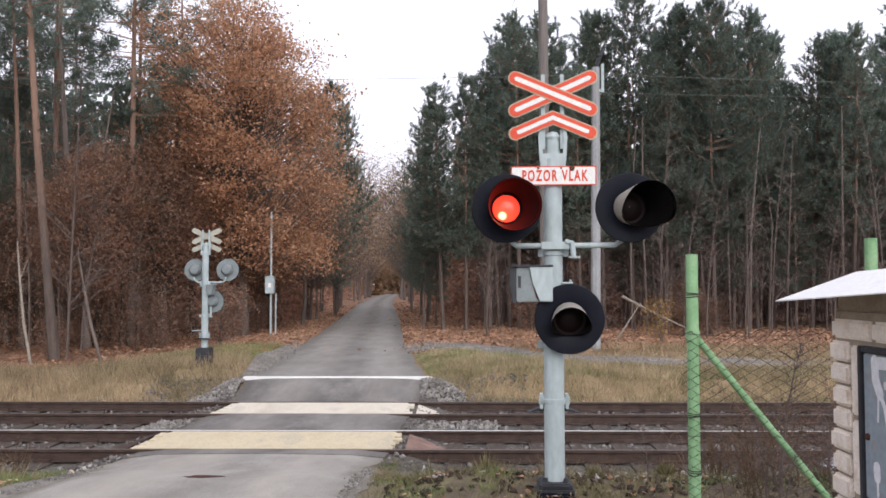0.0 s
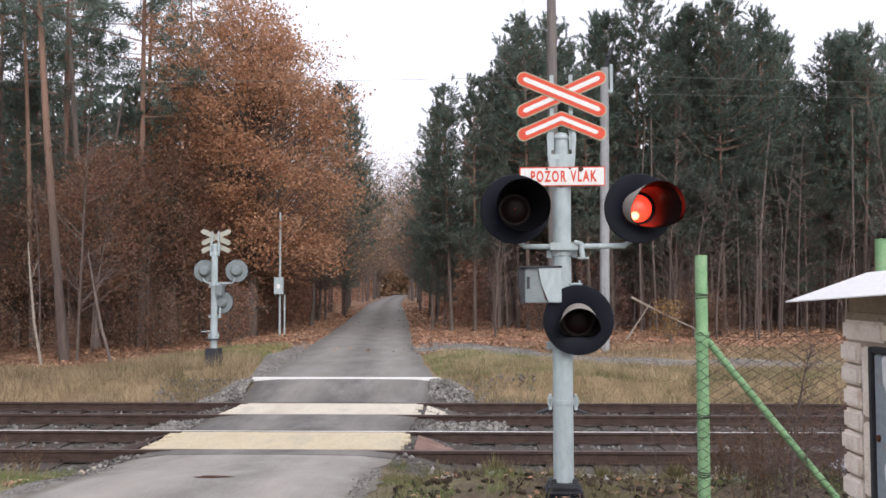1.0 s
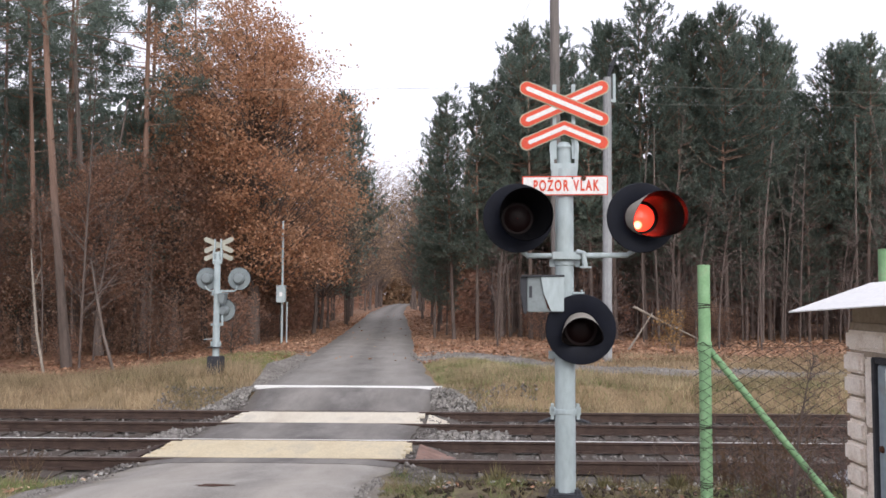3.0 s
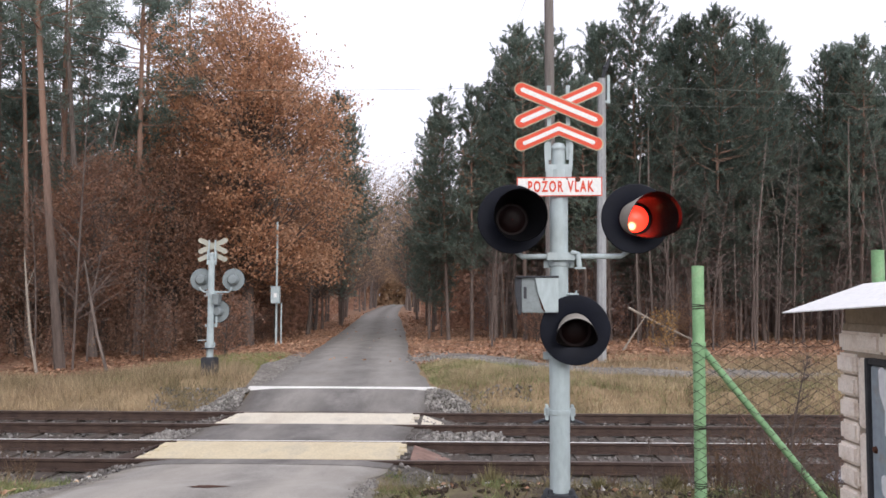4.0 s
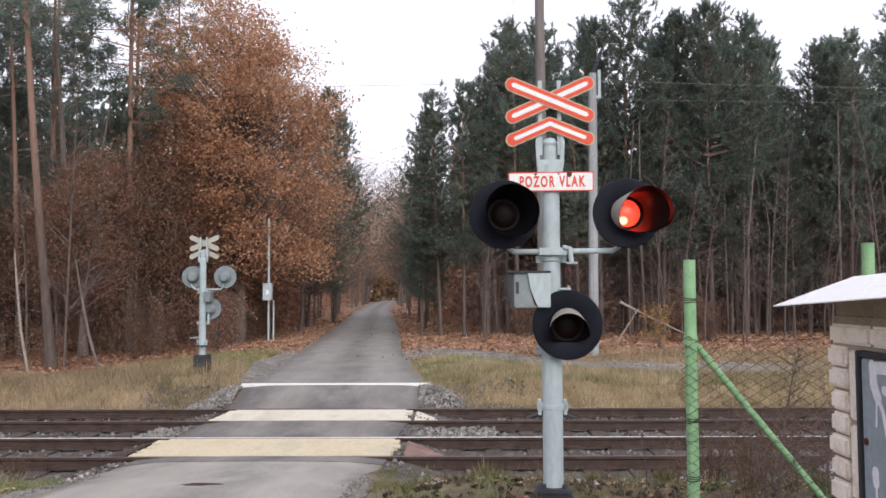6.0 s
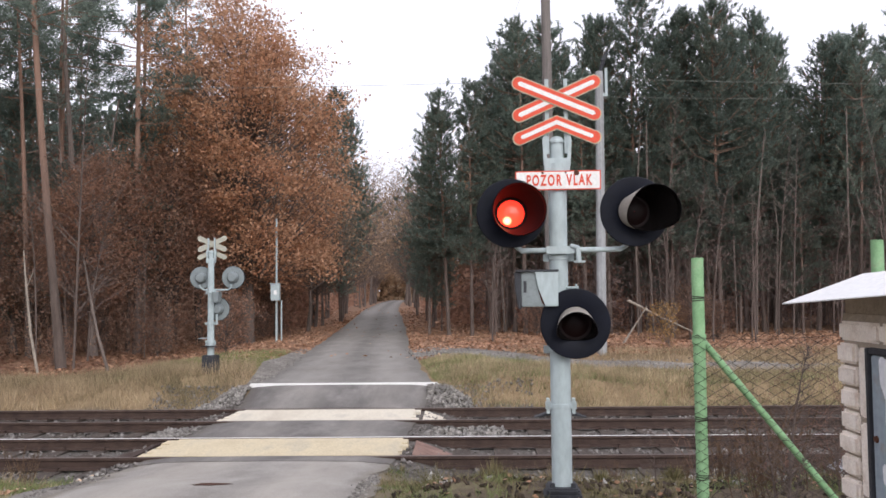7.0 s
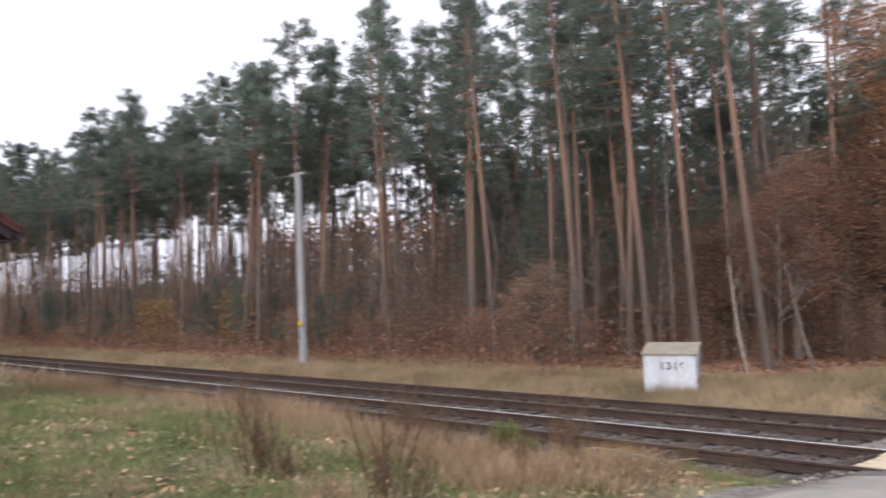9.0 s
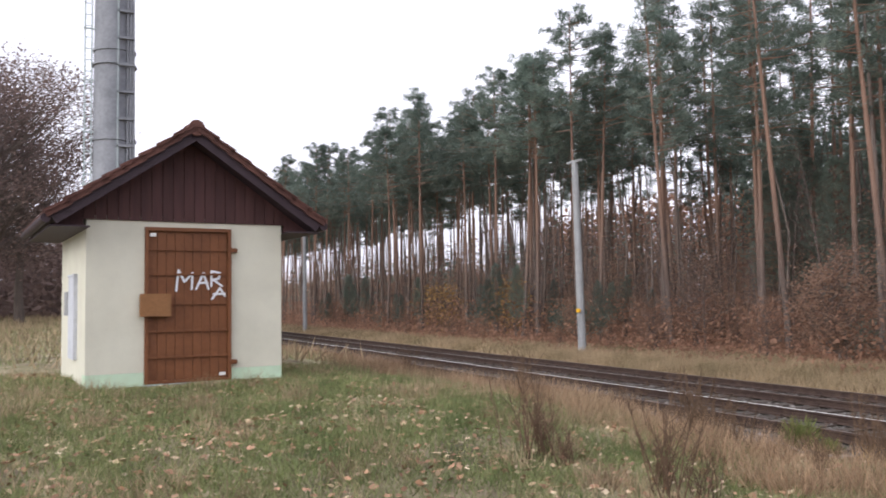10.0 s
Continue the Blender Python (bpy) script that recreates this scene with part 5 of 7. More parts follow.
    for xa, za, xb, zb in ((1.15, 1.78, 1.18, 2.06), (1.18, 2.06, 1.26, 1.90), (1.26, 1.90, 1.37, 2.02), (1.37, 2.02, 1.36, 1.80), (1.42, 1.80, 1.52, 2.02), (1.52, 2.02, 1.59, 1.80), (1.46, 1.88, 1.57, 1.89), (1.63, 1.84, 1.63, 2.05), (1.63, 2.05, 1.75, 2.02), (1.75, 2.02, 1.73, 1.94), (1.73, 1.94, 1.65, 1.93), (1.65, 1.93, 1.78, 1.84), (1.64, 1.66, 1.75, 1.81), (1.75, 1.81, 1.82, 1.70), (1.66, 1.73, 1.82, 1.73)):
        v = Vector((xb - xa, zb - za))
        marks.prism(turned(rounded_bar(v.length + 0.03, 0.030, 5), math.degrees(math.atan2(v.y, v.x)), (xa + xb) / 2, (za + zb) / 2), -0.0165 - random.uniform(0, 0.0012), -0.0125)
    part("paint_scrawl", marks, M_WHITEPAINT, leaf, "white sprayed strokes")
    part("threshold", Geo().box(d0 - 0.02, d1 + 0.02, -0.06, 0.10, dz0 - 0.03, dz0 - 0.002), M_GALV, t, bevel=0.004)
    part("doorstep", Geo().box(d0 - 0.10, d1 + 0.22, -0.50, -0.004, z0 - 0.2, 0.50), M_CONCRETE, t, "worn concrete doorstep", bevel=0.02)


hut()


def mast():
    """Tall grey steel mast in flanged sections with a ladder and cable run."""
    x, y = -26.0, 1.83
    t = thing("radio_mast", "tall grey steel radio mast with side ladder and cables", "mast", pose(x, y, float(ground_z(x, y)), 0, 0, 90))
    rs = [(0, 0.60), (8, 0.56), (16, 0.50), (24, 0.44), (32, 0.38)]
    for (za, ra), (zb, rb) in zip(rs, rs[1:]):
        part("section", Geo().lathe([(ra, za), (rb, zb - 0.06), (rb + 0.06, zb - 0.05), (rb + 0.06, zb)], 16), M_MAST, t, smooth=True)
    for k, s in enumerate((-0.80, -0.62)):
        part("ladder_rail", Geo().tube([(s, -0.1, 0.3), (s, -0.1, 31)], 0.022, 6), M_GALV, t)
    for z in np.arange(0.5, 31, 0.33):
        part("rung", Geo().tube([(-0.80, -0.1, z), (-0.62, -0.1, z)], 0.013, 5), M_GALV, t)
    for z in np.arange(1.5, 31, 1.5):
        part("stay", Geo().box(-0.85, -0.4, -0.13, -0.10, z - 0.02, z + 0.02), M_GALV, t)
    for z in np.arange(0.9, 31, 0.78):
        part("cable_bracket", Geo().box(0.0, 0.50 - 0.003 * z, -0.62, -0.45, z - 0.035, z + 0.035), M_MAST, t)
    for k in range(3):
        part("cable", Geo().tube([(0.34 + 0.08 * k, -0.58, 0.3), (0.26 + 0.07 * k, -0.46, 31)], 0.026, 6), M_MAST, t)
    part("cable_rail", Geo().box(0.03, 0.07, -0.62, -0.58, 0.3, 31), M_GALV, t)
    for z in np.arange(3.2, 31, 2.6):
        r = 0.60 - 0.0069 * z
        part("flange", Geo().lathe([(r, z - 0.05), (r + 0.05, z - 0.04), (r + 0.05, z + 0.04), (r, z + 0.05)], 16), M_MAST, t)


mast()


# ---- trees ----
def road_clear(x, y, gap):
    return abs(x - float(road_x(y))) > float(road_w(y)) + gap


def pine(seed, height, start, spread, limbs, clumps, needles=34, radius=0.15):
    """A Scots pine: bare trunk, limbs and needle tufts in the upper part."""
    rng = np.random.default_rng(seed)
    t = thing("pine_tree", "tall Scots pine with orange upper bark and dark green crown", "tree", group="pines of the forest")
    bend = rng.normal(0, 0.22, 2)
    zs = np.linspace(-0.3, height, 9)
    path = [Vector((bend[0] * math.sin(2.2 * z / height), bend[1] * math.sin(1.7 * z / height + 0.4), z)) for z in zs]
    g = Geo().tube(path, [radius * (1.25 if k == 0 else 1) * (1 - 0.80 * z / height) for k, z in enumerate(zs)], 9)
    roots, ways = [], []

    def axis(z):
        k = int(np.clip((z + 0.3) / (height + 0.3) * 8, 0, 7.99))
        f = (z - zs[k]) / (zs[k + 1] - zs[k])
        return path[k].lerp(path[k + 1], f)

    for k in range(limbs):
        u = (k + rng.uniform(0, 1)) / limbs
        z = start + (height - start) * u
        a = rng.uniform(0, 2 * math.pi)
        reach = spread * (1 - 0.85 * u ** 1.6) * rng.uniform(0.55, 1.1) * (0.7 + 0.6 * min(u * 3, 0.5))
        base = axis(z)
        lift = rng.uniform(-0.05, 0.35) * reach
        mid = base + Vector((math.cos(a), math.sin(a), 0)) * reach * 0.55 + Vector((0, 0, lift * 0.3))
        end = base + Vector((math.cos(a + rng.normal(0, 0.2)), math.sin(a + rng.normal(0, 0.2)), 0)) * reach + Vector((0, 0, lift))
        g.tube([base, mid, end], [0.035 * (1 - 0.6 * u), 0.022, 0.01], 4, caps=False)
        for j in range(clumps):
            p = mid.lerp(end, rng.uniform(0.0, 1.1)) + Vector(rng.normal(0, 0.26, 3))
            n = int(needles * rng.uniform(0.7, 1.2))
            size = rng.uniform(0.30, 0.50)
            d = unit(rng.normal(size=(n, 3)) + np.array([0, 0, 0.35]))
            roots.append(np.array(p) + d * size * rng.uniform(0.1, 0.75, (n, 1)) * np.array([1, 1, 0.6]))
            ways.append(d + rng.normal(0, 0.4, (n, 3)))
    for k in range(int(start * 1.2)):
        z, a = rng.uniform(start * 0.35, start), rng.uniform(0, 2 * math.pi)
        b = axis(z)
        g.tube([b, b + Vector((math.cos(a), math.sin(a), rng.uniform(-0.3, 0.2))) * rng.uniform(0.3, 1.1)], [0.016, 0.005], 3, caps=False)
    part("trunk", g, M_PINEBARK, t, smooth=True)
    roots, ways = np.concatenate(roots), np.concatenate(ways)
    v, f = blades(rng, roots, ways, rng.uniform(0.15, 0.30, len(roots)), 0.05)
    crown = new("crown", fast_mesh("crown", v, f, M_NEEDLE))
    crown.parent = t
    return t


def bristly_pine(seed, height, start, spread, radius=0.11):
    """A young pine: whorls of rising limbs to the very top, every shoot a brush of needles, dead twigs below."""
    rng = np.random.default_rng(seed)
    t = thing("pine_tree", "young dense pine with dark green crown above bare stems", "tree", group="young pines")
    bend = rng.normal(0, 0.12, 2)
    zs = np.linspace(-0.3, height, 9)
    path = [Vector((bend[0] * math.sin(2.2 * z / height), bend[1] * math.sin(1.7 * z / height), z)) for z in zs]
    g = Geo().tube(path, [radius * max(0.07, 1 - 0.95 * z / height) for z in zs], 8)
    shoots, heads = [], []
    z = start
    while z < height - 0.25:
        u = (z - start) / (height - start)
        for k in range(int(rng.integers(4, 7))):
            a = rng.uniform(0, 2 * math.pi)
            reach = (spread * (1 - u) ** 0.75 * (0.55 + 0.45 * min(1, u * 4)) + 0.28) * rng.uniform(0.6, 1.15)
            climb = reach * (0.12 + 0.75 * u) * rng.uniform(0.6, 1.3)
            base = np.array([path[0].lerp(path[-1], (z + 0.3) / (height + 0.3)).x, 0.0, z + rng.uniform(-0.1, 0.1)])
            out = np.array([math.cos(a), math.sin(a), 0.0])
            mid = base + out * reach * 0.6 + np.array([0, 0, climb * 0.35])
            end = base + out * reach + np.array([0, 0, climb])
            g.tube([Vector(base), Vector(mid), Vector(end)], [0.026 * (1 - 0.6 * u), 0.016, 0.008], 4, caps=False)
            for j in range(int(4 + 5 * reach)):
                s = rng.uniform(0.25, 1.0)
                p = (base + (mid - base) * s / 0.6) if s < 0.6 else mid + (end - mid) * (s - 0.6) / 0.4
                p = p + rng.normal(0, 0.10 + 0.10 * reach * (1 - u), 3) * np.array([1, 1, 0.7])
                shoots.append(p)
                heads.append(out * rng.uniform(0.2, 0.9) + rng.normal(0, 0.35, 3) + np.array([0, 0, 0.35 + 0.8 * u]))
        z += rng.uniform(0.30, 0.44)
    for k in range(7):
        shoots.append(np.array([path[-1].x, path[-1].y, height - 0.10 * k]))
        heads.append(np.array([rng.normal(0, 0.12), rng.normal(0, 0.12), 1.0]))
    shoots, heads = np.array(shoots), unit(np.array(heads))
    n = 30
    s = rng.uniform(0, 1, (len(shoots), n, 1))
    length = rng.uniform(0.22, 0.42, (len(shoots), 1, 1))
    roots = (shoots[:, None, :] + heads[:, None, :] * s * length).reshape(-1, 3)
    ways = (heads[:, None, :] * 0.75 + unit(rng.normal(size=(len(shoots) * n, 3))).reshape(-1, n, 3) * 0.8).reshape(-1, 3)
    v, f = blades(rng, roots, ways, rng.uniform(0.10, 0.19, len(roots)), 0.036)
    for k in range(26):
        zz, a = rng.uniform(start * 0.2, start + 1), rng.uniform(0, 2 * math.pi)
        b = path[0].lerp(path[-1], (zz + 0.3) / (height + 0.3))
        g.tube([b, b + Vector((math.cos(a), math.sin(a), rng.uniform(-0.2, 0.25))) * rng.uniform(0.4, 1.4)], [0.012, 0.004], 3, caps=False)
    part("trunk", g, M_PINEBARK, t, smooth=True)
    crown = new("crown", fast_mesh("crown", v, f, M_NEEDLE))
    crown.parent = t
    return t


def broadleaf(seed, name, label, height, trunk_r, first, rx, rz, zc, clumps, leaves, leaf, mat, fan=0.55, twigs=3, group="", full=2.0):
    """A deciduous tree: branches grow to clumps spread through an uneven crown."""
    rng = np.random.default_rng(seed)
    t = thing(name, label, "tree", group=group)
    lean = rng.normal(0, 0.25, 2)
    zs = np.linspace(-0.3, height * 0.93, 8)
    path = [Vector((lean[0] * (z / height) ** 2 + 0.08 * math.sin(z), lean[1] * (z / height) ** 2 + 0.08 * math.cos(1.3 * z), z)) for z in zs]
    g = Geo().tube(path, [trunk_r * (1.3 if k == 0 else 1) * max(0.08, 1 - z / height) for k, z in enumerate(zs)], 10)
    places = []
    d = unit(rng.normal(size=(clumps, 3)))
    d /= (np.abs(d) ** full).sum(1, keepdims=True) ** (1 / full)
    r = rng.uniform(0.25, 1.0, clumps) ** 0.5
    lump = 1 + 0.22 * np.sin(3 * d[:, 0] + seed) * np.cos(2.5 * d[:, 2] + 1) + rng.normal(0, 0.07, clumps)
    centres = d * (r * lump)[:, None] * np.array([rx, rx, rz]) + np.array([lean[0] * 0.5, lean[1] * 0.5, zc])
    centres[:, 2] = np.maximum(centres[:, 2], first * 0.8)
    for c in centres:
        c = Vector(c)
        zb = float(np.clip(c.z - rng.uniform(0.5, 1.0) * (Vector((c.x, c.y)).length * 0.9 + 0.4), first, height * 0.88))
        k = int(np.clip((zb + 0.3) / (height * 0.93 + 0.3) * 7, 0, 6.99))
        b = path[k].lerp(path[k + 1], (zb - zs[k]) / (zs[k + 1] - zs[k]))
        mid = b.lerp(c, 0.5) + Vector(rng.normal(0, 0.15, 3)) - Vector((0, 0, 0.1))
        w = 0.010 + 0.008 * (c - b).length
        g.tube([b, mid, c], [w, w * 0.6, 0.008], 4, caps=False)
        for _ in range(twigs):
            e = c + Vector(rng.normal(0, fan * 0.8, 3))
            g.tube([mid.lerp(c, rng.uniform(0.3, 1)), e], [0.009, 0.004], 3, caps=False)
        n = int(leaves * rng.uniform(0.4, 1.5))
        places.append(np.array(c) + rng.normal(0, fan, (n, 3)) * np.array([1, 1, 0.62]))
    part("trunk", g, M_BARK, t, smooth=True)
    places = np.concatenate(places)
    v, f = leaf_quads(rng, places, leaf, 0.2)
    crown = new("crown", fast_mesh("crown", v, f, mat))
    crown.parent = t
    return t


def put(kinds, spots, rng, low=0.85, high=1.15):
    """Set copies of the kinds at the spots; the first of each kind is the original."""
    fresh = list(kinds)
    for x, y, *s in spots:
        k = kinds[int(rng.integers(len(kinds)))]
        s = s[0] if s else rng.uniform(low, high)
        m = pose(x, y, float(ground_z(x, y)) - 0.05, rng.normal(0, 1.2), rng.normal(0, 1.2), rng.uniform(0, 360)) @ Matrix.Diagonal((s * rng.uniform(0.9, 1.1), s * rng.uniform(0.9, 1.1), s, 1))
        if k in fresh:
            fresh.remove(k)
            k.matrix_basis = m
        else:
            copy_thing(k, m)
    for k in fresh:
        for o in (*k.children_recursive, k):
            bpy.data.objects.remove(o)


def jittered(rng, x0, x1, y0, y1, dx, dy, gap):
    out = []
    for y in np.arange(y0, y1, dy):
        for x in np.arange(x0, x1, dx):
            p = x + rng.uniform(-0.45, 0.45) * dx, y + rng.uniform(-0.45, 0.45) * dy
            if road_clear(*p, gap):
                out.append(p)
    return out


rng = np.random.default_rng(23)
tall = [pine(s, h, c, w, l, 4, 52) for s, h, c, w, l in ((1, 19.0, 9.5, 2.7, 34), (2, 20.5, 11.0, 2.5, 32), (3, 18.0, 8.0, 2.9, 36), (4, 21.0, 12.0, 2.4, 30))]
# forest left of the road, from its edge inwards
spots = [(x, y, rng.uniform(0.9, 1.05)) for x, y in jittered(rng, -36, -16, 29.5, 31.5, 2.9, 3.6, 6)]
spots += [(x, y, rng.uniform(0.95, 1.12)) for x, y in jittered(rng, -44, -9, 32, 47, 3.5, 4.6, 7)]
put(tall, spots, rng)
# pines with long bare stems and broad flat crowns farther along the track
umbrella = [pine(s, h, c, w, l, 5, 66, 0.14) for s, h, c, w, l in ((11, 18.0, 11.4, 3.2, 34), (12, 18.8, 12.0, 3.0, 32), (13, 17.4, 10.8, 3.3, 34))]
for t in umbrella:
    tagged(t, "Scots pine with long bare stem and broad dark green crown")
spots = [(x, y, rng.uniform(0.9, 1.03)) for x, y in jittered(rng, -60, -36, 25.5, 31.5, 3.0, 3.4, 6)] + [(x, y, rng.uniform(0.9, 1.04)) for x, y in jittered(rng, -125, -60, 24.5, 31.5, 3.6, 3.8, 6)]
spots += [(x, y, rng.uniform(0.92, 1.08)) for x, y in jittered(rng, -165, -44, 33, 46, 3.9, 4.4, 6)]
put(umbrella, spots, rng)
# the stout pines that stand out at the forest edge: bearing to the left of the road's line, distance across, size
edge_pines = [pine(s, h, c, w, l, 4, 46, 0.145) for s, h, c, w, l in ((8, 19.5, 10.5, 2.6, 34), (9, 20.5, 11.5, 2.5, 34))]
for t in edge_pines:
    tagged(t, "stout leaning Scots pine with orange-brown bark at the forest edge", group="pines at the forest edge")
stand = [(26.1, 26.0, 1.0), (30.4, 27.5, 0.92), (33.2, 26.5, 1.0), (37.8, 27.0, 1.0), (36.9, 31.0, 0.9), (43.5, 26.0, 0.98), (50.7, 26.5, 0.86), (28.0, 31.0, 0.9)]
for k, (bearing, y, size) in enumerate(stand):
    a = radians(bearing - 0.9)
    x = -y * math.tan(a)
    m = pose(x, y, float(ground_z(x, y)) - 0.05) @ Matrix.Rotation(radians(-2.6 - (k % 3) * 0.5), 4, (-math.sin(a), math.cos(a), 0)) @ pose(0, 0, 0, 0, 0, 137 * k) @ Matrix.Scale(size, 4)
    if k < 2:
        edge_pines[k].matrix_basis = m
    else:
        copy_thing(edge_pines[k % 2], m)
young = [bristly_pine(s, h, c, w) for s, h, c, w in ((5, 13.0, 3.6, 2.3), (6, 13.4, 4.4, 2.1), (7, 12.6, 3.0, 2.4), (14, 13.2, 4.0, 2.0))]
# young plantation right of the road: a close front row with its own heights, then the ranks behind it
front = [(-1.4, 38.4, 8.8), (-0.5, 37.4, 11.2), (0.5, 36.6, 13.6), (1.6, 37.8, 14.4), (2.8, 36.6, 13.8), (4.2, 37.8, 14.4), (5.4, 36.4, 14.2), (6.6, 37.6, 14.8), (7.8, 37.2, 15.6), (9.0, 36.4, 15.0), (10.1, 37.6, 14.6), (11.1, 36.4, 14.6), (12.2, 37.3, 15.2), (13.4, 37.8, 15.0), (14.5, 36.3, 14.6), (15.6, 37.4, 14.3), (16.9, 36.4, 14.4), (18.2, 37.5, 15.0), (19.5, 36.5, 14.4), (21.0, 37.6, 14.6), (22.8, 36.8, 13.8)]
spots = [(x, y, h / (13.6 if x < 9 else 14.4 if x < 13 else 15.0)) for x, y, h in front]
spots += [(x, y, rng.uniform(0.98, 1.12)) for x, y in jittered(rng, 2, 42, 39.2, 49, 2.1, 2.8, 3.2)] + [(-1.4, 44, 0.8), (-0.9, 40.5, 0.72), (-2.2, 56, 0.95), (-8.1, 58, 1.15), (-9.3, 66, 1.28), (-10.4, 75, 1.4), (-10.6, 60, 1.15)]
spots += [(x, y, s) for x, y, s in zip(rng.uniform(-38, -14, 22), rng.uniform(31, 46, 22), rng.uniform(0.5, 0.85, 22))]
spots += [(x, y, s) for x, y, s in zip(rng.uniform(-80, -29, 34), rng.uniform(22.0, 29, 34), rng.uniform(0.14, 0.34, 34))]
spots += [(-13.2, 33.5, 0.95), (-17.6, 33.0, 1.0), (-22.5, 33.0, 0.95), (-30.0, 33.5, 0.95)]
put(young, spots, rng, 0.86, 1.14)

oak = broadleaf(31, "oak_tree", "large oak with dense orange-brown autumn leaves", 12.4, 0.24, 2.2, 3.4, 5.1, 7.2, 660, 125, 0.10, M_OAKLEAF, 0.40, 1, full=3.4)
oak.matrix_basis = pose(-9.5, 37.6, -0.3) @ Matrix.Scale(1.2, 4)
oak2 = broadleaf(32, "oak_tree", "smaller oak with rusty brown autumn leaves", 8.6, 0.16, 1.8, 2.3, 3.4, 5.0, 190, 120, 0.10, M_BROWNLEAF, 0.46)
oak2.matrix_basis = pose(-12.0, 34.5, -0.35)
copy_thing(oak2, pose(-9.4, 43.5, -0.3, 0, 0, 140) @ Matrix.Scale(0.8, 4))
copy_thing(oak2, pose(-15.0, 35.5, -0.5, 0, 0, 70))
for x, y, s, a in ((-13.6, 31.3, 0.92, 200), (-17.0, 32.0, 0.7, 300)):
    copy_thing(oak2, pose(x, y, -0.6, 0, 0, a) @ Matrix.Scale(s, 4))

# avenue trees along the road
avenue = [broadleaf(s, "avenue_tree", "half-bare avenue tree with sparse tan leaves", 12.5, 0.13, 2.6, 3.3, 4.6, 7.6, 170, 13, 0.13, M_TANLEAF, 0.7, 5, "avenue trees") for s in (41, 42, 43)]
spots = []
for y in [*np.arange(46, 120, 6.0), *np.arange(125, 240, 11)]:
    for s in (-1, 1):
        if (s == 1 and y < 54) or rng.uniform() < 0.2:
            continue
        spots.append((float(road_x(y)) + s * (float(road_w(y)) + 1.3 + rng.uniform(0, 2.4)), y + rng.uniform(-2.5, 2.5), (0.85 + min(0.9, (y - 46) / 130)) * rng.uniform(0.8, 1.15)))
spots += [(-16.5, 118, 1.7), (-5.6, 112, 1.55), (-18, 132, 2.0), (-7.6, 128, 1.75), (-18.5, 150, 2.2), (-9.0, 152, 2.1), (-18.5, 176, 2.4), (-11.5, 180, 2.3), (-20.5, 200, 2.5)]
put(avenue, spots, rng, 0.85, 1.12)

# undergrowth with brown leaves at the forest edges and between the stems
beech = [broadleaf(s, "beech_sapling", "young beech with brown withered leaves", h, 0.05, 0.3, 1.35, h * 0.46, h * 0.52, 70, 26, 0.105, M_BROWNLEAF, 0.34, 2, "undergrowth saplings") for s, h in ((51, 4.6), (52, 3.6), (53, 6.4))]
spots = [(x, y, rng.uniform(0.35, 0.8)) for x, y in jittered(rng, -70, -16, 21.4, 27, 6.4, 2.8, 2.6)] + jittered(rng, -60, -9, 27.5, 46, 4.2, 5.0, 2.6) + jittered(rng, 4, 36, 33.5, 52, 5.6, 6.0, 3.0) + [(-3.0 - 0.09 * (y - 20) - 5.0, y, 0.7) for y in (36, 40, 45, 52, 60, 70)] + [(-12.5, 21.5, 0.28)]
put(beech, spots, rng, 0.6, 1.15)
bright = broadleaf(57, "beech_sapling", "bright brown young beech in layers at the forest edge", 4.4, 0.05, 0.4, 1.5, 2.0, 2.5, 120, 46, 0.10, M_UNDERLEAF, 0.30, 2, "undergrowth saplings")
put([bright], [(-20.2, 24.2, 0.86), (-36.5, 25.0, 0.7), (9.0, 32.5, 0.55)], rng)
spots = [(-44, 25.5), (-47, 26.5), (-52, 25.0), (-58, 26)]
yellow = [broadleaf(55, "birch_sapling", "small sapling with yellow autumn leaves", 3.8, 0.04, 0.3, 1.0, 1.8, 2.0, 50, 18, 0.14, M_YELLOWLEAF, 0.34, 2, "yellow saplings")]
put(yellow, spots + [(6.7, 27.6, 0.42)], rng, 0.8, 1.1)


def bare_sapling(seed, height, label="thin bare sapling with grey-brown twigs", mat=M_TWIG):
    rng = np.random.default_rng(seed)
    t = thing("bare_sapling", label, "sapling", group="bare saplings")
    g = Geo()
    lean = rng.normal(0, 0.4, 2)
    stem = [Vector((lean[0] * s * s, lean[1] * s * s, height * s)) for s in np.linspace(-0.03, 1, 6)]
    g.tube(stem, [0.035, 0.032, 0.027, 0.02, 0.013, 0.005], 6)
    for k in range(46):
        s = rng.uniform(0.18, 0.98)
        i = min(int(s * 5), 4)
        b = stem[i].lerp(stem[i + 1], s * 5 - i)
        a = rng.uniform(0, 2 * math.pi)
        l = height * 0.22 * (1.15 - s) * rng.uniform(0.6, 1.4)
        e = b + Vector((math.cos(a) * l, math.sin(a) * l, l * rng.uniform(0.3, 1.0)))
        g.tube([b, b.lerp(e, 0.5) + Vector(rng.normal(0, 0.05, 3)), e], [0.010, 0.007, 0.003], 3, caps=False)
        for _ in range(2):
            q = b.lerp(e, rng.uniform(0.3, 0.9))
            g.tube([q, q + Vector(rng.normal(0, 0.28, 3)) + Vector((0, 0, 0.15))], [0.005, 0.002], 3, caps=False)
    part("stem", g, mat, t)
    return t


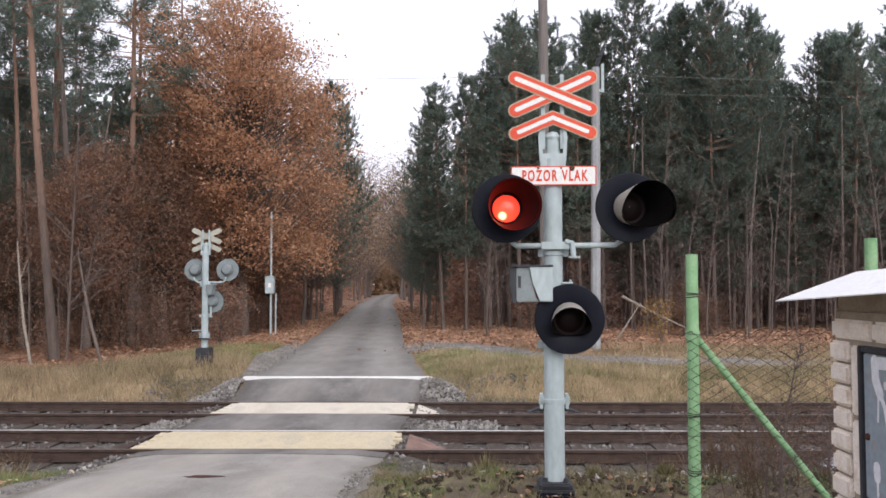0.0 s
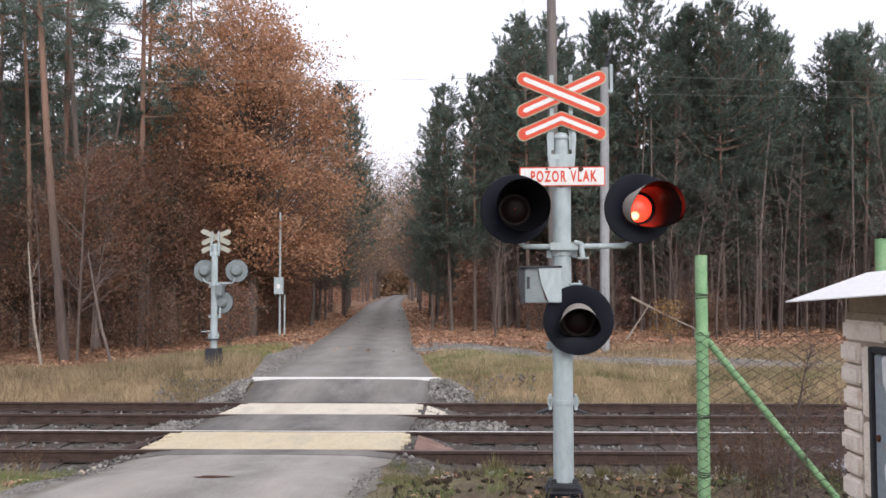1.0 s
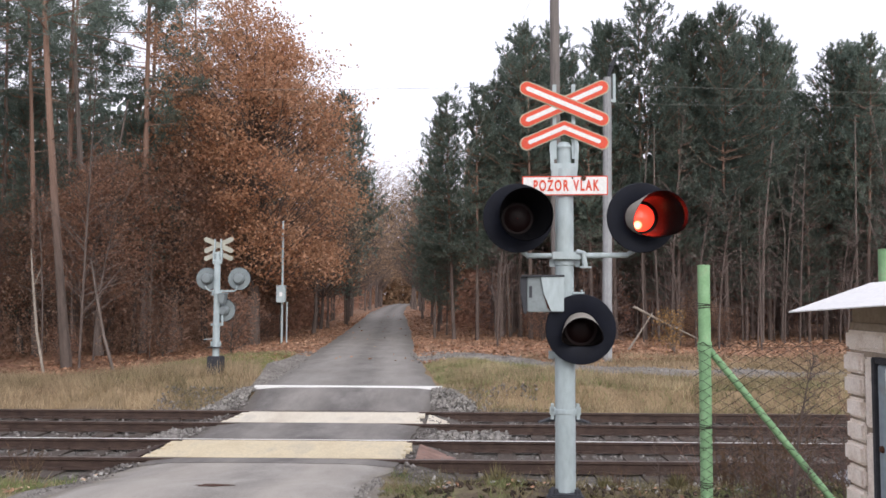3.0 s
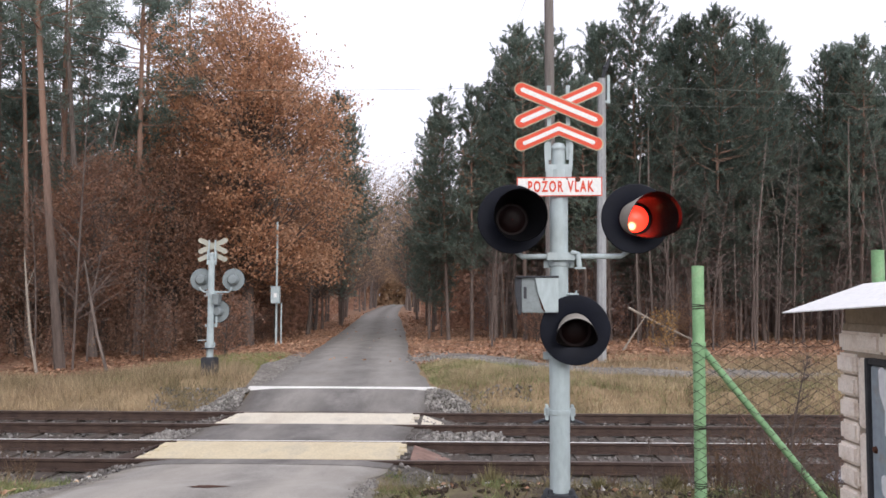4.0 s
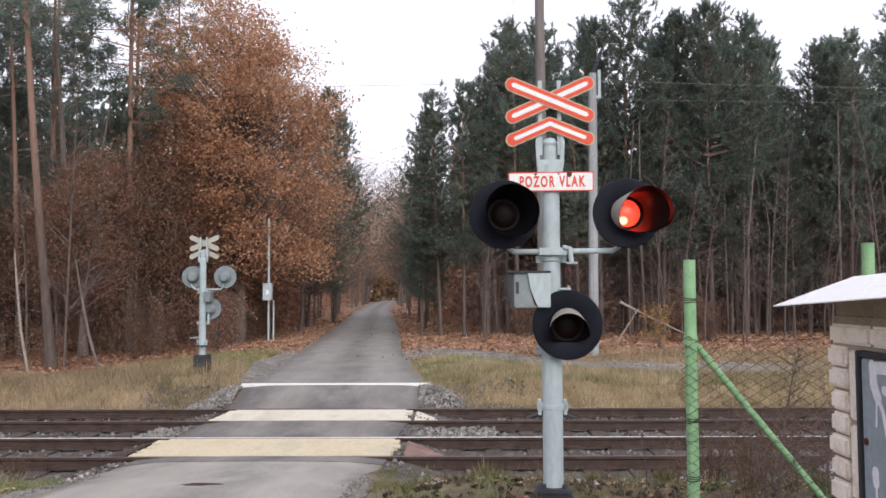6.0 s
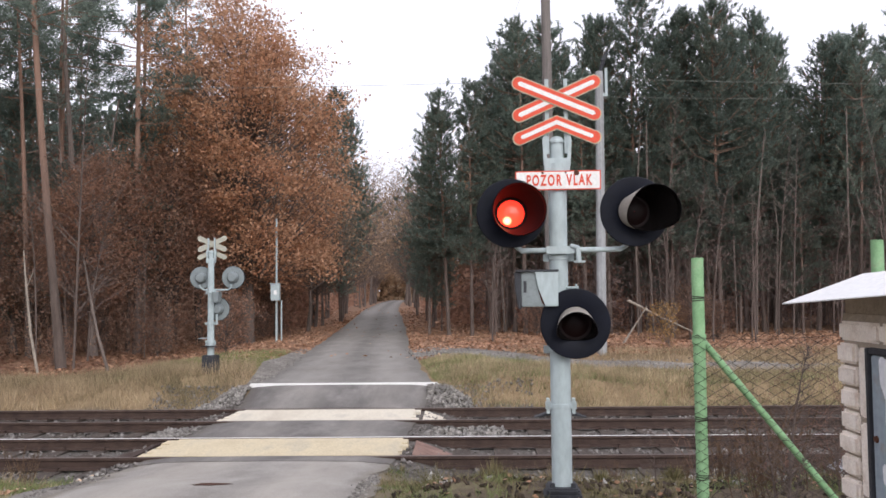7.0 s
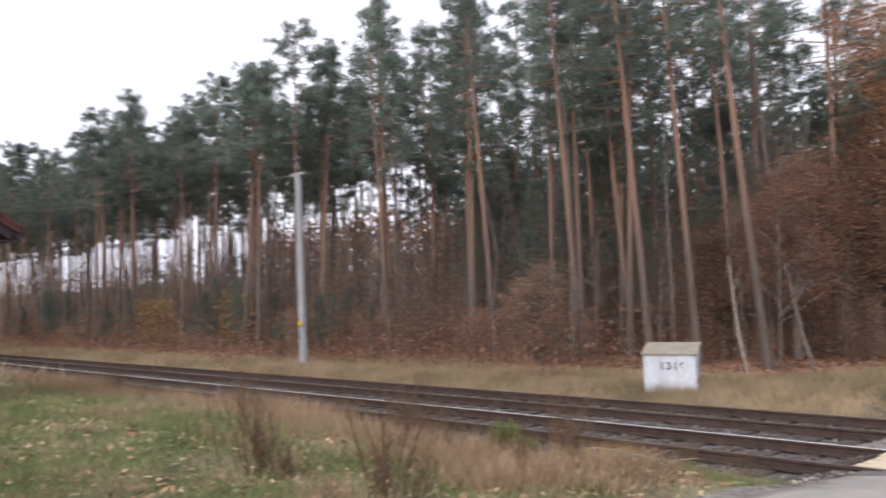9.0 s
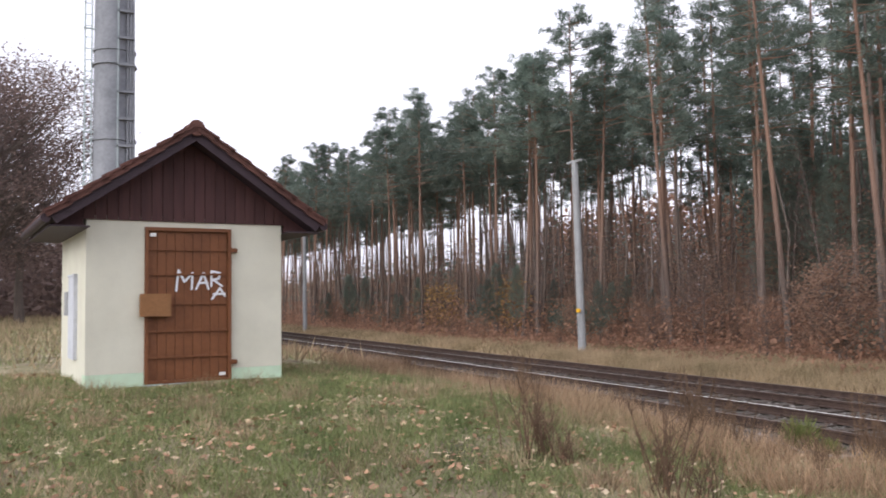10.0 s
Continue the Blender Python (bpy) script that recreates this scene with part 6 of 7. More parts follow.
bare = [bare_sapling(s, h) for s, h in ((61, 6.5), (62, 5.0), (63, 7.5))]
spots = jittered(rng, 9, 40, 30.5, 42, 1.9, 2.3, 3) + jittered(rng, 1.5, 9, 33, 40, 2.2, 2.4, 3) + jittered(rng, -60, -10, 26, 40, 2.4, 3.0, 3)
put(bare, spots, rng, 0.7, 1.2)
for name, label, mat, base, top, r in (("dead_birch", "leaning pale dead birch stem", M_PALEBARK, (-12.5, 25.0), (-13.0, 25.0, 3.0), 0.045), ("dead_sapling", "leaning grey broken stem at the forest edge", M_BARK, (-10.6, 25.5), (-11.4, 25.5, 2.7), 0.05)):
    t = thing(name, label, "dead tree")
    foot = Vector((*base, float(ground_z(*base)) - 0.1))
    head = Vector(top)
    part("stem", Geo().tube([foot, foot.lerp(head, 0.35) + Vector((-0.08, 0, 0)), foot.lerp(head, 0.7) + Vector((-0.05, 0, 0)), head], [r, r * 0.9, r * 0.75, r * 0.35], 7), mat, t, smooth=True)
    part("snag", Geo().tube([foot.lerp(head, 0.72), foot.lerp(head, 0.8) + Vector((0.22, 0, 0.18))], [r * 0.4, r * 0.15], 5), mat, t)

# dark woods behind everything, too far off to tell trees apart
wr = np.random.default_rng(77)
n = 90000
wx = np.concatenate([wr.uniform(-260, -9, n), wr.uniform(0, 70, n)])
wy = np.concatenate([wr.uniform(58, 80, n), wr.uniform(60, 82, n)])
lx = np.abs(wx - road_x(wy)) > 5.5
wz = wr.uniform(0, 1, 2 * n) ** 1.1 * np.where(-wx / wy > 1.6, 6.5, 13.0)
v, f = leaf_quads(wr, np.stack([wx, wy, wz - 0.3], -1)[lx], 0.55)
tagged(new("distant_woods", fast_mesh("distant_woods", v, f, M_BROWNLEAF)), "dense brown distant woodland", "woods", kind="stuff")
n = 20000
wx, wy = wr.uniform(-60, 15, n), wr.uniform(235, 262, n)
v, f = leaf_quads(wr, np.stack([wx, wy, wr.uniform(0, 1, n) ** 1.2 * 16 - 0.3], -1), 1.2)
tagged(new("distant_woods", fast_mesh("distant_woods", v, f, M_TANLEAF)), "hazy tan woodland where the road ends", "woods", kind="stuff")
g = Geo()
for k in range(420):
    x, y = (wr.uniform(-120, -12), wr.uniform(56, 78)) if k % 2 else (wr.uniform(2, 60), wr.uniform(58, 80))
    h, r = wr.uniform(9, 16), wr.uniform(0.09, 0.16)
    g.tube([(x, y, -0.6), (x + wr.normal(0, 0.3), y, h)], [r, r * 0.5], 5, caps=False)
tagged(part("distant_stems", g, M_BARK), "dark stems deep in the forest", "woods", kind="stuff")
n = 50000
wx = wr.uniform(-125, -16, n)
wy = 19.9 + 26 * wr.uniform(0, 1, n) ** 1.6
v, f = leaf_quads(wr, np.stack([wx, wy, wr.uniform(0, 1, n) ** 2.4 * np.clip((wy - 19) * 0.7, 0.5, 2.2) - 0.6], -1), 0.14)
tagged(new("undergrowth", fast_mesh("undergrowth", v, f, M_BROWNLEAF)), "low brown undergrowth along the forest edge", "undergrowth", kind="stuff")

n = 60000
wx, wy = wr.uniform(-75, -10, n), wr.uniform(46, 58, n)
k = (-wx / wy < 1.05) & (np.abs(wx - road_x(wy)) > 6)
places = np.stack([wx, wy, 1 + wr.uniform(0, 1, n) * 12.5], -1)[k]
high = places[:, 2] > 8.0 + 3 * np.sin(places[:, 0] * 0.7)
v, f = leaf_quads(wr, places[high], 0.40)
tagged(new("forest_depth", fast_mesh("forest_depth", v, f, M_NEEDLE)), "dark green pine boughs deep in the forest", "woods", kind="stuff")
v, f = leaf_quads(wr, places[~high], 0.36)
tagged(new("forest_depth", fast_mesh("forest_depth", v, f, M_BROWNLEAF)), "brown leafy undergrowth deep in the forest", "woods", kind="stuff")
g = Geo()
for k in range(420):
    x, y = wr.uniform(-110, -11), wr.uniform(28, 56)
    if not road_clear(x, y, 5):
        continue
    h, r = wr.uniform(7, 13), wr.uniform(0.045, 0.10)
    g.tube([(x, y, -0.8), (x + wr.normal(0, 0.2), y + wr.normal(0, 0.2), h * 0.5), (x + wr.normal(0, 0.5), y, h)], [r, r * 0.8, r * 0.4], 5, caps=False)
for k in range(4):
    x, y = wr.uniform(-26, -8), wr.uniform(27.5, 40)
    if not road_clear(x, y, 5):
        continue
    r = wr.uniform(0.09, 0.16)
    g.tube([(x, y, -0.8), (x + wr.normal(0, 0.15), y, 6), (x + wr.normal(0, 0.4), y, 12.5)], [r * 1.2, r * 0.8, r * 0.4], 7, caps=False)
for k in range(190):
    x, y = wr.uniform(1, 44), wr.uniform(34, 54)
    if not road_clear(x, y, 3.5):
        continue
    h, r = wr.uniform(6, 10), wr.uniform(0.025, 0.06)
    g.tube([(x, y, -0.6), (x + wr.normal(0, 0.2), y + wr.normal(0, 0.2), h * 0.5), (x + wr.normal(0, 0.4), y, h)], [r, r * 0.8, r * 0.4], 5, caps=False)
tagged(part("slender_stems", g, M_BARK), "many slender stems between the pines", "woods", kind="stuff")
# brown undergrowth leaves, scattered thickly to imitate the brown haze between the stems
n = 190000
cx, cy = wr.uniform(-75, -9, 1300), wr.uniform(28.0, 46, 1300)
pick = wr.integers(0, 1300, n)
wx, wy = cx[pick], cy[pick]
k = np.abs(wx - road_x(wy)) > 4.5
wx, wy = wx + wr.normal(0, 0.35, n), wy + wr.normal(0, 0.35, n)
wz = wr.uniform(0, 1, n) ** 1.2 * (2.0 + 4.5 * (0.5 + 0.5 * np.sin(0.45 * wx + 0.3 * wy) * np.cos(0.8 * wy))) - 0.4
v, f = leaf_quads(wr, np.stack([wx, wy, wz], -1)[k], 0.078)
tagged(new("forest_undergrowth", fast_mesh("forest_undergrowth", v, f, M_UNDERLEAF)), "brown undergrowth leaves that also imitate the haze between the pines", "undergrowth", kind="stuff")
n = 70000
cx, cy = wr.uniform(1, 46, 700), wr.uniform(35, 54, 700)
pick = wr.integers(0, 700, n)
wx, wy = cx[pick] + wr.normal(0, 0.5, n), cy[pick] + wr.normal(0, 0.5, n)
k = np.abs(wx - road_x(wy)) > 5.0
wz = wr.uniform(0, 1, n) ** 1.3 * (3 + 3 * np.sin(0.5 * wx) ** 2) - 0.4
v, f = leaf_quads(wr, np.stack([wx, wy, wz], -1)[k], 0.085)
tagged(new("forest_undergrowth", fast_mesh("forest_undergrowth", v, f, M_DARKLEAF)), "dark withered undergrowth between the young pines", "undergrowth", kind="stuff")
n = 26000
wy = 48 + 160 * wr.uniform(0, 1, n) ** 1.4
wx = road_x(wy) + np.where(wr.uniform(0, 1, n) < 0.5, -1, 1) * (road_w(wy) + 2.8 + 14 * wr.uniform(0, 1, n) ** 1.3)
v, f = leaf_quads(wr, np.stack([wx, wy, wr.uniform(0, 1, n) ** 1.6 * (2.0 + wy / 40) - 0.2], -1), 0.32)
tagged(new("undergrowth", fast_mesh("undergrowth", v, f, M_BROWNLEAF)), "brown undergrowth along the forest road", "undergrowth", kind="stuff")
n = 60000
wx, wy = wr.uniform(-130, -75, n), wr.uniform(-60, 10, n)
v, f = leaf_quads(wr, np.stack([wx, wy, wr.uniform(0, 1, n) ** 1.2 * 9 - 0.2], -1), 0.6)
tagged(new("distant_woods", fast_mesh("distant_woods", v, f, M_DARKLEAF)), "dark distant trees behind the meadow", "woods", kind="stuff")

n = 80000
cx, cy, ch = wr.uniform(-170, -44, 520), wr.uniform(34, 50, 520), wr.uniform(3.5, 8.4, 520)
pick = wr.integers(0, 520, n)
places = np.stack([cx[pick] + wr.normal(0, 0.9, n), cy[pick] + wr.normal(0, 0.9, n), wr.uniform(0, 1, n) * ch[pick] - 0.5], -1)
green = pick % 3 == 0
for k, mat, label in ((green, M_NEEDLE, "dark green young conifers under the tall pines"), (~green, M_UNDERLEAF, "brown withered bushes under the tall pines")):
    v, f = leaf_quads(wr, places[k], 0.22)
    tagged(new("forest_undergrowth", fast_mesh("forest_undergrowth", v, f, mat)), label, "undergrowth", kind="stuff")

# dark trees and a meadow beyond the hut
dark = broadleaf(71, "meadow_tree", "dark half-bare oak beyond the meadow", 12.5, 0.22, 3.2, 4.2, 4.8, 7.4, 210, 80, 0.11, M_DARKLEAF, 0.5, 3, "meadow trees")
put([dark], [(-50, -2.4, 1.22), (-57, -1.2, 1.15), (-50, -11, 1.2), (-58, -7.5, 1.25), (-45, -15, 1.15), (-64, -13, 1.3), (-68, -5, 1.3)], rng)


# ---- grass, leaves, weeds ----
def grass(name, label, seed, x, y, length, width, mat, lean=0.45, lift=0.0):
    rng = np.random.default_rng(seed)
    n = len(x)
    ways = np.stack([rng.normal(0, lean, n), rng.normal(0, lean, n), np.ones(n)], -1)
    v, f = blades(rng, np.stack([x, y, ground_z(x, y) - 0.01 + lift], -1), ways, length * rng.uniform(0.5, 1.3, n), width)
    return tagged(new(name, fast_mesh(name, v, f, mat)), label, "grass", kind="stuff")


def off_road(x, y, gap=0.05):
    k = np.abs(x - road_x(y)) > road_w(y) + gap
    k &= ~((x > 1.3) & (x < 2.3) & (y > 3.0) & (y < 3.7))
    hx, hy = x + 11.95, y - 0.51
    u, w = -0.09 * hx + 0.996 * hy, -(0.996 * hx + 0.09 * hy)
    return k & ~((u > -0.05) & (u < 2.7) & (w > -0.42) & (w < 2.6))


def clumped(seed, n, x0, x1, y0, y1, tufts, spread):
    rng = np.random.default_rng(seed)
    cx, cy = rng.uniform(x0, x1, tufts), rng.uniform(y0, y1, tufts)
    k = rng.integers(0, tufts, n)
    x, y = cx[k] + rng.normal(0, spread, n), cy[k] + rng.normal(0, spread, n)
    ok = off_road(x, y) & (x > x0 - 1) & (x < x1 + 1) & off_gravel(x, y)
    ok &= ~((x > -8.2) & (x < -4.9) & (y > 7.0) & (y < 9.0) & (rng.uniform(0, 1, n) < 0.8))
    return x[ok], y[ok]


M_VERGE = material("brownish_verge_grass", [(0.3, (0.12, 0.108, 0.056)), (0.45, (0.18, 0.162, 0.078)), (0.58, (0.26, 0.21, 0.125)), (0.7, (0.36, 0.285, 0.18))], 1.4, 6, rough=0.85, bump=0, island=0.45, thin=0.35)
M_BANKGRASS = material("withered_bank_grass", [(0.3, (0.23, 0.15, 0.095)), (0.5, (0.37, 0.25, 0.16)), (0.7, (0.45, 0.34, 0.215))], 0.8, 6, rough=0.85, bump=0, island=0.45, thin=0.35)
x, y = clumped(81, 120000, -15, -3.2, -4.0, 9.0, 4200, 0.16)
grass("short_grass", "short green and straw-coloured turf", 82, x, y, 0.10, 0.010, M_GRASS, 0.6)
x, y = clumped(811, 36000, -15, -3.4, -4.0, 6.5, 420, 0.13)
grass("grass_tufts", "fresh green grass tufts in the turf", 812, x, y, 0.13, 0.009, M_GREENGRASS, 0.6)
x, y = clumped(813, 16000, -15, -3.4, -4.0, 8.5, 200, 0.12)
grass("dry_tufts", "taller dry tufts in the turf", 814, x, y, 0.24, 0.009, M_STRAW, 0.5)
x, y = clumped(817, 46000, -13, -5.5, -1.5, 5.5, 330, 0.24)
grass("grass_tufts", "darker green grass patches round the hut", 818, x, y, 0.13, 0.009, M_GREENGRASS, 0.7)
x, y = clumped(833, 3500, -5.2, -4.1, 7.8, 9.4, 60, 0.10)
grass("grass_tufts", "green grass tufts beside the near road", 834, x, y, 0.13, 0.009, M_GREENGRASS, 0.6)
x, y = clumped(815, 5600, -0.85, 6, 6.5, 10.4, 70, 0.09)
grass("grass_tufts", "green grass tufts on the near verge", 816, x, y, 0.09, 0.009, M_GREENGRASS, 0.7)
x, y = clumped(83, 40000, -22, -4.2, 5.2, 8.6, 860, 0.13)
grass("dry_grass", "tall dry grass on the bank beside the track", 84, x, y, 0.33 - 0.17 * step(6.4, 7.8, y), 0.009, M_BANKGRASS, 0.55)
M_RUSTGRASS = material("rust_yellow_grass", [(0.3, (0.42, 0.25, 0.10)), (0.7, (0.58, 0.40, 0.19))], 1.5, 5, rough=0.85, bump=0, island=0.35, thin=0.4)
x, y = clumped(831, 6000, -6.4, -5.3, 7.4, 8.6, 34, 0.15)
grass("rust_grass", "rust-yellow dry grass clump beside the road", 832, x, y, 0.27, 0.008, M_RUSTGRASS, 0.4)
x, y = clumped(85, 24000, -70, -16, -6, 8.2, 1400, 0.4)
grass("rough_grass", "rough autumn grass", 86, x, y, 0.22, 0.022, M_GRASS, 0.5)
x, y = clumped(87, 26000, -0.85, 9, 5.0, 10.6, 400, 0.10)
grass("verge_grass", "patchy grass on the near verge", 88, x, y, 0.10, 0.009, M_VERGE, 0.8)
x, y = clumped(89, 5000, -0.5, 9, 8.0, 10.6, 46, 0.10)
grass("verge_straw", "dry tufts on the near verge", 90, x, y, 0.24, 0.008, M_VERGE, 0.5)
x, y = clumped(91, 46000, -30, -4.8, 17.5, 22.5, 1500, 0.22)
grass("meadow_straw", "pale dry grass beyond the tracks", 92, x, y, 0.34, 0.014, M_STRAW, 0.5)
x, y = clumped(93, 26000, -110, -30, 17.5, 20.6, 900, 0.3)
grass("meadow_straw", "pale dry grass strip along the far track", 94, x, y, 0.36, 0.03, M_STRAW, 0.45)
x, y = clumped(95, 52000, -0.3, 24, 17.5, 20.8, 1050, 0.2)
grass("bank_grass", "dry grass on the far bank", 96, x[::2], y[::2], 0.27, 0.013, M_STRAW, 0.5)
grass("bank_grass", "short greenish grass on the far bank", 961, x[1::2], y[1::2], 0.18, 0.013, M_GRASS, 0.6)
x, y = clumped(97, 20000, -9, -4.8, 20, 27.5, 500, 0.2)
grass("mossy_grass", "short green grass beside the road", 98, x, y, 0.12, 0.016, M_GRASS, 0.6)
x, y = clumped(99, 16000, -95, -16, -22, 6, 700, 0.6)
grass("meadow_grass", "tall tan meadow grass behind the hut", 100, x, y, 0.45, 0.05, M_STRAW, 0.4)


x, y = clumped(953, 12000, -1.2, 3.0, 18.6, 24.5, 260, 0.2)
grass("bank_grass", "short greenish grass beside the road", 954, x, y, 0.16, 0.014, M_GRASS, 0.6)
x, y = clumped(951, 16000, 2, 26, 22.4, 26.0, 500, 0.25)
grass("bank_grass", "short tan grass before the forest", 952, x, y, 0.25, 0.016, M_STRAW, 0.5)
x, y = clumped(971, 14000, -7.6, -5.0, 22.0, 26.0, 260, 0.16)
M_MOSS = plain("bright_green_moss_grass", (0.24, 0.30, 0.08), 0.7, rough=0.9, bump=0, island=0.3, thin=0.3)
grass("moss_patch", "bright green mossy grass beside the road", 972, x, y, 0.09, 0.02, M_MOSS, 0.7)


M_LITTERPALE = material("pale_dry_leaves", [(0.3, (0.34, 0.22, 0.13)), (0.5, (0.52, 0.38, 0.25)), (0.7, (0.66, 0.54, 0.40))], 3, 5, rough=0.75, bump=0, island=0.4)


def litter(name, label, seed, n, x0, x1, y0, y1, size, mat=None, power=1.0, road=0.0):
    rng = np.random.default_rng(seed)
    x, y = rng.uniform(x0, x1, n), y0 + (y1 - y0) * rng.uniform(0, 1, n) ** power
    ok = (off_road(x, y, 0.0) & (off_gravel(x, y) | (y > 27))) | (rng.uniform(0, 1, n) < road)
    x, y = x[ok], y[ok]
    on = np.abs(x - road_x(y)) < road_w(y)
    z = np.where(on, road_z(y) + 0.03, ground_z(x, y) + 0.02) + rng.uniform(0, 0.03, len(x))
    v, f = leaf_quads(rng, np.stack([x, y, z], -1), size, 0.8)
    return tagged(new(name, fast_mesh(name, v, f, mat or M_LEAFLITTER)), label, "fallen leaves", kind="stuff")


litter("fallen_leaves", "rust-brown fallen leaves on the forest floor", 101, 56000, -14, 16, 24.5, 50, 0.10, None, 1.2, 0.006)
litter("fallen_leaves", "fallen leaves beside the forest road", 102, 20000, -22, 8, 48, 110, 0.18, None, 1.4, 0.006)
litter("scattered_leaves", "scattered dry leaves in the turf", 103, 5600, -15, -3.4, -3, 10, 0.055, M_LITTERPALE, 1.0, 0.0)
litter("scattered_leaves", "scattered orange-brown leaves in the turf", 105, 7500, -15, -3, -3, 8, 0.07, M_LEAFLITTER, 1.0, 0.0)
litter("scattered_leaves", "few orange-brown leaves on the near verge", 106, 700, -0.5, 7, 5.5, 10.4, 0.042, M_LEAFLITTER)
litter("fallen_leaves", "brown leaves under the pines", 104, 22000, -60, -9, 24, 48, 0.15, M_BROWNLEAF, 1.2)


def weed(seed, height, n, label, mat):
    rng = np.random.default_rng(seed)
    t = thing("dry_weed", label, "weed", group="dry weeds")
    g = Geo()
    for _ in range(n):
        a, l = rng.normal(0, 0.22, 2), height * rng.uniform(0.6, 1.1)
        b = Vector((*rng.normal(0, 0.08, 2), -0.03))
        e = b + Vector((a[0] * l, a[1] * l, l))
        g.tube([b, b.lerp(e, 0.5) + Vector((*rng.normal(0, 0.02, 2), 0)), e], [0.008, 0.006, 0.003], 3, caps=False)
        for _ in range(8):
            q = b.lerp(e, rng.uniform(0.35, 0.95))
            g.tube([q, q + Vector((*rng.normal(0, 0.06, 2), 0.10))], [0.004, 0.002], 3, caps=False)
    part("tuft", g, mat, t)
    return t


weeds = [weed(s, h, n, "tuft of tall dry weed stems", M_PLANTSTEM) for s, h, n in ((111, 0.85, 17), (112, 0.65, 14), (113, 1.0, 14))]
put(weeds, [(-6.4, 3.9, 0.95), (-6.62, 4.1, 0.8), (-6.2, 4.05, 0.75), (-5.1, 4.2, 0.95), (-4.95, 4.42, 0.85), (-5.3, 4.35, 0.8), (-7.4, 6.5), (-8.4, 7.6), (-6.2, 7.9), (-7.0, 8.6), (-9.3, 8.8), (-10.6, 8.2), (-12, 9), (-4.6, 8.9, 0.6), (0.3, 9.6, 0.5), (2.4, 9.4, 0.5), (1.75, 9.9, 0.5), (2.6, 7.2, 0.9), (3.0, 6.3, 0.9), (2.3, 6.7, 0.8), (3.4, 7.6), (2.8, 5.6, 0.9), (2.5, 8.2)] + [(rng.uniform(-16, -4.9), rng.uniform(5.6, 8.4), rng.uniform(0.4, 0.75)) for _ in range(26)] + [(rng.uniform(-0.2, 6), rng.uniform(8.6, 10.2), rng.uniform(0.2, 0.45)) for _ in range(14)], rng, 0.7, 1.1)
shrub_spots = [(-0.02, 9.45, 0.16), (0.34, 9.2, 0.27), (0.18, 9.0, 0.15), (1.5, 9.3, 0.13), (2.2, 9.0, 0.12), (-8.7, 9.6, 0.40), (-8.2, 9.5, 0.3), (-21, 26.0, 1.2), (-36, 25.3, 1.5), (-39, 25.8, 1.4), (-49, 26, 1.5)]
for k, (x, y, s) in enumerate(shrub_spots):
    r2 = np.random.default_rng(120 + k)
    t = thing("shrub", "small leafy green shrub by the track" if s < 0.6 else "young green conifer at the forest edge", "shrub", pose(x, y, float(ground_z(x, y))))
    small = s < 0.28
    n = 260 if small else 900
    d = unit(r2.normal(size=(n, 3)))
    roots = d * r2.uniform(0.2, 1, (n, 1)) * np.array([s * 0.7, s * 0.7, s * 0.75]) + np.array([0, 0, s * 0.75])
    v, f = blades(r2, roots * (0.8 if small else 1.0), d + np.array([0, 0, 0.9 if small else 0.6]), 0.10 + (0.25 if small else 0.10) * s, 0.012 + 0.02 * s)
    c = new("foliage", fast_mesh("foliage", v, f, M_VERGE if small else M_SHRUB if s < 0.6 else M_NEEDLE))
    c.parent = t
    part("stem", Geo().tube([(0, 0, -0.05), (0, 0, s * 1.1)], [0.02 * s + 0.004, 0.003], 5), M_TWIG, t)


def dead_branch(points, r, label):
    t = thing("dead_branch", label, "branch", group="dead branches")
    part("limb", Geo().tube(points, [r * (1 - 0.7 * k / (len(points) - 1)) for k in range(len(points))], 7), M_PALEBARK, t, smooth=True)


def on_ground(x, y, up):
    return Vector((x, y, float(ground_z(x, y)) + up))


dead_branch([on_ground(-7.7, 8.2, 0.20), on_ground(-6.9, 8.4, 0.26), on_ground(-6.2, 8.5, 0.30), on_ground(-5.4, 8.2, 0.12)], 0.030, "pale dead branch lying on the bank")
dead_branch([on_ground(-6.1, 8.5, 0.24), on_ground(-6.4, 7.8, 0.10), on_ground(-6.5, 7.4, 0.02)], 0.018, "forked dead branch on the bank")
dead_branch([on_ground(-7.2, 7.7, 0.05), on_ground(-6.6, 7.6, 0.12), on_ground(-5.9, 7.9, 0.05)], 0.015, "thin dead branch on the bank")
dead_branch([on_ground(5.9, 30.0, 1.5), on_ground(7.2, 30.5, 0.9), on_ground(8.3, 31, 0.4), on_ground(9.0, 31.2, 0.03)], 0.05, "broken leaning branch at the forest edge")
dead_branch([on_ground(5.7, 30.0, 0.0), on_ground(6.2, 30.1, 0.7), on_ground(6.6, 30.2, 1.3)], 0.04, "upright broken branch at the forest edge")
twiggy = bare_sapling(65, 3.2, "thin leafless shrub behind the fence")
put([twiggy], [(2.3, 6.1, 0.40), (2.7, 5.4, 0.45), (3.0, 6.9, 0.5), (2.4, 7.3, 0.4), (3.3, 5.8, 0.5), (2.1, 5.2, 0.35), (3.6, 7.4, 0.5), (2.9, 8.2, 0.4), (4.2, 8.0, 0.5)] + [(rng.uniform(2.0, 4.8), rng.uniform(4.9, 9.2), rng.uniform(0.35, 0.62)) for _ in range(22)], rng)
M_CANE = plain("reddish_dry_canes", (0.21, 0.125, 0.095), 0.55, rough=0.8, bump=0, per_object=0.35)


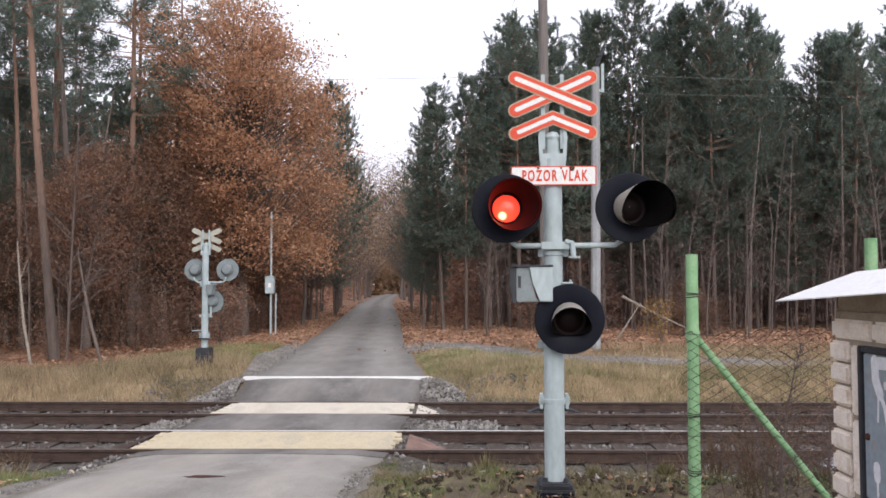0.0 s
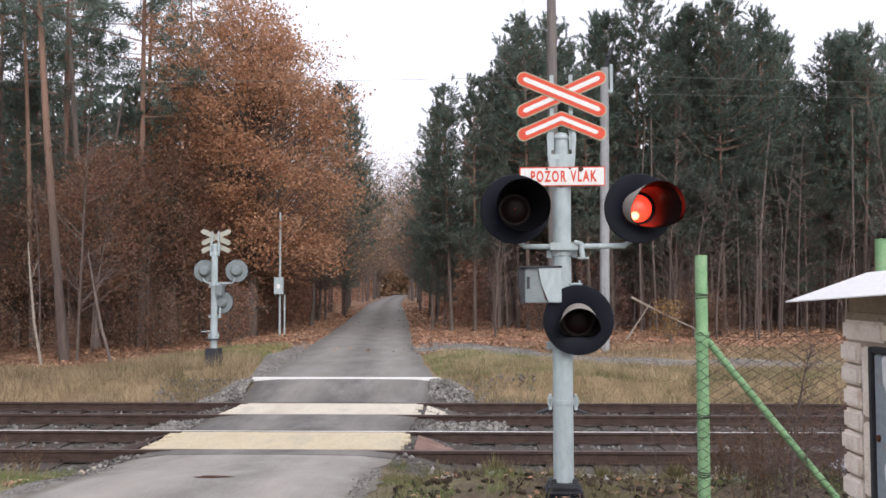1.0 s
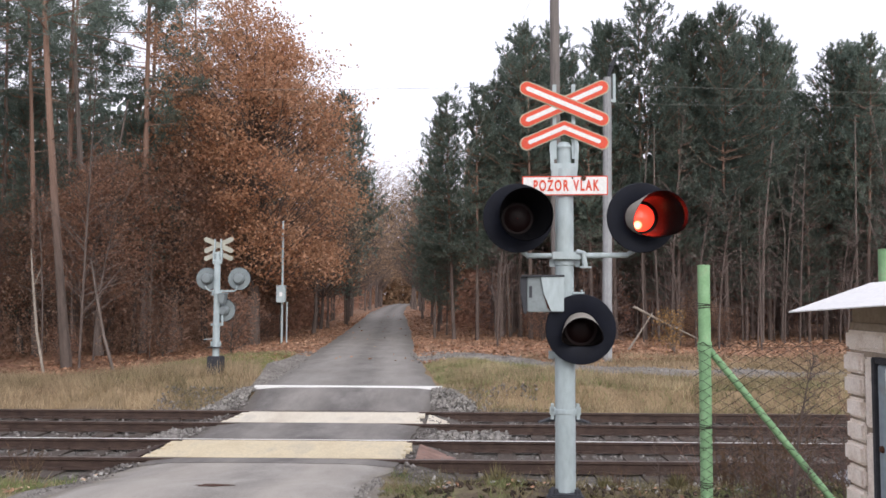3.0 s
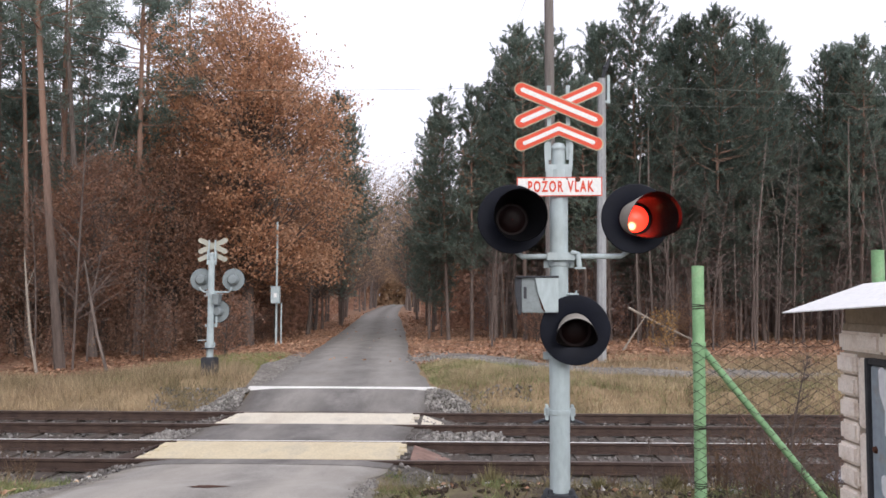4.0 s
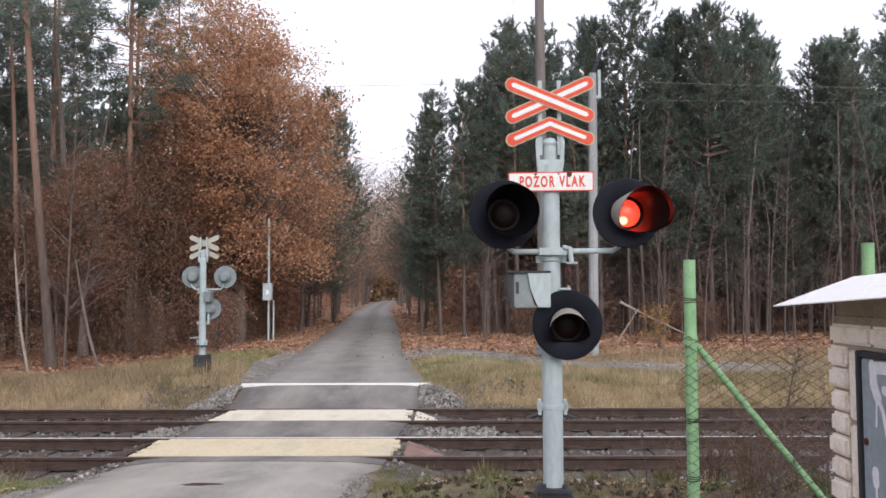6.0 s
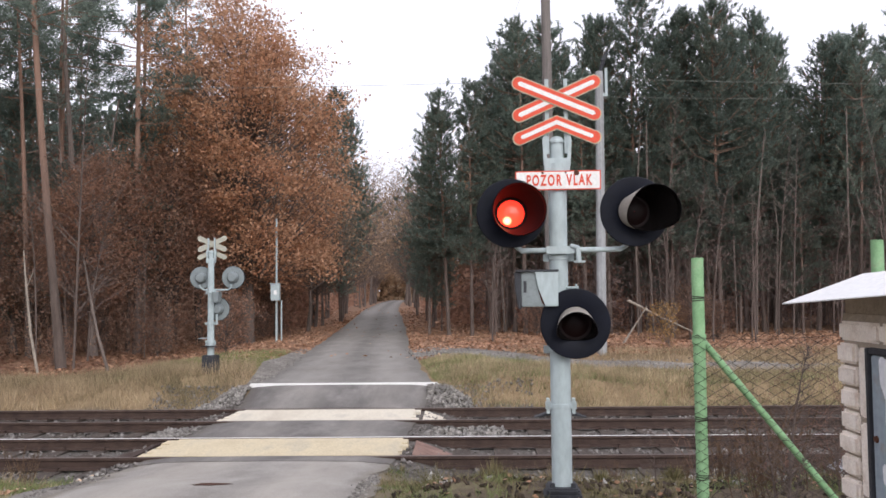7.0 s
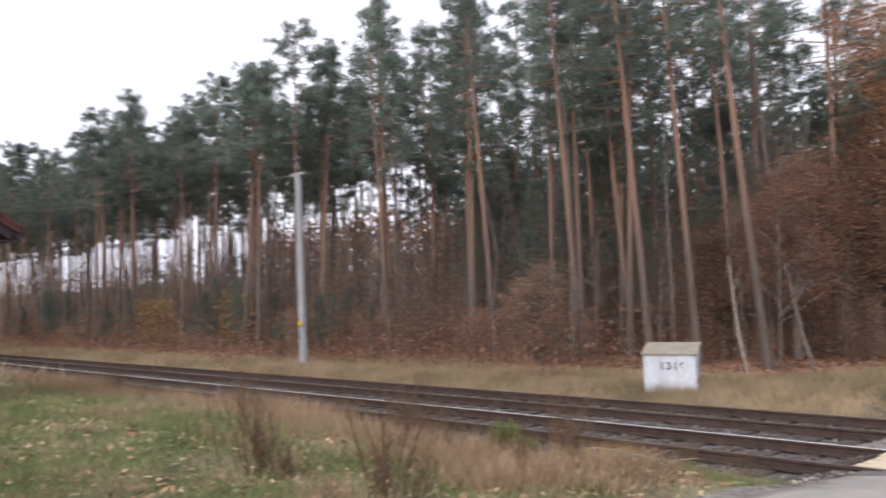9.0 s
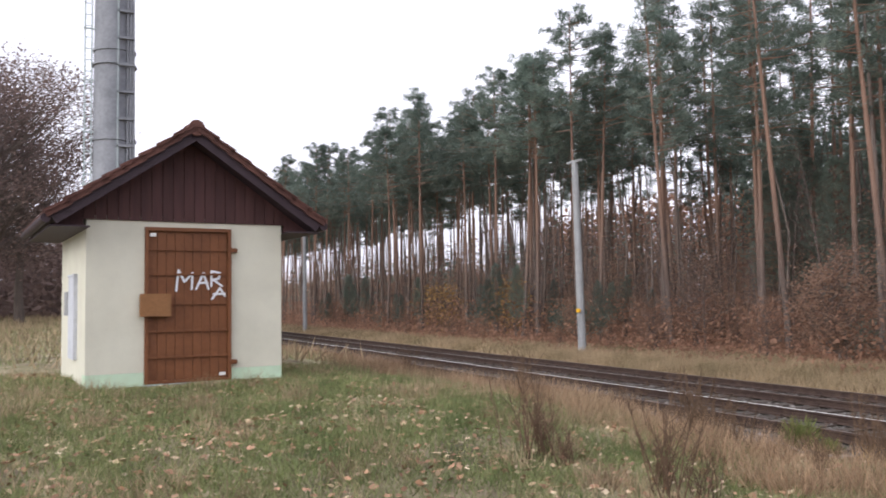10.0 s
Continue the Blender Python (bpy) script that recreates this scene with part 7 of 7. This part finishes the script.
def bramble(seed):
    """Arching leafless canes with short side twigs, from one root."""
    rng = np.random.default_rng(seed)
    t = thing("bramble", "tangle of arching reddish-brown leafless canes", "bush", group="brambles behind the fence")
    for _ in range(11):
        a, l, h = rng.uniform(0, 2 * math.pi), rng.uniform(0.5, 1.3), rng.uniform(0.5, 1.3)
        way = Vector((math.cos(a), math.sin(a), 0))
        pts = [way * l * k + Vector((0, 0, h * math.sin(math.pi * (0.02 + 0.72 * k)))) + Vector(rng.normal(0, 0.025, 3)) for k in np.linspace(0, 1, 7)]
        pts[0].z = -0.04
        g = Geo().tube(pts, [0.006, 0.0055, 0.005, 0.0045, 0.004, 0.003, 0.002], 4, caps=False)
        for k in range(6):
            q = pts[1 + k % 5].lerp(pts[2 + k % 5], rng.uniform(0, 1))
            g.tube([q, q + Vector((rng.normal(0, 0.12), rng.normal(0, 0.12), rng.uniform(0.02, 0.22)))], [0.003, 0.0015], 3, caps=False)
        part("cane", g, M_CANE, t)
    return t


put([bramble(k) for k in (641, 642, 643)], [(rng.uniform(2.35, 5.0), rng.uniform(5.9, 9.6), rng.uniform(0.5, 0.85)) for _ in range(24)], rng)
M_CLOD = plain("dark_soil_clods", (0.075, 0.055, 0.04), 0.5, rough=0.95, bump=0.4, island=0.4)
cr = np.random.default_rng(311)
cx, cy = cr.uniform(-0.6, 5, 900), cr.uniform(6.6, 10.3, 900)
scatter_stones("soil_clods", "dark crumbled soil clods on the verge", cr, cx, cy, 0.045, M_CLOD, lift=0.01)
pr = np.random.default_rng(300)
px, py = pr.uniform(-0.4, 8, 700), pr.uniform(7.5, 10.6, 700)
scatter_stones("pebbles", "pale pebbles and rubble on the verge", pr, px, py, 0.035, M_PALESTONE, lift=0.01)
px, py = pr.uniform(-0.4, 8, 650), 10.75 - 1.3 * pr.uniform(0, 1, 650) ** 1.7
scatter_stones("rubble", "whitish broken stones below the near rail", pr, px, py, 0.06, M_PALESTONE, lift=0.02)
px, py = pr.uniform(-9, -4.3, 700), pr.uniform(7.6, 10.4, 700)
scatter_stones("pebbles", "pale pebbles on the bank beside the track", pr, px, py, 0.035, M_PALESTONE, lift=0.01)
for k in range(110):
    r2 = np.random.default_rng(200 + k)
    x, y = r2.uniform(-8.6, -4.9), r2.uniform(7.1, 8.8)
    a = r2.uniform(0, 6.3)
    dead_branch([on_ground(x, y, 0.02), on_ground(x + 0.3 * math.cos(a), y + 0.3 * math.sin(a), r2.uniform(0.02, 0.14)), on_ground(x + 0.6 * math.cos(a + 0.2), y + 0.6 * math.sin(a + 0.2), r2.uniform(0.02, 0.22))], 0.010, "thin dead twig in a brush pile")


# rusty stain left on the asphalt before the crossing
sr = np.random.default_rng(501)
g, ring = Geo(), 14
for k in range(ring):
    a = 2 * math.pi * k / ring
    q = sr.uniform(0.6, 1.15)
    sx, sy = -2.44 + 0.20 * q * math.cos(a), 8.27 + 0.16 * q * math.sin(a)
    g.v.append((sx, sy, float(road_z(sy)) + 0.024))
g.f, g.m = [tuple(range(ring))], [0]
tagged(part("rust_stain", g, M_RUST), "rusty brown stain on the asphalt", "stain", kind="structure")


# ---- what moves ----
def motions():
    """The red lamps flash in turn: each lens unit turns its lit face out or in."""
    period, to_right, to_left = 1.61, 0.72, 1.44

    def rows(lit_at_start, times):
        angle = 0 if lit_at_start else 180
        out = [(0.0, pose(0, 0.03, 0, 0, 0, angle))]
        for c in times:
            out += [(c - 0.05 + k / 30, pose(0, 0.03, 0, 0, 0, angle + 60 * k)) for k in range(4)]
            angle += 180
        return out + [(10.0, pose(0, 0.03, 0, 0, 0, angle))]

    times = sorted([to_right + period * k for k in range(6)] + [to_left + period * k for k in range(6)])
    times = [t for t in times if t < 9.8]
    for left, right in ((SIGNAL_LEFT, SIGNAL_RIGHT), (FAR_LEFT, FAR_RIGHT)):
        walk(left, rows(True, times))
        walk(right, rows(False, times))


motions()
